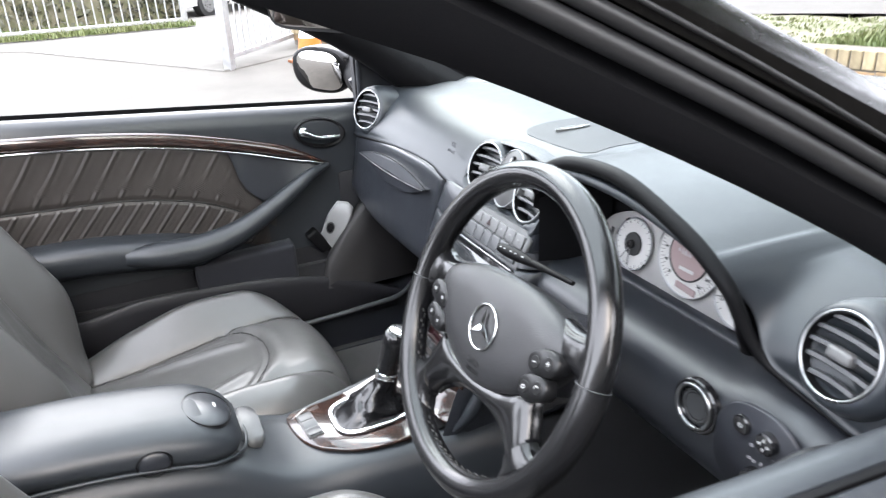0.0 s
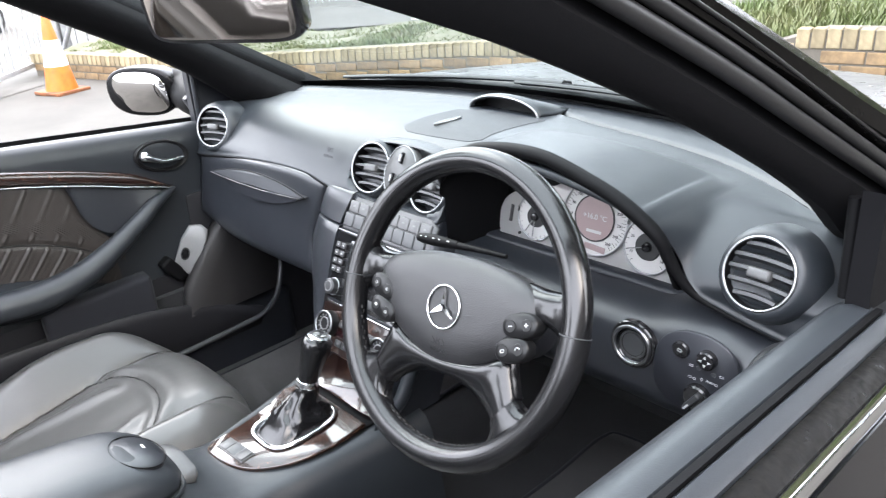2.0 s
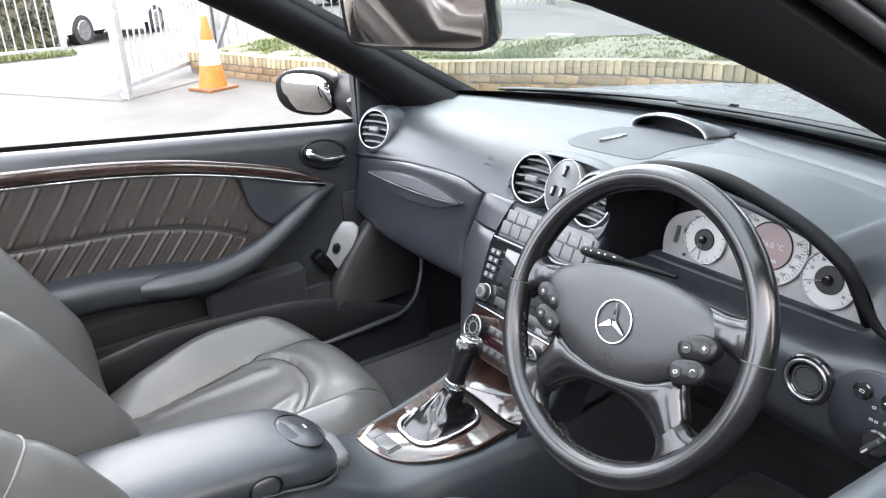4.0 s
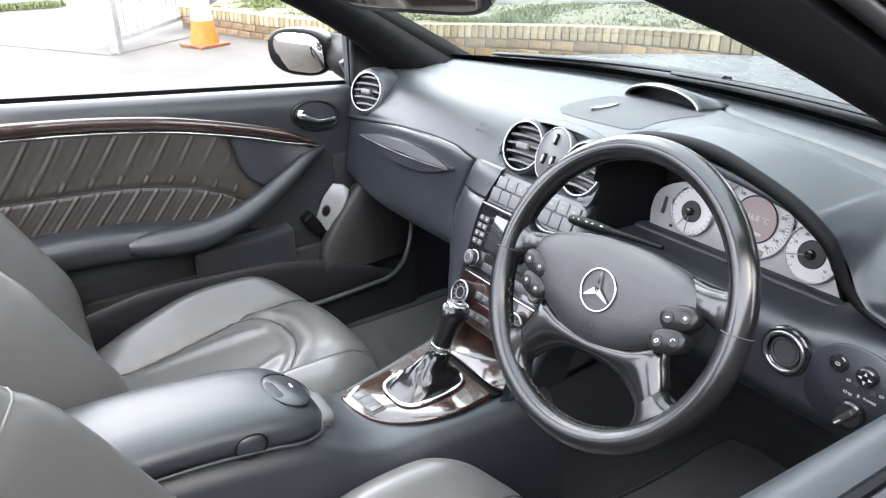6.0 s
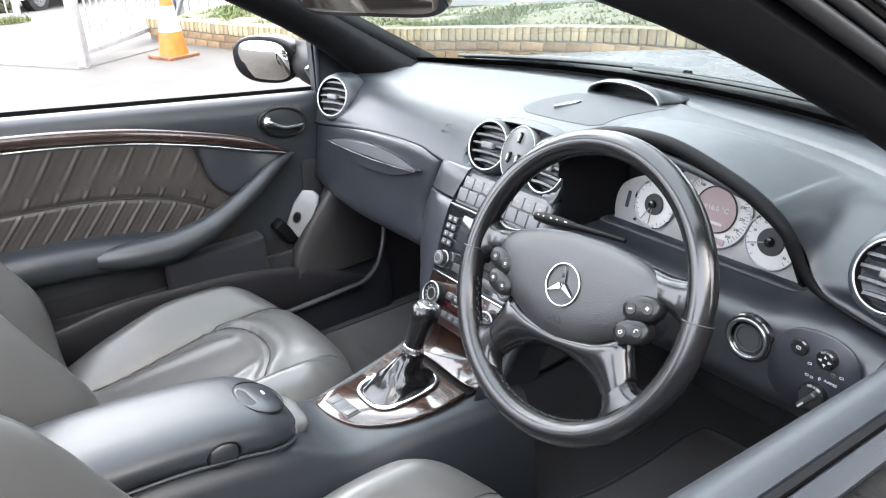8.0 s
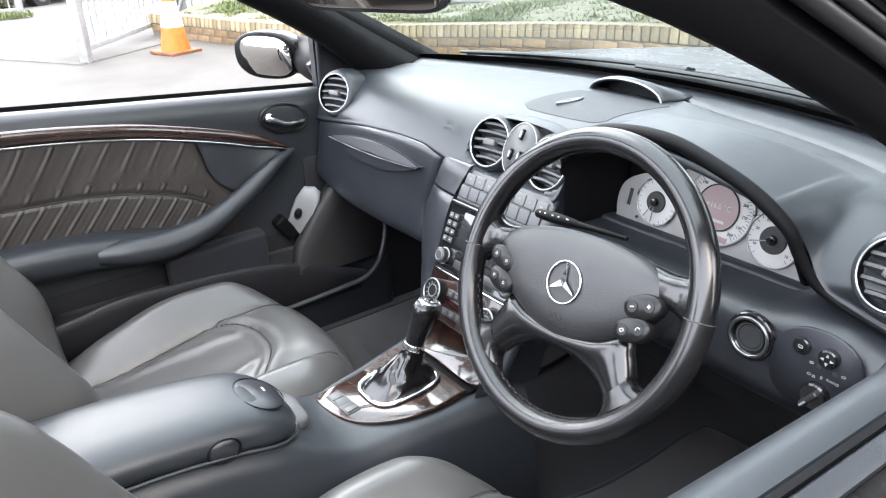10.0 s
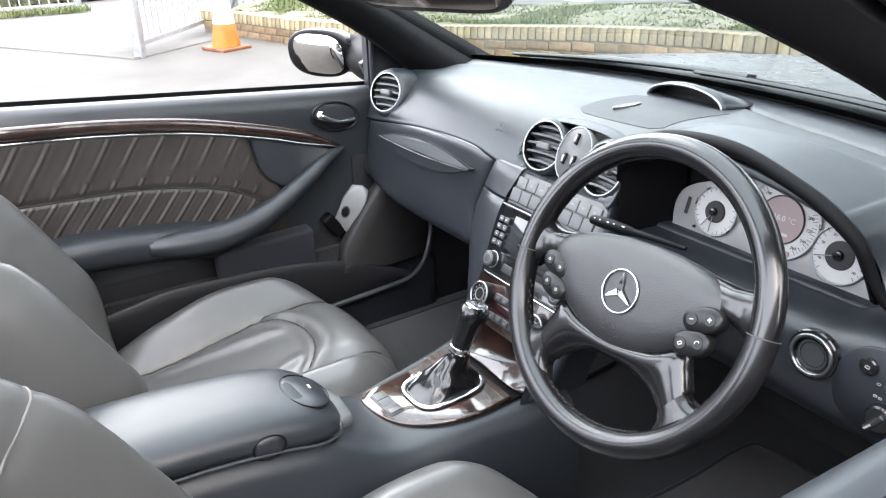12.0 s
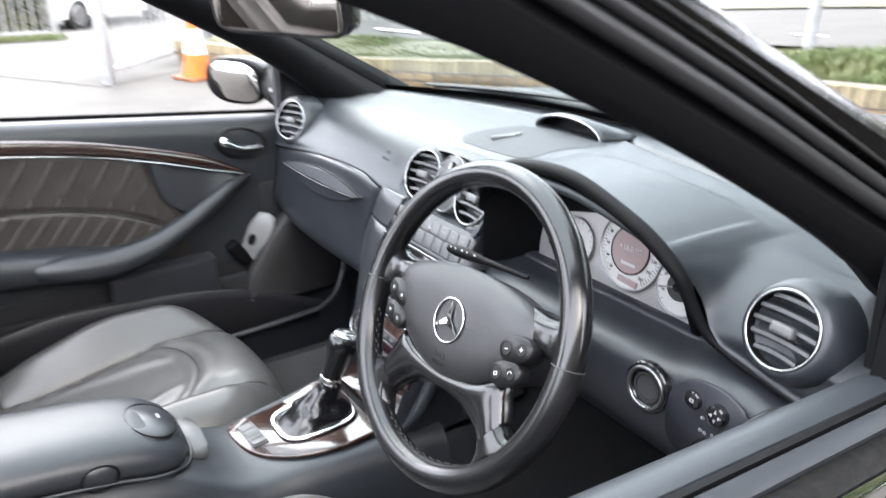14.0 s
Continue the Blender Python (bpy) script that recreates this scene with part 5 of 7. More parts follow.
block("radio_screen", (0.140, 0.060, 0.002), ST @ pose(0.004, 0.014, 0.0044), M_CARGLASS, _ra, "dark screen", bevel=0.001)
block("disc_slot", (0.130, 0.0045, 0.001), ST @ pose(0.012, -0.026, 0.0043), M_BLACK, _ra, bevel=0)
block("slot_bar", (0.130, 0.014, 0.002), ST @ pose(0.012, -0.046, 0.0044), M_KEY, _ra, bevel=0.001)
for _x in (-0.0835, 0.092):
    lathe("radio_knob", [(0.0140, 0.0), (0.0135, 0.012), (0.011, 0.0135), (0.001, 0.0125)], ST @ pose(_x, -0.042, 0.004), M_KEY, _ra, sides=28)
    ring("knob_ring", 0.0142, 0.0013, ST @ pose(_x, -0.042, 0.005), M_SATIN, _ra, "silver ring", sides=28)
    ring("knob_ring", 0.0085, 0.0008, ST @ pose(_x, -0.042, 0.0170), M_GREYPRINT, _ra, "pale printed ring", sides=24)
block("radio_strip", (0.200, 0.0028, 0.005), ST @ pose(0.003, -0.0665, 0.006), M_CHROME, stack, "bright silver strip", bevel=0.001)
# wood band and climate controls
_wb = plate("wood_band", [(-0.098, -0.069), (0.104, -0.069), (0.098, -0.147), (-0.093, -0.147)], 0.006, ST @ pose(0, 0, 0.004), M_WOOD, stack, "glossy dark burr wood", 0.002)
for _x in (-0.068, 0.076):
    _k = lathe("climate_knob", [(0.0225, 0.0), (0.022, 0.014), (0.0195, 0.016), (0.0185, 0.0135), (0.001, 0.0135)], ST @ pose(_x, -0.104, 0.004), M_KEYPOD, stack, sides=40)
    ring("knob_ring", 0.0208, 0.0017, ST @ pose(_x, -0.104, 0.0195), M_SATIN, _k, "silver ring", sides=36)
    ring("knob_ring", 0.0105, 0.0010, ST @ pose(_x, -0.104, 0.0182), M_GREYPRINT, _k, sides=28)
    for _a in range(0, 360, 30):
        block("knob_mark", (0.0014, 0.0036, 0.0005), ST @ pose(_x, -0.104, 0.0182, 0, 0, _a) @ pose(0, 0.0150, 0), M_GREYPRINT, _k, bevel=0)
for _i in range(5):
    for _y in (-0.0955, -0.1285):
        block("climate_key", (0.0175, 0.0125, 0.005), ST @ pose(-0.033 + _i * 0.0185, _y, 0.006), M_KEY, stack, bevel=0.002)
        icon(ST @ pose(-0.033 + _i * 0.0185, _y, 0.0087), 0.0040, 0.0026, M_GREYPRINT, stack, 0.0008)
block("climate_screen", (0.092, 0.014, 0.004), ST @ pose(0.004, -0.112, 0.005), M_DARKRED, stack, "dark red display", bevel=0.001)


# side cheeks of the stack
def cheek(s):
    """The curved side of the stack, in two pieces, flush with the glovebox and running down into the console."""
    for nm, keys in (("stack_cheek_upper", [0.8385, 0.836, 0.815, 0.79, 0.785, 0.7835]), ("stack_cheek", [0.7800, 0.7785, 0.765, 0.74, 0.70, 0.66, 0.62, 0.58, 0.55, 0.51])):
        rings = []
        for i, z in enumerate(keys):
            if s > 0:
                z = min(z, 0.806)
            e = 0.004 if i in (0, len(keys) - 1) and z > 0.6 else 0.0
            y = curve_at([(0.51, -0.170), (0.55, -0.155), (0.60, -0.134), (0.66, -0.104), (0.72, -0.074), (0.765, -0.053), (0.79, -0.041), (0.84, -0.022)], z) + e
            w = curve_at([(0.51, 0.095), (0.60, 0.094), (0.66, 0.100), (0.73, 0.112), (0.78, 0.112), (0.84, 0.088)], z)
            o = -glove_right(z) - 0.003 if z > 0.667 else lerp(0.217, 0.122, smooth(0.667, 0.545, z))
            o = lerp(w, o, 0.30) if s > 0 else o
            g = curve_at([(0.50, -0.14), (0.56, -0.115), (0.62, -0.075), (0.66, -0.052), (0.70, -0.046), (0.75, -0.036), (0.80, -0.029), (0.84, -0.020)], z) + e
            rings.append([Vector((s * w, y - 0.002, z)), Vector((s * lerp(w, o, 0.35), lerp(y, g, 0.28) - 0.004, z)), Vector((s * lerp(w, o, 0.75), lerp(y, g, 0.74) - 0.003, z)), Vector((s * (o - 0.004), g - 0.001, z)), Vector((s * o, g + 0.005, z)), Vector((s * o, g + 0.10, z)), Vector((s * w, g + 0.10, z))])
        loft(nm, rings, M_TRIM, stack, sharp=50)


cheek(-1)
cheek(1)
# steering column shroud and the stalk
SW = frame_at((0.3295, -0.2012, 0.833), (0, -math.cos(0.4242), math.sin(0.4242)))
lathe("column_shroud", [(0.058, -0.025), (0.060, -0.06), (0.060, -0.10), (0.056, -0.15)], SW @ pose(0, -0.016, 0), M_LOWER, dash, sides=36, squash=0.85)
_st = [Vector((0.315, -0.086, 0.853)), Vector((0.27, -0.089, 0.851)), Vector((0.225, -0.092, 0.848)), Vector((0.172, -0.095, 0.845))]
tube("column_stalk", spline(_st, 16), [lerp(0.0030, 0.0062, k / 15) for k in range(16)], M_BLACK, dash, sides=12)
_sk = tube("stalk_end", spline([(0.232, -0.0915, 0.8485), (0.20, -0.0935, 0.8467), (0.158, -0.096, 0.844)], 8), [0.0055, 0.0063, 0.0070, 0.0076, 0.0080, 0.0081, 0.0077, 0.0060], M_BLACK, dash, sides=14)
for _f, _l in ((0.05, 0.010), (0.32, 0.006), (0.50, 0.008), (0.74, 0.005), (0.90, 0.004)):
    block("stalk_mark", (_l * 0.5, 0.0018, 0.0006), frame_at(Vector((0.222, -0.092, 0.848)).lerp(Vector((0.162, -0.0957, 0.8443)), _f) + Vector((0, -0.0058, 0.0056)), (0, -0.7, 0.7)), M_WHITEPRINT, dash, bevel=0)

# ---- steering wheel ----
wheel = thing("steering_wheel", "black leather four-spoke steering wheel with silver badge ring", "steering wheel")
W = SW @ pose(0, 0, 0, 0, 0, 4.9)
RIM = 0.1752


def rim_arc(name, a0, a1, grow=0.0, n=64, ma=None, label=""):
    rings = []
    for k in range(n + 1):
        a = radians(lerp(a0, a1, k / n))
        c, s = math.cos(a), math.sin(a)
        thick = 0.0155 + grow
        ringp = []
        for j in range(18):
            b = 2 * math.pi * j / 18
            rr = RIM + thick * 1.0 * math.cos(b)
            ringp.append(W @ Vector((rr * c, rr * s, thick * 1.12 * math.sin(b))))
        rings.append(ringp)
    return loft(name, rings, ma or M_WHEEL, wheel, label, sharp=60)


rim_arc("rim_upper", 2.4, 180 - 2.4, n=72)
rim_arc("rim_lower", 177.6, 362.4, 0.0006, n=72, ma=M_GRIP)
for _a in (2.4, 177.6):
    _c = Vector((RIM * math.cos(radians(_a)), RIM * math.sin(radians(_a)), 0))
    ring("rim_seam", 0.0158, 0.0006, W @ Matrix.Translation(_c) @ pose(0, 0, 0, 90, 0, 0) @ pose(0, 0, 0, 0, 0, 0), M_BLADE, wheel, sides=36, squash=1.12)
# stitching inside the lower rim
for _k in range(64):
    _a = radians(lerp(192, 348, _k / 63))
    if 228 < math.degrees(_a) < 244 or 296 < math.degrees(_a) < 312:
        continue
    block("stitch", (0.0052, 0.0016, 0.0014), W @ pose((RIM - 0.0160) * math.cos(_a), (RIM - 0.0160) * math.sin(_a), 0.0015 * (-1) ** _k, 0, 0, math.degrees(_a) + 90 + 24 * (-1) ** _k), M_SEAMDARK, wheel, bevel=0)


def pad():
    half = [(0.0, 0.0625), (0.03, 0.0618), (0.062, 0.0582), (0.095, 0.0505), (0.117, 0.0405), (0.1275, 0.027), (0.127, 0.012), (0.120, -0.004), (0.108, -0.021), (0.091, -0.037), (0.056, -0.0555), (0.028, -0.0655), (0.0, -0.069)]
    outline = spline([(x, y, 0) for x, y in half], 30) + [Vector((-p.x, p.y, 0)) for p in reversed(spline([(x, y, 0) for x, y in half], 30)[1:-1])]
    rings = []
    for inset, h in ((0.004, -0.03), (0.0, -0.008), (0.0006, -0.001), (0.003, 0.0030), (0.008, 0.0062), (0.016, 0.0092), (0.028, 0.0118), (0.046, 0.0130)):
        row = []
        for p in outline:
            d = p.length
            k = max(0.02, 1 - inset / d)
            row.append(W @ Vector((p.x * k, p.y * k + 0.0, h)))
        rings.append(row)
    ob = loft("airbag_pad", rings, M_HUB, wheel, "grained black centre pad", sharp=55)
    return ob


pad_ob = pad()


def lower_trim():
    """The smooth moulding below the pad that runs down both lower spokes."""
    up = [(0.113, -0.078), (0.104, -0.058), (0.092, -0.036), (0.060, -0.050), (0.0, -0.058)]
    low = [(0.085, -0.1165), (0.074, -0.105), (0.054, -0.0935), (0.027, -0.0845), (0.0, -0.082)]
    both = [[(x, y) for x, y in c] + [(-x, y) for x, y in reversed(c[:-1])] for c in (up, low)]
    u, v = (spline([(x, y, 0) for x, y in c], 49) for c in both)
    rings = []
    for p, q in zip(u, v):
        rings.append([W @ Vector((*p.lerp(q, f).xy, z)) for f, z in ((0, -0.018), (0.01, -0.006), (0.12, 0.0015), (0.35, 0.0055), (0.6, 0.0050), (0.85, 0.000), (0.97, -0.007), (1, -0.018))])
    loft("spoke_trim", rings, M_WHEEL, wheel, "smooth black spoke moulding", sharp=60)


lower_trim()
for _s in (-1, 1):
    # upper spoke, flaring into the rim
    keys = [(0.100, 0.0495, 0.004, 0.001), (0.118, 0.0475, 0.007, 0.0030), (0.132, 0.0470, 0.007, 0.0040), (0.148, 0.049, 0.001, 0.003), (0.164, 0.058, -0.012, 0.006)]
    rings = []
    for x, hi, lo, z in keys:
        mid = (hi + lo) / 2
        rings.append([W @ Vector((_s * x, yy, zz)) for yy, zz in ((hi, -0.018), (hi - 0.001, -0.007), (lerp(hi, mid, 0.45), z), (lerp(lo, mid, 0.45), z), (lo + 0.001, -0.007), (lo, -0.018))])
    loft("upper_spoke", [spline(r, 18) for r in zip(*[spline(col, 14) for col in zip(*rings)])], M_WHEEL, wheel, sharp=60)
    # leather flare from the end of the lower trim into the rim
    keys = [((0.113, -0.079), (0.085, -0.117)), ((0.120, -0.084), (0.087, -0.124)), ((0.128, -0.086), (0.084, -0.134)), ((0.140, -0.086), (0.078, -0.146))]
    rings = []
    for i, (u, v) in enumerate(keys):
        u, v = Vector((u[0], u[1], 0)), Vector((v[0], v[1], 0))
        rings.append([W @ Vector((_s * q.x, q.y, z)) for q, z in ((u, -0.014), (u.lerp(v, 0.06), -0.002), (u.lerp(v, 0.3), 0.006), (u.lerp(v, 0.7), 0.006), (u.lerp(v, 0.94), -0.002), (v, -0.014))])
    loft("lower_spoke", [spline(r, 16) for r in zip(*[spline(col, 12) for col in zip(*rings)])], M_WHEEL, wheel, sharp=60)
    # key pods
    for k, (x, y, rx, ry, rot) in enumerate(((0.1110, 0.0030, 0.0240, 0.0145, 15), (0.1060, -0.0250, 0.0230, 0.0142, 18))):
        m = W @ pose(_s * x, y, 0.0122, 0, 0, _s * rot)
        pod = plate("key_pod", oval(rx, ry, 32, 2.3), 0.016, m, M_KEYPOD, wheel, "black key pod", 0.0025)
        for q in (-1, 1):
            mm = m @ pose(q * rx * 0.45, 0, 0.0002)
            lathe("key", [(0.0068, 0.0), (0.0064, 0.0007), (0.0003, 0.0008)], mm, M_KEYPOD, pod, sides=18)
            if _s == 1 and k == 0:
                block("key_mark", (0.0050, 0.0012, 0.0004), mm @ pose(0, 0, 0.0011), M_WHITEPRINT, pod, bevel=0)
                if q == 1:
                    block("key_mark", (0.0012, 0.0050, 0.0004), mm @ pose(0, 0, 0.0011), M_WHITEPRINT, pod, bevel=0)
            elif _s == 1:
                if q < 0:
                    icon(mm @ pose(0, 0, 0.0011, 0, 0, 12), 0.0044, 0.0030, M_WHITEPRINT, pod, 0.0009)
                else:
                    tube("key_mark", [mm @ Vector((0.0030 * math.cos(radians(d)), 0.0030 * math.sin(radians(d)) - 0.0008, 0.0012)) for d in range(20, 181, 20)], 0.0006, M_WHITEPRINT, pod, sides=6)
            else:
                icon(mm @ pose(0, 0, 0.0011, 0, 0, 20 * q), 0.0028, 0.0028, M_WHITEPRINT, pod, 0.0007)
# badge: a plain ring with three plain arms
_bm = W @ pose(0.001, -0.0005, 0.0146)
_badge = ring("badge_ring", 0.0255, 0.0013, _bm, M_CHROME, wheel, "chrome badge ring", sides=56)
for _a in (90, 210, 330):
    plate("badge_arm", [(0.0, -0.0042), (0.0245, 0.0), (0.0, 0.0042)], 0.002, _bm @ pose(0, 0, 0.0022, 0, 0, _a), M_CHROME, _badge, round_edge=0.0008)
writing("airbag_mark", "SRS", 0.0150, W @ pose(0.0, -0.041, 0.0118), M_KEYPOD, pad_ob, 0.0002)
writing("airbag_mark", "AIRBAG", 0.0078, W @ pose(0.0, -0.0520, 0.0100), M_KEYPOD, pad_ob, 0.0002)
lathe("wheel_boss", [(0.055, 0.0), (0.06, -0.02), (0.052, -0.055), (0.048, -0.07)], W @ pose(0, -0.005, 0), M_BLACK, wheel, sides=32)
for _s in (-1, 1):
    block("shift_lever", (0.05, 0.03, 0.006), W @ pose(_s * 0.135, 0.025, -0.03, 0, _s * 8, 0), M_BLACK, wheel, bevel=0.002)

# ---- centre console, armrest and gear lever ----
console = thing("centre_console", "dark grey centre console with glossy burr wood panel", "console")


def console_body():
    rings = []
    for k in range(30):
        y = lerp(-0.08, -1.15, k / 29)
        w = curve_at([(-1.15, 0.098), (-0.5, 0.098), (-0.40, 0.099), (-0.35, 0.100), (-0.297, 0.103), (-0.231, 0.110), (-0.174, 0.116), (-0.08, 0.124)], y)
        t = curve_at([(-1.15, 0.630), (-0.70, 0.620), (-0.60, 0.608), (-0.53, 0.594), (-0.48, 0.577), (-0.44, 0.546), (-0.40, 0.525), (-0.37, 0.518), (-0.34, 0.517), (-0.08, 0.519)], y)
        half = [(w + 0.035, 0.27), (w + 0.028, 0.36), (w + 0.018, 0.44), (w + 0.006, t - 0.03), (w - 0.006, t - 0.008), (w - 0.022, t), (w * 0.5, t + 0.001), (0, t + 0.001)]
        rings.append([Vector((-x, y, z)) for x, z in half] + [Vector((x, y, z)) for x, z in reversed(half[:-1])])
    return loft("console_body", rings, M_DASH, console, sharp=50)


console_body()
CO = pose(0, -0.27, 0.5280, 2.5, 0, 0) @ pose(0, 0.27, 0)
_wp = plate("wood_panel", [(p.x, p.y) for p in spline([(0.083, -0.176, 0), (0.086, -0.236, 0), (0.074, -0.293, 0), (0.048, -0.338, 0), (0.02, -0.363, 0), (-0.018, -0.375, 0), (-0.058, -0.378, 0), (-0.071, -0.368, 0), (-0.074, -0.340, 0), (-0.076, -0.309, 0), (-0.080, -0.279, 0), (-0.087, -0.248, 0), (-0.100, -0.213, 0), (-0.114, -0.176, 0)], 44)], 0.006, CO, M_WOOD, console, "glossy dark burr wood panel", 0.003)
_lid = plate("ashtray_lid", [(p.x, p.y) for p in spline([(0.081, -0.161, 0), (0.083, -0.12, 0), (0.080, -0.086, 0), (-0.02, -0.082, 0), (-0.112, -0.086, 0), (-0.116, -0.12, 0), (-0.114, -0.161, 0), (-0.02, -0.163, 0)], 48, closed=True)], 0.006, pose(0, -0.163, 0.5325, 24, 0, 0) @ pose(0, 0.163, 0), M_WOOD, console, "glossy wood ashtray lid", 0.0025)
plate("lid_gap", [(-0.114, -0.178), (0.083, -0.178), (0.083, -0.150), (-0.114, -0.150)], 0.004, pose(0, 0, 0.5245), M_BLACK, console)
_gate = [(x - 0.007, y - 0.250) for x, y in oval(0.047, 0.062, 48, 3.4)]
tube("gate_frame", [Vector((x, y, 0.5325 + 0.044 * (y + 0.25))) for x, y in _gate], 0.0050, M_CHROME, console, "chrome gear gate frame", sides=12, flat=0.6, loop=True)
plate("gate_well", _gate, 0.003, pose(0, -0.25, 0.5310, 2.5, 0, 0) @ pose(0, 0.25, 0), M_BLACK, console, "black gear gate")
for _k, _z in enumerate((-0.275, -0.262, -0.249, -0.236, -0.223, -0.21)):
    block("gate_mark", (0.0035, 0.005, 0.0004), CO @ pose(-0.064, _z, 0.0004), M_WHITEPRINT, console, bevel=0)
_sm = CO @ pose(-0.022, -0.348, 0.0008, 0, 0, 4)
_sb = block("console_switch", (0.066, 0.025, 0.004), _sm, M_SWITCH, console, "flat grey switch block", bevel=0.001)
for _x, _a in ((-0.0215, 0), (0.0005, 10), (0.0215, -6)):
    block("console_rocker", (0.0195, 0.022, 0.005), _sm @ pose(_x, 0, 0.0012, 0, _a, 0), M_BLADE, _sb, bevel=0.0015)

armrest = thing("armrest", "padded dark grey armrest box lid between the seats", "armrest")


def arm_lid():
    rings = []
    for k in range(40):
        f = k / 39
        y = lerp(-0.458, -1.02, f)
        e = math.sqrt(max(0.0, 1 - (1 - min(1, f / 0.13)) ** 2.2)) if f < 0.13 else 1.0
        e = max(e, 0.02)
        w, t = 0.086 * lerp(0.50, 1, e), curve_at([(-1.02, 0.678), (-0.75, 0.672), (-0.60, 0.660), (-0.52, 0.645), (-0.455, 0.618)], y)
        mid = curve_at([(-1.02, 0.648), (-0.68, 0.634), (-0.60, 0.622), (-0.52, 0.605), (-0.455, 0.590)], y)
        ring_ = []
        for j in range(28):
            a = 2 * math.pi * j / 28
            c, s = math.cos(a), math.sin(a)
            x = w * math.copysign(abs(c) ** 0.62, c) + 0.004
            z = mid + ((t - mid) if s > 0 else 0.016) * math.copysign(abs(s) ** (0.9 if s > 0 else 0.4), s) * lerp(0.3, 1, e)
            ring_.append(Vector((x, y, z)))
        rings.append(ring_)
    return loft("lid", rings, M_DASH, armrest, sharp=70)


arm_lid()
_bt = Matrix.Translation((0.020, -0.497, 0.6350)) @ pose(0, 0, 0, -21, 2, 0)
_b = plate("release_button", oval(0.043, 0.033, 36, 2.1), 0.012, _bt, M_TRIM, armrest, "round release button", 0.003)
ring("button_groove", 0.0440, 0.0010, _bt @ pose(0, 0, -0.001), M_BLACK, armrest, squash=0.77)
block("button_mark", (0.010, 0.0035, 0.0006), _bt @ pose(-0.010, 0.012, 0.0002), M_WHITEPRINT, _b, bevel=0.001)
plate("side_latch", oval(0.021, 0.016, 28, 2.3), 0.008, frame_at((0.0925, -0.577, 0.619), (1, 0, 0.12)), M_TRIM, armrest, "oval side latch", 0.003)
ring("latch_groove", 0.0218, 0.0013, frame_at((0.0915, -0.577, 0.619), (1, 0, 0.12)), M_BLACK, armrest, squash=0.77)
block("tower", (0.150, 0.50, 0.06), pose(0.004, -0.765, 0.600), M_TRIM, armrest, "dark armrest box", bevel=0.02, segments=4)

lever = thing("gear_lever", "black leather gear lever with chrome cap and loose gaiter", "gear lever")


def gaiter():
    rings = []
    base, top = Vector((-0.007, -0.250, 0.529)), Vector((0.000, -0.222, 0.592))
    for k in range(14):
        f = k / 13
        c = base.lerp(top, f) + Vector((0, 0.004 * math.sin(f * 9), 0))
        ring_ = []
        for j in range(40):
            a = 2 * math.pi * j / 40
            fold = 1 + 0.10 * math.sin(f * math.pi) * math.sin(4 * a + 5 * f + 0.7) + 0.04 * math.sin(f * math.pi) * math.sin(9 * a - 7 * f)
            p = 3.4 if f < 0.4 else 2.2
            cx, sx = math.cos(a), math.sin(a)
            r = lerp(1.0, 0.34, smooth(0, 1, f) ** 0.8)
            ring_.append(c + Vector((0.043 * r * fold * math.copysign(abs(cx) ** (2 / p), cx), 0.058 * lerp(r, 0.28, f * 0.3) * fold * math.copysign(abs(sx) ** (2 / p), sx), 0.004 * math.sin(6 * a + 8 * f) * math.sin(f * math.pi))))
        rings.append(ring_)
    return loft("gaiter", rings, M_WHEEL, lever, "soft black leather gaiter", sharp=80)


gaiter()
_ax = Vector((0.012, 0.026, 0.075)).normalized()
_lm = frame_at((0.000, -0.222, 0.590), _ax, (0, 1, 0))
lathe("collar", [(0.0165, 0.0), (0.0175, 0.003), (0.0170, 0.009), (0.015, 0.011)], _lm, M_CHROME, lever, "ribbed chrome collar", sides=28)
lathe("grip", [(0.0145, 0.010), (0.0165, 0.025), (0.0180, 0.042), (0.0205, 0.058), (0.0225, 0.070), (0.0215, 0.080), (0.0165, 0.0865)], _lm, M_WHEEL, lever, sides=32, squash=1.15, sharp=80)
lathe("cap", [(0.0175, 0.0845), (0.0170, 0.0885), (0.0125, 0.0905), (0.001, 0.091)], _lm, M_CHROME, lever, "chrome cap", sides=32, squash=1.15)
ring("cap_groove", 0.0115, 0.0010, _lm @ pose(0, 0, 0.0905), M_INK, lever, squash=1.15)

# lip of the console round the foot of the armrest lid
def rim_z(y):
    return curve_at([(-1.15, 0.634), (-0.70, 0.624), (-0.60, 0.612), (-0.53, 0.598), (-0.48, 0.583), (-0.455, 0.574)], y)


_right = [(0.092, y, rim_z(y)) for y in (-1.10, -0.9, -0.75, -0.65, -0.56, -0.51)] + [(0.078, -0.480, rim_z(-0.480)), (0.045, -0.457, 0.571), (0.0, -0.450, 0.568)]
_path = _right + [(-x, y, z) for x, y, z in reversed(_right[:-1])]
tube("console_rim", spline(_path, 90), 0.0028, M_DASH, console, "rounded lip round the armrest", sides=8)
# Pale plate stands in for the console slope catching light below the lid's nose.
_lit_slope = frame_at((-0.018, -0.438, 0.5660), (0.10, 0.42, 0.90), (0, 1, 0))
plate("lit_slope_plate", oval(0.046, 0.022, 32, 2.4), 0.014, _lit_slope, M_SWITCH, console, "pale grey plate for the lit console slope", 0.005)

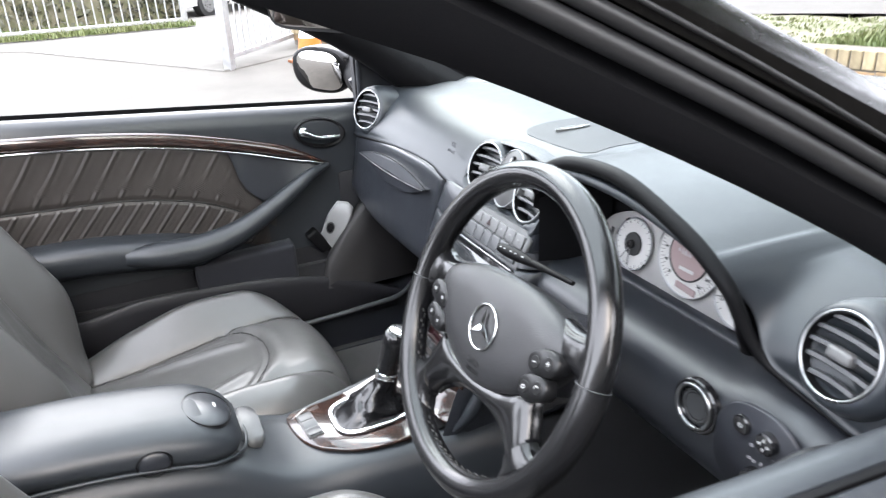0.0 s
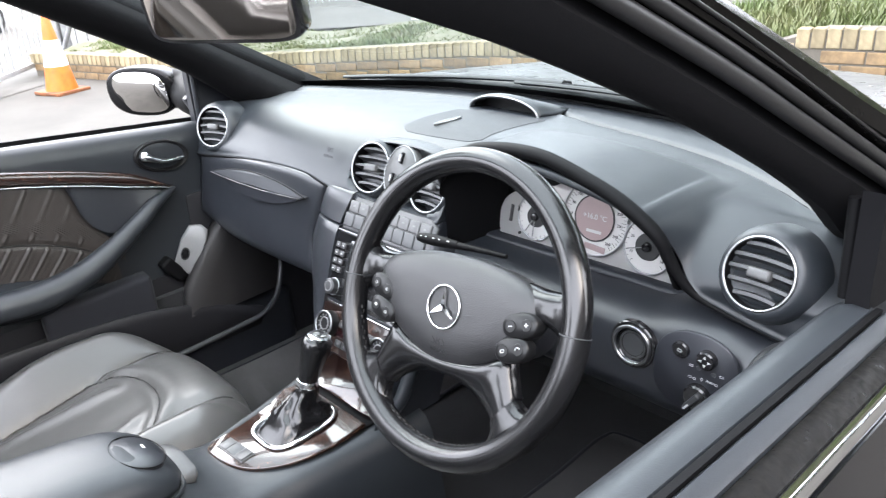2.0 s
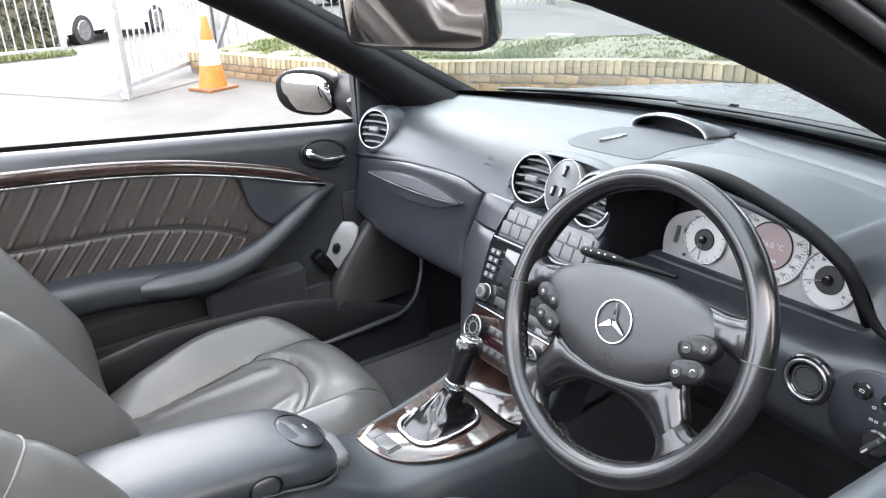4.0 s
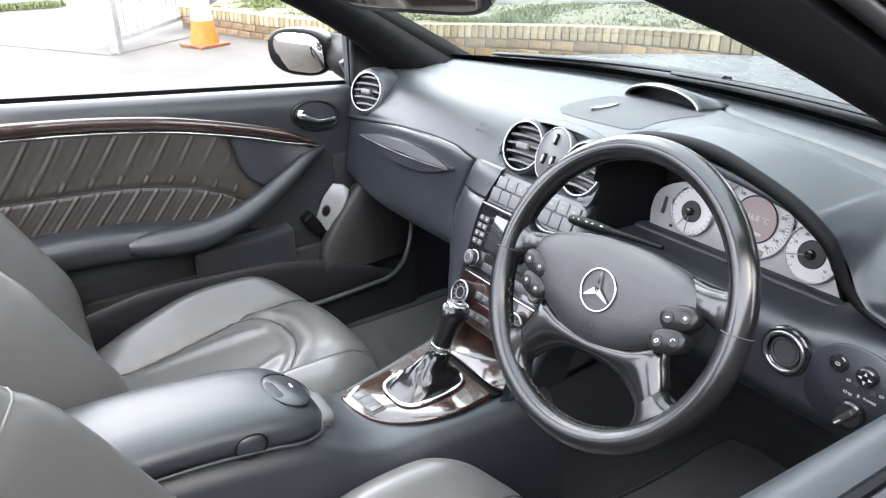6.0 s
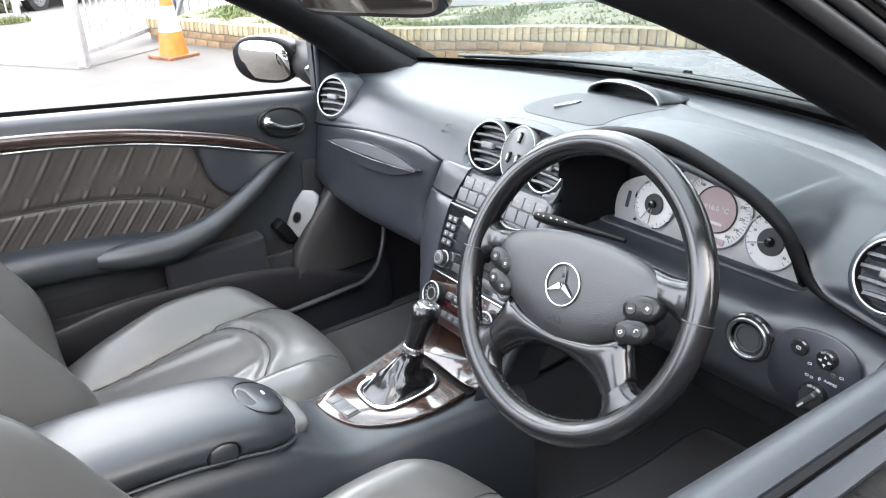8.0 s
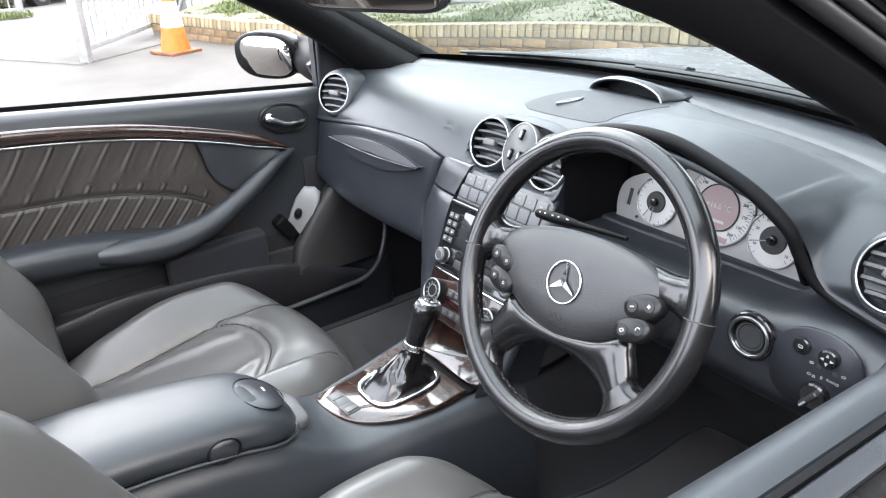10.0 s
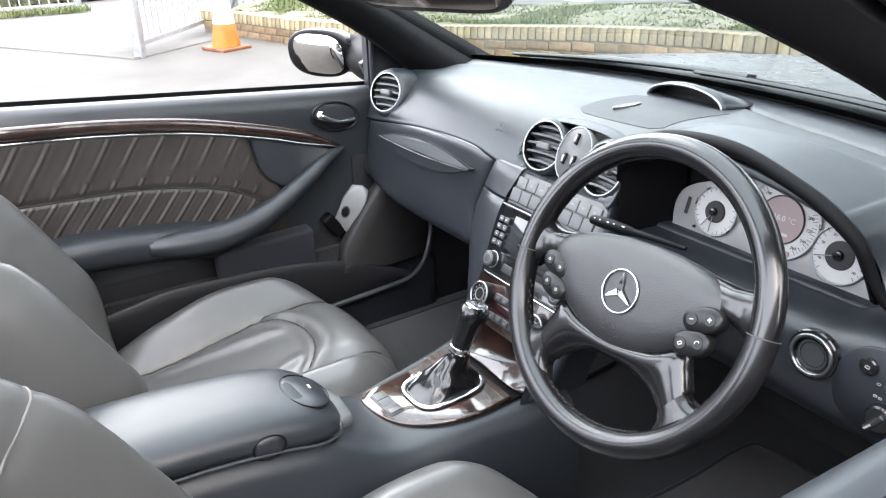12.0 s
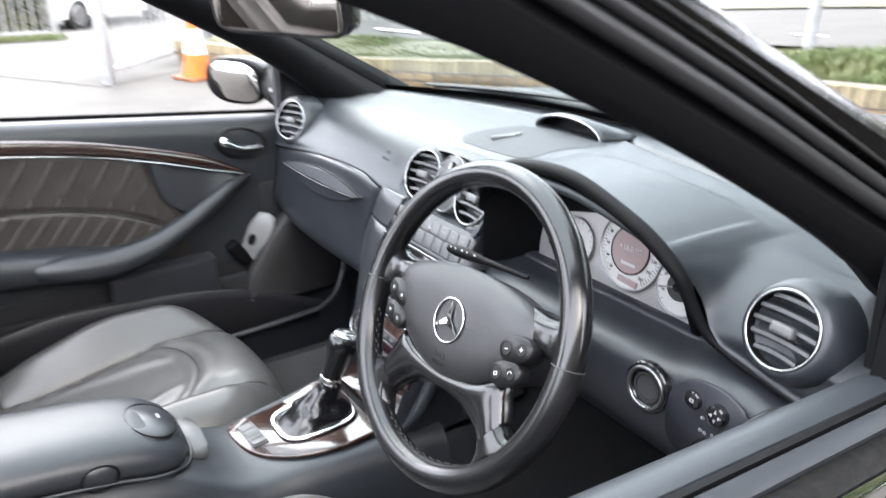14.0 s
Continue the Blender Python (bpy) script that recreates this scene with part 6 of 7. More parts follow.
for _s in (-1, 1):
    _rear = [(-0.080, -0.372, 0.511), (-0.087, -0.32, 0.513), (-0.093, -0.26, 0.516), (-0.101, -0.20, 0.520), (-0.107, -0.155, 0.529)] if _s < 0 else [(0.098, -0.150, 0.522)]
    tube("console_edge", spline(_rear + [(_s * 0.112, -0.128, 0.556), (_s * 0.118, -0.108, 0.595), (_s * 0.126, -0.088, 0.64)], 48), [lerp(0.004, 0.0115, min(1, k / 18)) for k in range(48)], M_DASH, console, "raised console edge", sides=16)


# ---- seats ----
def seat(name, cx, inner, label):
    """A leather sports seat: cushion and backrest with bolsters and pressed seams, and a head restraint. inner: the side of the console."""
    root = thing(name, label, "car seat", "front seats")

    def groove(d, w=0.006, depth=0.006):
        return -depth * math.exp(-(d / w) ** 2)

    HALF = 0.250
    SLOPE = [(-0.76, 0.440), (-0.6, 0.461), (-0.5, 0.479), (-0.40, 0.498), (-0.28, 0.508), (-0.20, 0.509)]

    def cushion_z(x, y, d):
        """x from the seat's middle, d behind the front edge."""
        x = abs(x)
        z = curve_at(SLOPE, y) + (0.036 + 0.018 * math.exp(-((y + 0.48) / 0.10) ** 2)) * smooth(-0.20, -0.36, y) * smooth(-0.74, -0.58, y) * smooth(0.116, 0.196, x) - 0.008 * math.exp(-((x - 0.118) / 0.016) ** 2)
        r = 0.10
        if d < r:
            z -= 0.10 * (1 - math.sqrt(max(0, 1 - ((r - d) / r) ** 2)))
        r, e = 0.070, HALF - x
        if e < r:
            z -= 0.06 * (1 - math.sqrt(max(0, 1 - ((r - e) / r) ** 2)))
        z += groove(x - 0.121, 0.004, 0.005) * smooth(0.04, 0.09, d)
        # horseshoe seam across the front of the seat panel, the panel pressed in behind it
        arc = -0.347 - 0.075 * (x / 0.132) ** 2.4
        if x < 0.133:
            ends = smooth(0.133, 0.116, x)
            z += groove(y - arc, 0.005, 0.008) * ends - 0.010 * smooth(arc, arc - 0.03, y) * smooth(0.133, 0.10, x) + 0.006 * ends * math.exp(-((y - arc - 0.022) / 0.02) ** 2)
            z += 0.006 * math.exp(-((x - 0.052 - 0.25 * (arc - y)) / 0.016) ** 2) * smooth(arc - 0.005, arc - 0.05, y) * ends
        z += 0.0012 * noise.noise((x * 14 + cx * 9, y * 9, 0.3)) + 0.0005 * noise.noise((x * 45 + cx, y * 26, 2.0))
        z += 0.0016 * math.sin(y * 150 + 30 * x) * math.exp(-((x - 0.11) / 0.018) ** 2) * smooth(-0.48, -0.53, y)
        return z
    rows = []
    n, m = 110, 84
    for j in range(m):
        v = (j / (m - 1)) ** 1.25
        row = []
        for i in range(n):
            u = lerp(-1, 1, i / (n - 1))
            u = math.copysign(1 - (1 - abs(u)) ** 1.25, u)
            x = u * HALF
            front = -0.203 - 0.100 * abs(u) ** 2.8
            y = lerp(front, -0.76, v)
            row.append(Vector((cx + x, y, cushion_z(x, y, front - y))))
        rows.append(row)
    top = rows
    verts = [p for r in top for p in r]
    faces = [(j * n + i, j * n + i + 1, (j + 1) * n + i + 1, (j + 1) * n + i) for j in range(m - 1) for i in range(n - 1)]
    edge = [i for i in range(n)] + [j * n + n - 1 for j in range(1, m)] + [(m - 1) * n + i for i in range(n - 2, -1, -1)] + [j * n for j in range(m - 2, 0, -1)]
    base = len(verts)
    for e in edge:
        v = verts[e]
        verts.append(Vector((lerp(cx, v.x, 0.97), lerp(-0.48, v.y, 0.96), 0.36)))
    k = len(edge)
    faces += [(edge[i], edge[(i + 1) % k], base + (i + 1) % k, base + i) for i in range(k)]
    faces.append(tuple(base + i for i in range(k)))
    def seam_at(x, y):
        u = abs(x) / HALF
        return Vector((cx + x, y, cushion_z(x, y, -0.203 - 0.100 * u ** 2.8 - y) + 0.0035))
    for sd in (-1, 1):
        tube("seam", [seam_at(sd * 0.121, lerp(-0.25, -0.72, q / 30)) for q in range(31)], 0.0011, M_SEAMDARK, root, "stitched seam", sides=6)
    tube("seam", [seam_at(x, -0.347 - 0.075 * (abs(x) / 0.132) ** 2.4) for x in (lerp(-0.121, 0.121, q / 32) for q in range(33))], 0.0011, M_SEAMDARK, root, "stitched seam", sides=6)
    part("cushion", verts, faces, M_LEATHER, root, sharp=60)
    block("seat_base", (0.42, 0.44, 0.10), pose(cx, -0.48, 0.33), M_BLACK, root, bevel=0.02)
    # backrest
    lean = radians(29)
    org = Vector((cx, -0.700, 0.49))
    upv, fwd = Vector((0, -math.sin(lean), math.cos(lean))), Vector((0, math.cos(lean), math.sin(lean)))

    def back_f(u, h):
        x = abs(u)
        f = 0.008 + 0.082 * smooth(0.42, 0.80, x) * smooth(0.62, 0.30, h) * smooth(-0.08, 0.14, h)
        e = 1 - x
        if e < 0.28:
            f -= 0.095 * (1 - math.sqrt(max(0, 1 - ((0.28 - e) / 0.28) ** 2)))
        f += 0.016 * smooth(0.08, 0.22, h) * (1 - x) + groove(x * 0.24 - 0.118, 0.005, 0.008) - 0.06 * smooth(0.56, 0.66, h) ** 2
        f += groove(h - 0.365 - 0.05 * (x - 0.6), 0.005, 0.004) * smooth(0.5, 0.56, x)
        return f + 0.003 * noise.noise((u * 4 + cx, h * 7, 5)) + 0.0012 * noise.noise((u * 15 + cx, h * 25, 9))
    n, m = 80, 64
    front, back = [], []
    for j in range(m):
        h = lerp(-0.04, 0.66, j / (m - 1))
        w = curve_at([(-0.04, 0.215), (0.1, 0.245), (0.35, 0.245), (0.5, 0.215), (0.60, 0.175), (0.66, 0.13)], h)
        rowf, rowb = [], []
        for i in range(n):
            u = lerp(-1, 1, i / (n - 1))
            p = org + Vector((u * w, 0, 0)) + upv * h
            rowf.append(p + fwd * back_f(u, h))
            rowb.append(p - fwd * (0.075 + 0.03 * (1 - u * u)))
        front.append(rowf + rowb[::-1])
    for sd in (-1, 1):
        line = []
        for q in range(14):
            x = lerp(0.52, 0.97, q / 13)
            h = 0.365 + 0.05 * (x - 0.6)
            line.append(org + Vector((sd * x * 0.244, 0, 0)) + upv * h + fwd * (back_f(sd * x, h) + 0.002))
        tube("seam", line, 0.0016, M_SEAM, root, "pale seam", sides=6)
    loft("backrest", front, M_LEATHER, root, sharp=60)
    for x in (-0.07, 0.07):
        tube("headrest_rod", [org + Vector((x, 0, 0)) + upv * 0.63 - fwd * 0.03, org + Vector((x, 0, 0)) + upv * 0.75 - fwd * 0.03], 0.007, M_CHROME, root, sides=10)
    hm = Matrix.Translation(org + upv * 0.78 - fwd * 0.02) @ pose(0, 0, 0, 29, 0, 0)
    block("head_restraint", (0.27, 0.11, 0.17), hm, M_LEATHER, root, bevel=0.05, segments=6)
    return root


seat("passenger_seat", -0.345, 1, "grey leather passenger seat with raised side bolsters")
seat("driver_seat", 0.370, -1, "grey leather driver seat with raised side bolsters")

# ---- doors ----
def belt_z(y):
    return 0.877 - 0.080 * y


TRIM_KEYS = [(-1.15, 0.918), (-0.65, 0.889), (-0.45, 0.865), (-0.30, 0.831), (-0.20, 0.801), (-0.14, 0.778), (-0.095, 0.757)]
SEAM_KEYS = [(-1.15, 0.775), (-0.684, 0.753), (-0.535, 0.745), (-0.405, 0.719), (-0.326, 0.686), (-0.257, 0.640), (-0.20, 0.60)]
LEDGE_KEYS = [(-1.15, 0.690), (-0.683, 0.686), (-0.573, 0.678), (-0.421, 0.651), (-0.353, 0.625), (-0.25, 0.59)]


def door(name, s, label):
    root = thing(name, label, "car door", "front doors")
    ys = [lerp(0.004, -1.15, k / 44) for k in range(45)]

    def sweep(nm, shape, ma, lab="", sharp=40):
        return loft(nm, [[Vector((s * x, y, z)) for x, z in shape(y)] for y in ys], ma, root, lab, sharp=sharp)

    rise = 0.008 if s < 0 else 0.001

    def upper(y):
        b = belt_z(y)
        return [(0.716, b - 0.03), (0.7158, b - 0.004), (0.7135, b - 0.0002), (0.698, b + 0.0015), (0.684, b - 0.003), (0.671, b - 0.016), (0.665, b - 0.036), (0.667, b - 0.065), (0.671, b - 0.13), (0.672, 0.66), (0.665, 0.5605), (0.716, 0.5605)]
    sweep("door_card", upper, M_DASH, "dark grey padded door card", 45)
    # The darker colour low on the card stands in for shade.
    sweep("door_lower", lambda y: [(0.716, 0.560), (0.665, 0.560), (0.662, 0.53), (0.66, 0.50), (0.672, 0.48), (0.716, 0.48)], M_POCKET, "lower door card coloured dark for its shade", 45)
    sweep("glass_seal", lambda y: [(0.7165, belt_z(y) - 0.02), (0.7165, belt_z(y) + rise), (0.7225, belt_z(y) + rise), (0.7225, belt_z(y) - 0.02)], M_BLACK, "black window slot")
    sweep("belt_ledge", lambda y: [(0.723, belt_z(y) - 0.03), (0.723, belt_z(y) - 0.003), (0.726, belt_z(y)), (0.736, belt_z(y) - 0.002), (0.740, belt_z(y) - 0.006), (0.740, belt_z(y) - 0.03)], M_DASH if s > 0 else M_GLOSSBLACK, "smooth dark belt ledge")
    sweep("window_rubber", lambda y: [(0.7405, belt_z(y) - 0.03), (0.7405, belt_z(y) - 0.010), (0.744, belt_z(y) - 0.009), (0.752, belt_z(y) - 0.0105), (0.7615, belt_z(y) - 0.018), (0.7615, belt_z(y) - 0.03)], M_DIRTYRUBBER, "black rubber window wiper strip")
    sweep("chrome_strip", lambda y: [(0.762, belt_z(y) - 0.034), (0.762, belt_z(y) - 0.019), (0.7640, belt_z(y) - 0.018), (0.7660, belt_z(y) - 0.0205), (0.7672, belt_z(y) - 0.0225), (0.7690, belt_z(y) - 0.0220), (0.7715, belt_z(y) - 0.0260), (0.7715, belt_z(y) - 0.034)], M_CHROME, "thin chrome belt strip")
    sweep("door_skin", lambda y: [(0.735, belt_z(y) - 0.06), (0.752, belt_z(y) - 0.036), (0.774, belt_z(y) - 0.036), (0.802, belt_z(y) - 0.09), (0.838, 0.74), (0.848, 0.62), (0.84, 0.45), (0.80, 0.33), (0.735, 0.33)], M_PAINT, "glossy black door skin", 30)
    # wood strip with a chrome line under it
    yt = [lerp(-0.094, -1.12, k / 60) for k in range(61)]
    rings = []
    for y in yt:
        h = 0.0125 * smooth(-0.09, -0.20, y) + 0.0015
        z = curve_at(TRIM_KEYS, y)
        rings.append([Vector((s * (0.668 - d), y, z + a)) for d, a in ((0.0, -h), (0.008, -h), (0.0125, -h * 0.55), (0.014, 0), (0.0125, h * 0.55), (0.007, h), (0.0, h))])
    loft("wood_strip", rings, M_WOOD, root, "glossy dark wood strip", sharp=60)
    tube("chrome_line", [Vector((s * 0.657, y, curve_at(TRIM_KEYS, y) - 0.0125 * smooth(-0.09, -0.20, y) - 0.004)) for y in yt], 0.0022, M_CHROME, root, "thin chrome line", sides=8)

    # pleated leather
    def pleats(nm, zt, zb, front, pitch, lean):
        rows = []
        n, m = 420, 34
        for j in range(m):
            v = j / (m - 1)
            row = []
            for i in range(n):
                y = lerp(front(v), -1.12, i / (n - 1))
                z = lerp(zt(y), zb(y), v)
                q = (y - lean * (z - 0.77)) / pitch + 0.72 + 0.05 * noise.noise((y * 6, z * 14, 1))
                d = abs(q - round(q)) * pitch
                edge = smooth(0, 0.10, v) * smooth(1, 0.9, v) * smooth(0, 0.03, i / (n - 1))
                amp = (0.95 + 0.25 * noise.noise((round(q) * 3.7, z * 9, 2))) * (0.8 if pitch > 0.045 else 0.6)
                bump = amp * 0.0032 * math.exp(-(d / 0.0030) ** 2) - 0.0016 * math.exp(-((d - 0.0065) / 0.003) ** 2) + 0.0006 * math.cos(2 * math.pi * q) + 0.0010 * noise.noise((y * 30, z * 30, 7))
                row.append(Vector((s * (0.6665 - edge * (0.004 + bump)), y, z)))
            rows.append(row)
        loft(nm, rows, M_DOORLEATHER, root, "ruched taupe leather", closed=False, sharp=180)

    def front_up(v):
        return curve_at([(0, -0.319), (0.23, -0.307), (0.38, -0.300), (0.57, -0.283), (0.70, -0.257), (0.80, -0.232), (1.0, -0.232)], v)
    pleats("leather_upper", lambda y: curve_at(TRIM_KEYS, y) - 0.014, lambda y: curve_at(SEAM_KEYS, y) + 0.001, front_up, 0.0552, 0.70)
    pleats("leather_lower", lambda y: curve_at(SEAM_KEYS, y) - 0.001, lambda y: curve_at(LEDGE_KEYS, y) - 0.012, lambda v: -0.25, 0.041, 0.85)
    tube("leather_seam", [Vector((s * 0.6655, y, curve_at(SEAM_KEYS, y))) for y in (lerp(-0.262, -1.10, k / 60) for k in range(61))], 0.0016, M_SEAMDARK, root, "dark line for the valley's shade between the leather panels", sides=6)
    # armrest ledge and the pull that sweeps up to the front
    rings = []
    for k in range(30):
        y = lerp(-0.335, -1.13, k / 29)
        z = curve_at(LEDGE_KEYS, y)
        w = lerp(0.0, 1, smooth(-0.33, -0.44, y))
        o = lerp(0.652, 0.598, w)
        rings.append([Vector((s * x, y, zz)) for x, zz in ((0.672, z - 0.002), (lerp(0.672, o, 0.5), z - 0.003), (o + 0.012, z - 0.008), (o, z - 0.020), (o + 0.002, z - 0.055), (o + 0.02, z - 0.072), (0.672, z - 0.078))])
    loft("armrest_ledge", rings, M_DASH, root, "padded ledge", sharp=60)
    pull = [(0.612, -0.56, 0.640), (0.603, -0.50, 0.636), (0.600, -0.42, 0.634), (0.604, -0.34, 0.648), (0.614, -0.27, 0.676), (0.628, -0.20, 0.712), (0.642, -0.145, 0.742), (0.655, -0.098, 0.756)]
    rad = [0.020, 0.031, 0.0325, 0.029, 0.024, 0.019, 0.014, 0.006]
    pts = spline([(s * x, y, z) for x, y, z in pull], 40)
    rr = [curve_at(list(enumerate(rad)), k * 7 / 39) for k in range(40)]
    tube("door_pull", pts, rr, M_DASH, root, "curved door pull", sides=18, flat=0.9)
    # fill above the pull
    ff = [[Vector((s * 0.668, y, curve_at(TRIM_KEYS, y) - 0.01)), Vector((s * 0.662, y, lerp(curve_at(TRIM_KEYS, y) - 0.01, zz, 0.5))), Vector((s * 0.655, y, zz))]
          for y, zz in ((-0.10, 0.744), (-0.145, 0.735), (-0.20, 0.708), (-0.228, 0.690), (-0.241, 0.692), (-0.257, 0.700), (-0.270, 0.709), (-0.283, 0.722), (-0.293, 0.738), (-0.301, 0.754), (-0.307, 0.781), (-0.313, 0.803), (-0.317, 0.818))]
    loft("pull_fillet", ff, M_TRIM, root, closed=False, sharp=180)
    # lever in an oval cup
    hm = frame_at((s * 0.6665, -0.107, 0.829), (-s, 0, 0), (0, 0.18, 1) if s < 0 else (0, 0.18, 1))
    cup = lathe("handle_cup", [(0.061, -0.004), (0.061, 0.004), (0.057, 0.0065), (0.052, 0.004), (0.047, -0.004), (0.001, -0.006)], hm, M_KEYPOD, root, "oval black handle cup", sides=44, squash=0.57)
    k = 1 if s < 0 else -1
    lp = spline([hm @ Vector((-0.046 * k, 0.004, 0.004)), hm @ Vector((-0.030 * k, -0.002, 0.011)), hm @ Vector((0.0, -0.009, 0.013)), hm @ Vector((0.044 * k, -0.004, 0.011))], 24)
    if s < 0:
        tube("lever", lp, [curve_at([(0, 0.012), (4, 0.0165), (9, 0.0115), (16, 0.0085), (23, 0.0065)], i) for i in range(24)], M_CHROME, cup, "chrome lever", sides=12, flat=0.75)
    # map pocket low on the door
    pk = [(-1.13, 0.49), (-0.66, 0.517), (-0.55, 0.535), (-0.413, 0.531), (-0.273, 0.521), (-0.137, 0.494), (-0.084, 0.472), (-0.025, 0.449), (0.033, 0.422), (0.10, 0.39)]
    rings = []
    for q in range(26):
        y = lerp(0.040, -1.13, q / 25)
        z = curve_at(pk, y)
        rings.append([Vector((s * x, y, zz)) for x, zz in ((0.640, 0.36), (0.615, 0.40), (0.604, z - 0.02), (0.605, z - 0.003), (0.609, z + 0.002), (0.614, z + 0.001), (0.618, z - 0.02), (0.630, 0.42), (0.655, 0.38))])
    loft("map_pocket", rings, M_POCKET, root, "dark map pocket", sharp=60)
    block("pocket_back", (0.03, 1.12, 0.16), pose(s * 0.662, -0.57, 0.44), M_CARPET, root, bevel=0.01)
    return root


pdoor = door("passenger_door", -1, "closed passenger door with pleated taupe leather and wood strip")
ddoor = door("driver_door", 1, "closed driver door of a black car, window down")

# cloth pouch in the passenger door pocket
pouch = thing("cloth_pouch", "dark navy cloth pouch standing in the door pocket", "pouch")
block("pouch_body", (0.036, 0.225, 0.13), pose(-0.632, -0.318, 0.530, 2, 6, 0), M_FABRIC, pouch, bevel=0.012, segments=4)
tube("piping", [Vector((-0.6115, lerp(-0.424, -0.212, q / 8), 0.578 + 0.004 * math.sin(q / 8 * math.pi))) for q in range(9)], 0.0022, M_FABRIC, pouch, sides=8)
block("pouch_flap", (0.040, 0.217, 0.012), pose(-0.629, -0.318, 0.587, 2, 6, 0), M_FABRIC, pouch, bevel=0.005, segments=3)

# front end of the passenger footwell: moulded panel, the aperture seal and a pale plate with a screw hole
kick = thing("kick_panel", "dark moulded panel at the front of the passenger footwell", "trim panel")
_edge = spline([(0, -0.022, 0.672), (0, -0.062, 0.632), (0, -0.110, 0.570), (0, -0.138, 0.525), (0, -0.150, 0.47)], 18)
_rows = []
for _p in _edge:
    _rows.append([Vector((x, _p.y + dy, _p.z + dz)) for x, dy, dz in ((-0.655, 0.012, -0.002), (-0.628, 0.002, 0.0), (-0.612, 0.0, 0.0), (-0.604, 0.008, -0.003), (-0.606, 0.05, -0.01), (-0.616, 0.14, -0.02), (-0.640, 0.24, -0.03), (-0.66, 0.27, -0.03))])
loft("panel", _rows, M_KICK, kick, sharp=60)
tube("aperture_seal", spline([(-0.600, -0.60, 0.390), (-0.600, -0.30, 0.393), (-0.600, -0.166, 0.394), (-0.600, -0.031, 0.401), (-0.602, 0.030, 0.406), (-0.612, 0.076, 0.430), (-0.627, 0.105, 0.470), (-0.638, 0.120, 0.52), (-0.645, 0.118, 0.62)], 70), 0.0062, M_BLADE, kick, "grey rubber aperture seal", sides=10)
_hm = frame_at((-0.630, -0.098, 0.612), (0.80, -0.56, 0.12), (0, 0.40, 0.92))
_pp = plate("pale_plate", [(-0.034, -0.042), (0.006, -0.062), (0.018, -0.03), (0.026, 0.030), (0.022, 0.052), (0.006, 0.060), (-0.018, 0.054), (-0.030, 0.02)], 0.010, _hm, M_PALEPLASTIC, kick, "pale grey plate with a dark hole", 0.004)
plate("screw_hole", oval(0.0085, 0.013, 24, 2.2), 0.003, _hm @ pose(-0.014, -0.012, 0.0012), M_BLACK, _pp, round_edge=0.0005)
ring("hole_rim", 0.0088, 0.0012, _hm @ pose(-0.014, -0.012, 0.0012), M_KEY, _pp, squash=1.5)
block("hinge_cover", (0.03, 0.030, 0.062), pose(-0.655, -0.142, 0.575, 35, 0, 0), M_BLACK, kick, bevel=0.008, segments=3)
block("hinge_arm", (0.02, 0.045, 0.020), pose(-0.652, -0.122, 0.556, -20, 0, 0), M_BLACK, kick, bevel=0.005, segments=2)

# floor mats
def floor_mat(pts, label):
    """A carpet mat with a bound edge, lying on the floor."""
    ob = thing("floor_mat", label, "floor mat", "floor mats")
    line = [(p.x, p.y) for p in spline([(x, y, 0) for x, y in pts], 60, closed=True)]
    plate("carpet", line, 0.009, pose(0, 0, 0.2905), M_MAT, ob, "", 0.003)
    tube("binding", [Vector((x, y, 0.288)) for x, y in line], 0.005, M_FABRIC, ob, "dark bound edge", sides=8, loop=True)


floor_mat([(0.165, -0.10), (0.195, 0.02), (0.203, 0.15), (0.202, 0.30), (0.24, 0.335), (0.42, 0.338), (0.58, 0.335), (0.612, 0.30), (0.612, 0.0), (0.61, -0.20), (0.57, -0.235), (0.36, -0.24), (0.19, -0.23), (0.160, -0.19)], "grey-brown carpet mat on the driver's floor")
floor_mat([(-0.150, -0.10), (-0.150, 0.08), (-0.153, 0.28), (-0.19, 0.332), (-0.37, 0.338), (-0.55, 0.335), (-0.612, 0.30), (-0.612, 0.0), (-0.61, -0.20), (-0.57, -0.235), (-0.36, -0.24), (-0.18, -0.235), (-0.150, -0.20)], "grey-brown carpet mat on the passenger floor")

# ---- mirrors ----
mirror = thing("rear_view_mirror", "black framed rear-view mirror on the windscreen", "mirror")
_mm = frame_at((0.005, -0.262, 1.168), (0.419, -0.892, -0.169))
loft("casing", [[_mm @ Vector((x * k, y * k, z)) for x, y in oval(0.117, 0.0425, 56, 6.0)] for k, z in ((0.62, -0.050), (0.86, -0.044), (0.97, -0.026), (1.0, -0.006), (1.0, 0.0), (0.985, 0.004), (0.955, 0.004))], M_GLOSSBLACK, mirror, sharp=50)
plate("mirror_glass", oval(0.1095, 0.0375, 56, 6.5), 0.002, _mm @ pose(0, 0, 0.0055), M_DIMMIRROR, mirror, "mirror glass", 0.001)
tube("stem", [_mm @ Vector((0, 0.0, -0.04)), Vector((0.0, -0.20, 1.19)), Vector((0.0, -0.24, 1.235))], 0.012, M_GLOSSBLACK, mirror, sides=12)

dm = thing("door_mirror", "black door mirror on the passenger side with a chrome rim", "mirror")
_mm = frame_at((-0.955, -0.012, 0.917), (0.52, -0.85, -0.10))
_out = oval(0.097, 0.0605, 44, 2.5, 0.0105, 0.004)
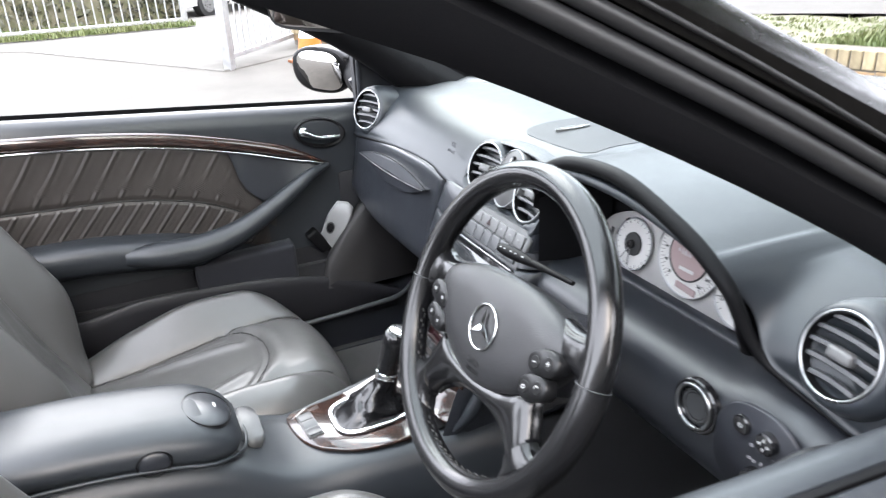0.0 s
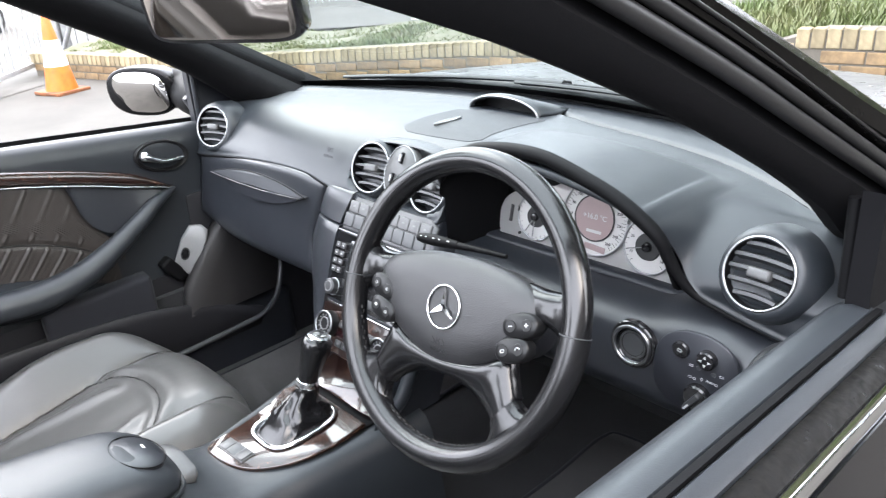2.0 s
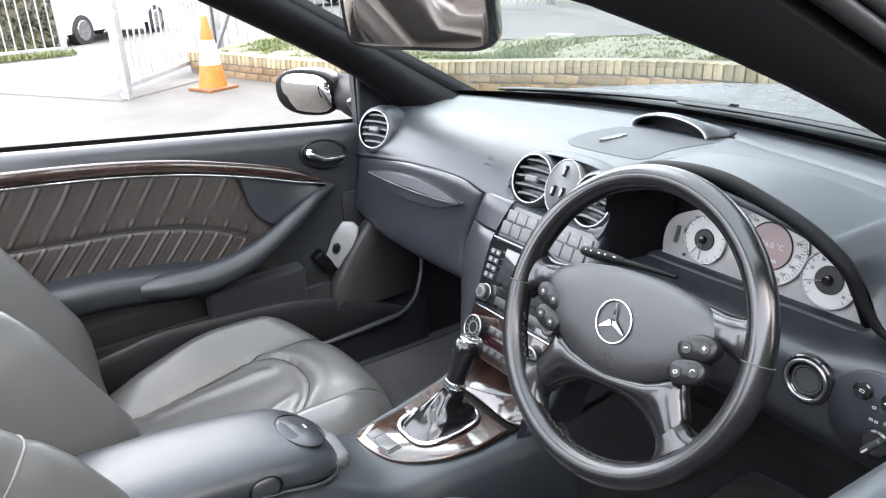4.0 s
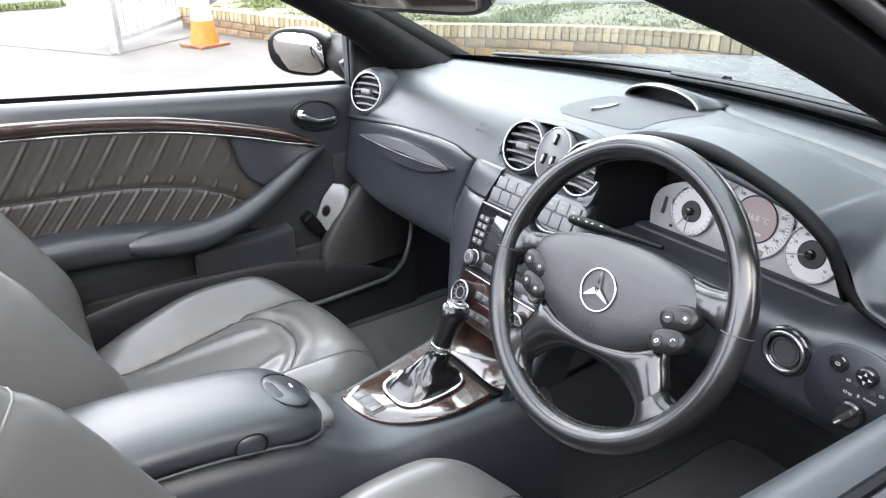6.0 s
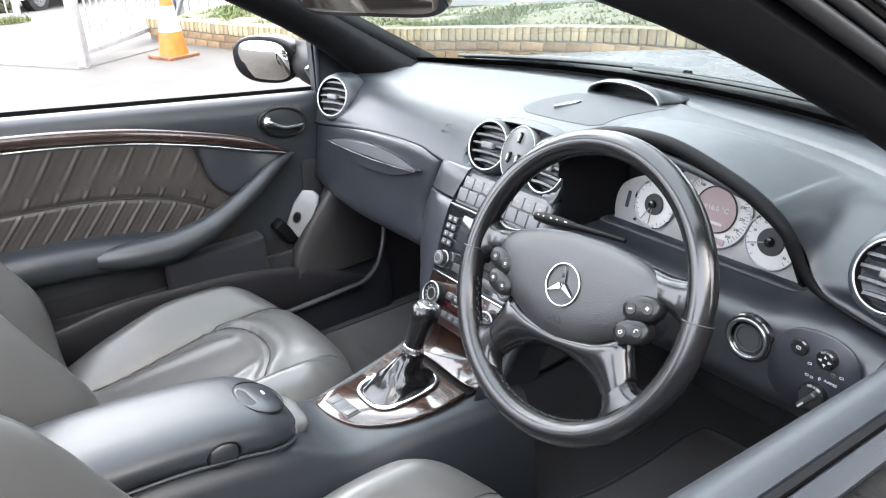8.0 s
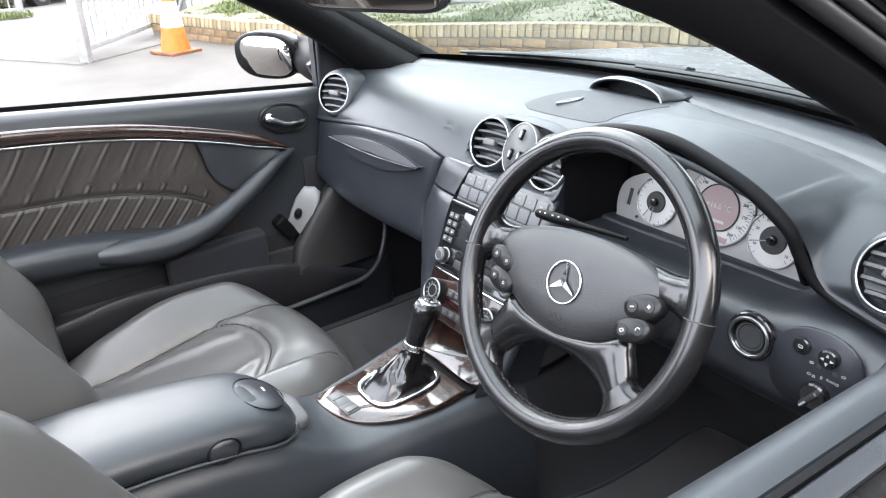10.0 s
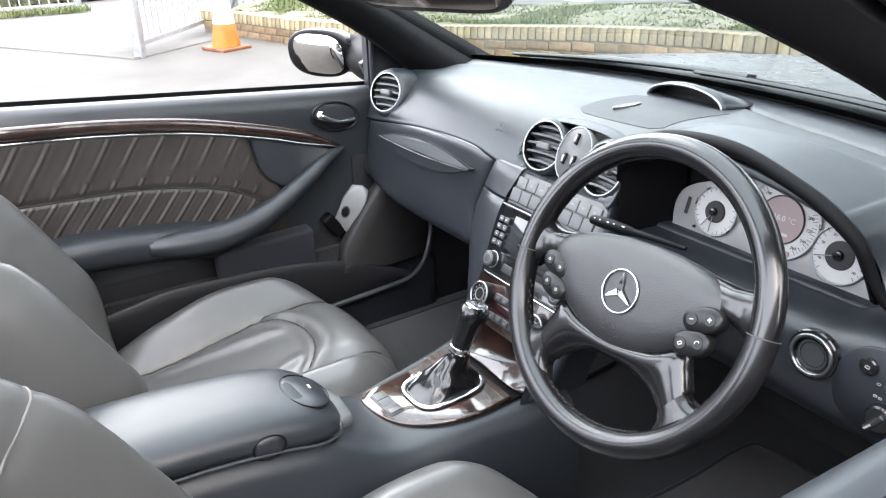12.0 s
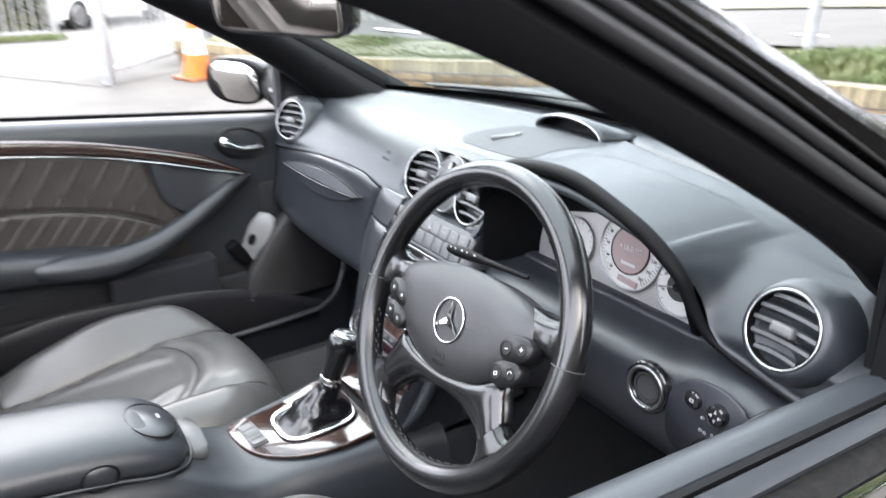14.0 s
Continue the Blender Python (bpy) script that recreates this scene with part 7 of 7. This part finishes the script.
loft("casing", [[_mm @ Vector((x * k + 0.012 * (1 - k), y * k, z)) for x, y in _out] for k, z in ((0.45, -0.085), (0.78, -0.068), (0.95, -0.035), (1.0, -0.004), (1.0, 0.005), (0.97, 0.0075), (0.85, 0.0078))], M_MIRRORCASE, dm, sharp=50)
plate("bezel", oval(0.092, 0.0575, 44, 2.5, 0.0105, 0.004), 0.006, _mm @ pose(0, 0, 0.008), M_BLACK, dm, "matt black mirror bezel")
plate("mirror_glass", oval(0.080, 0.0510, 44, 3.0), 0.004, _mm @ pose(0.0130, 0.0045, 0.0150, 4, -5, 0), M_MIRROR, dm, "mirror glass", 0.001)
tube("mirror_arm", spline([_mm @ Vector((0.06, 0.0, -0.035)), _mm @ Vector((0.105, -0.006, -0.036)), Vector((-0.800, 0.060, 0.905)), Vector((-0.735, 0.075, 0.900))], 16), [lerp(0.052, 0.040, k / 15) for k in range(16)], M_BLACK, dm, "black mirror foot", sides=18, flat=0.95)
block("sail_panel", (0.02, 0.16, 0.10), pose(-0.725, 0.085, 0.915, 25, 0, 0), M_LOWER, dm, bevel=0.006)

# ---- bricks of the planter wall, last ----
def brick_mesh(name, l, d, h, ma):
    bm = bmesh.new()
    bmesh.ops.create_cube(bm, size=1)
    bmesh.ops.scale(bm, vec=(l, d, h), verts=bm.verts)
    bmesh.ops.bevel(bm, geom=bm.edges, offset=0.004, segments=1, affect="EDGES")
    me = bpy.data.meshes.new(name)
    bm.to_mesh(me)
    bm.free()
    me.materials.append(ma)
    return me


def lay_bricks():
    root = bpy.data.objects["planter_wall"]
    rnd = random.Random(11)
    long, soldier = brick_mesh("brick", 0.215, 0.10, 0.065, M_BRICK), brick_mesh("soldier_brick", 0.067, 0.10, 0.105, M_COPING)
    for course in range(5):
        s = 0.11 if course % 2 else 0.0
        while s < _len[-1] - 0.3:
            p, deg = wall_at(s + 0.1075)
            if p.x < 0.8:
                a = radians(deg + 90)
                ob = new("brick", long)
                ob.parent = root
                z = ground_z(p.x, p.y) + wall_step(p.x) + 0.145 - (course + 0.5) * 0.075
                ob.matrix_basis = pose(p.x + 0.05 * math.cos(a) + rnd.uniform(-0.002, 0.002), p.y + 0.05 * math.sin(a), z, 0, 0, deg + rnd.uniform(-0.6, 0.6))
            s += 0.225
            if course > 1 and p.x < -2.4:
                continue
    s = 0.0
    while s < _len[-1] - 0.3:
        p, deg = wall_at(s)
        if p.x < 0.8:
            a = radians(deg + 90)
            ob = new("soldier_brick", soldier)
            ob.parent = root
            ob.matrix_basis = pose(p.x + 0.048 * math.cos(a), p.y + 0.048 * math.sin(a), ground_z(p.x, p.y) + wall_step(p.x) + 0.203 + rnd.uniform(-0.003, 0.003), rnd.uniform(-1, 1), rnd.uniform(-1, 1), deg + rnd.uniform(-1, 1))
        s += 0.077


lay_bricks()
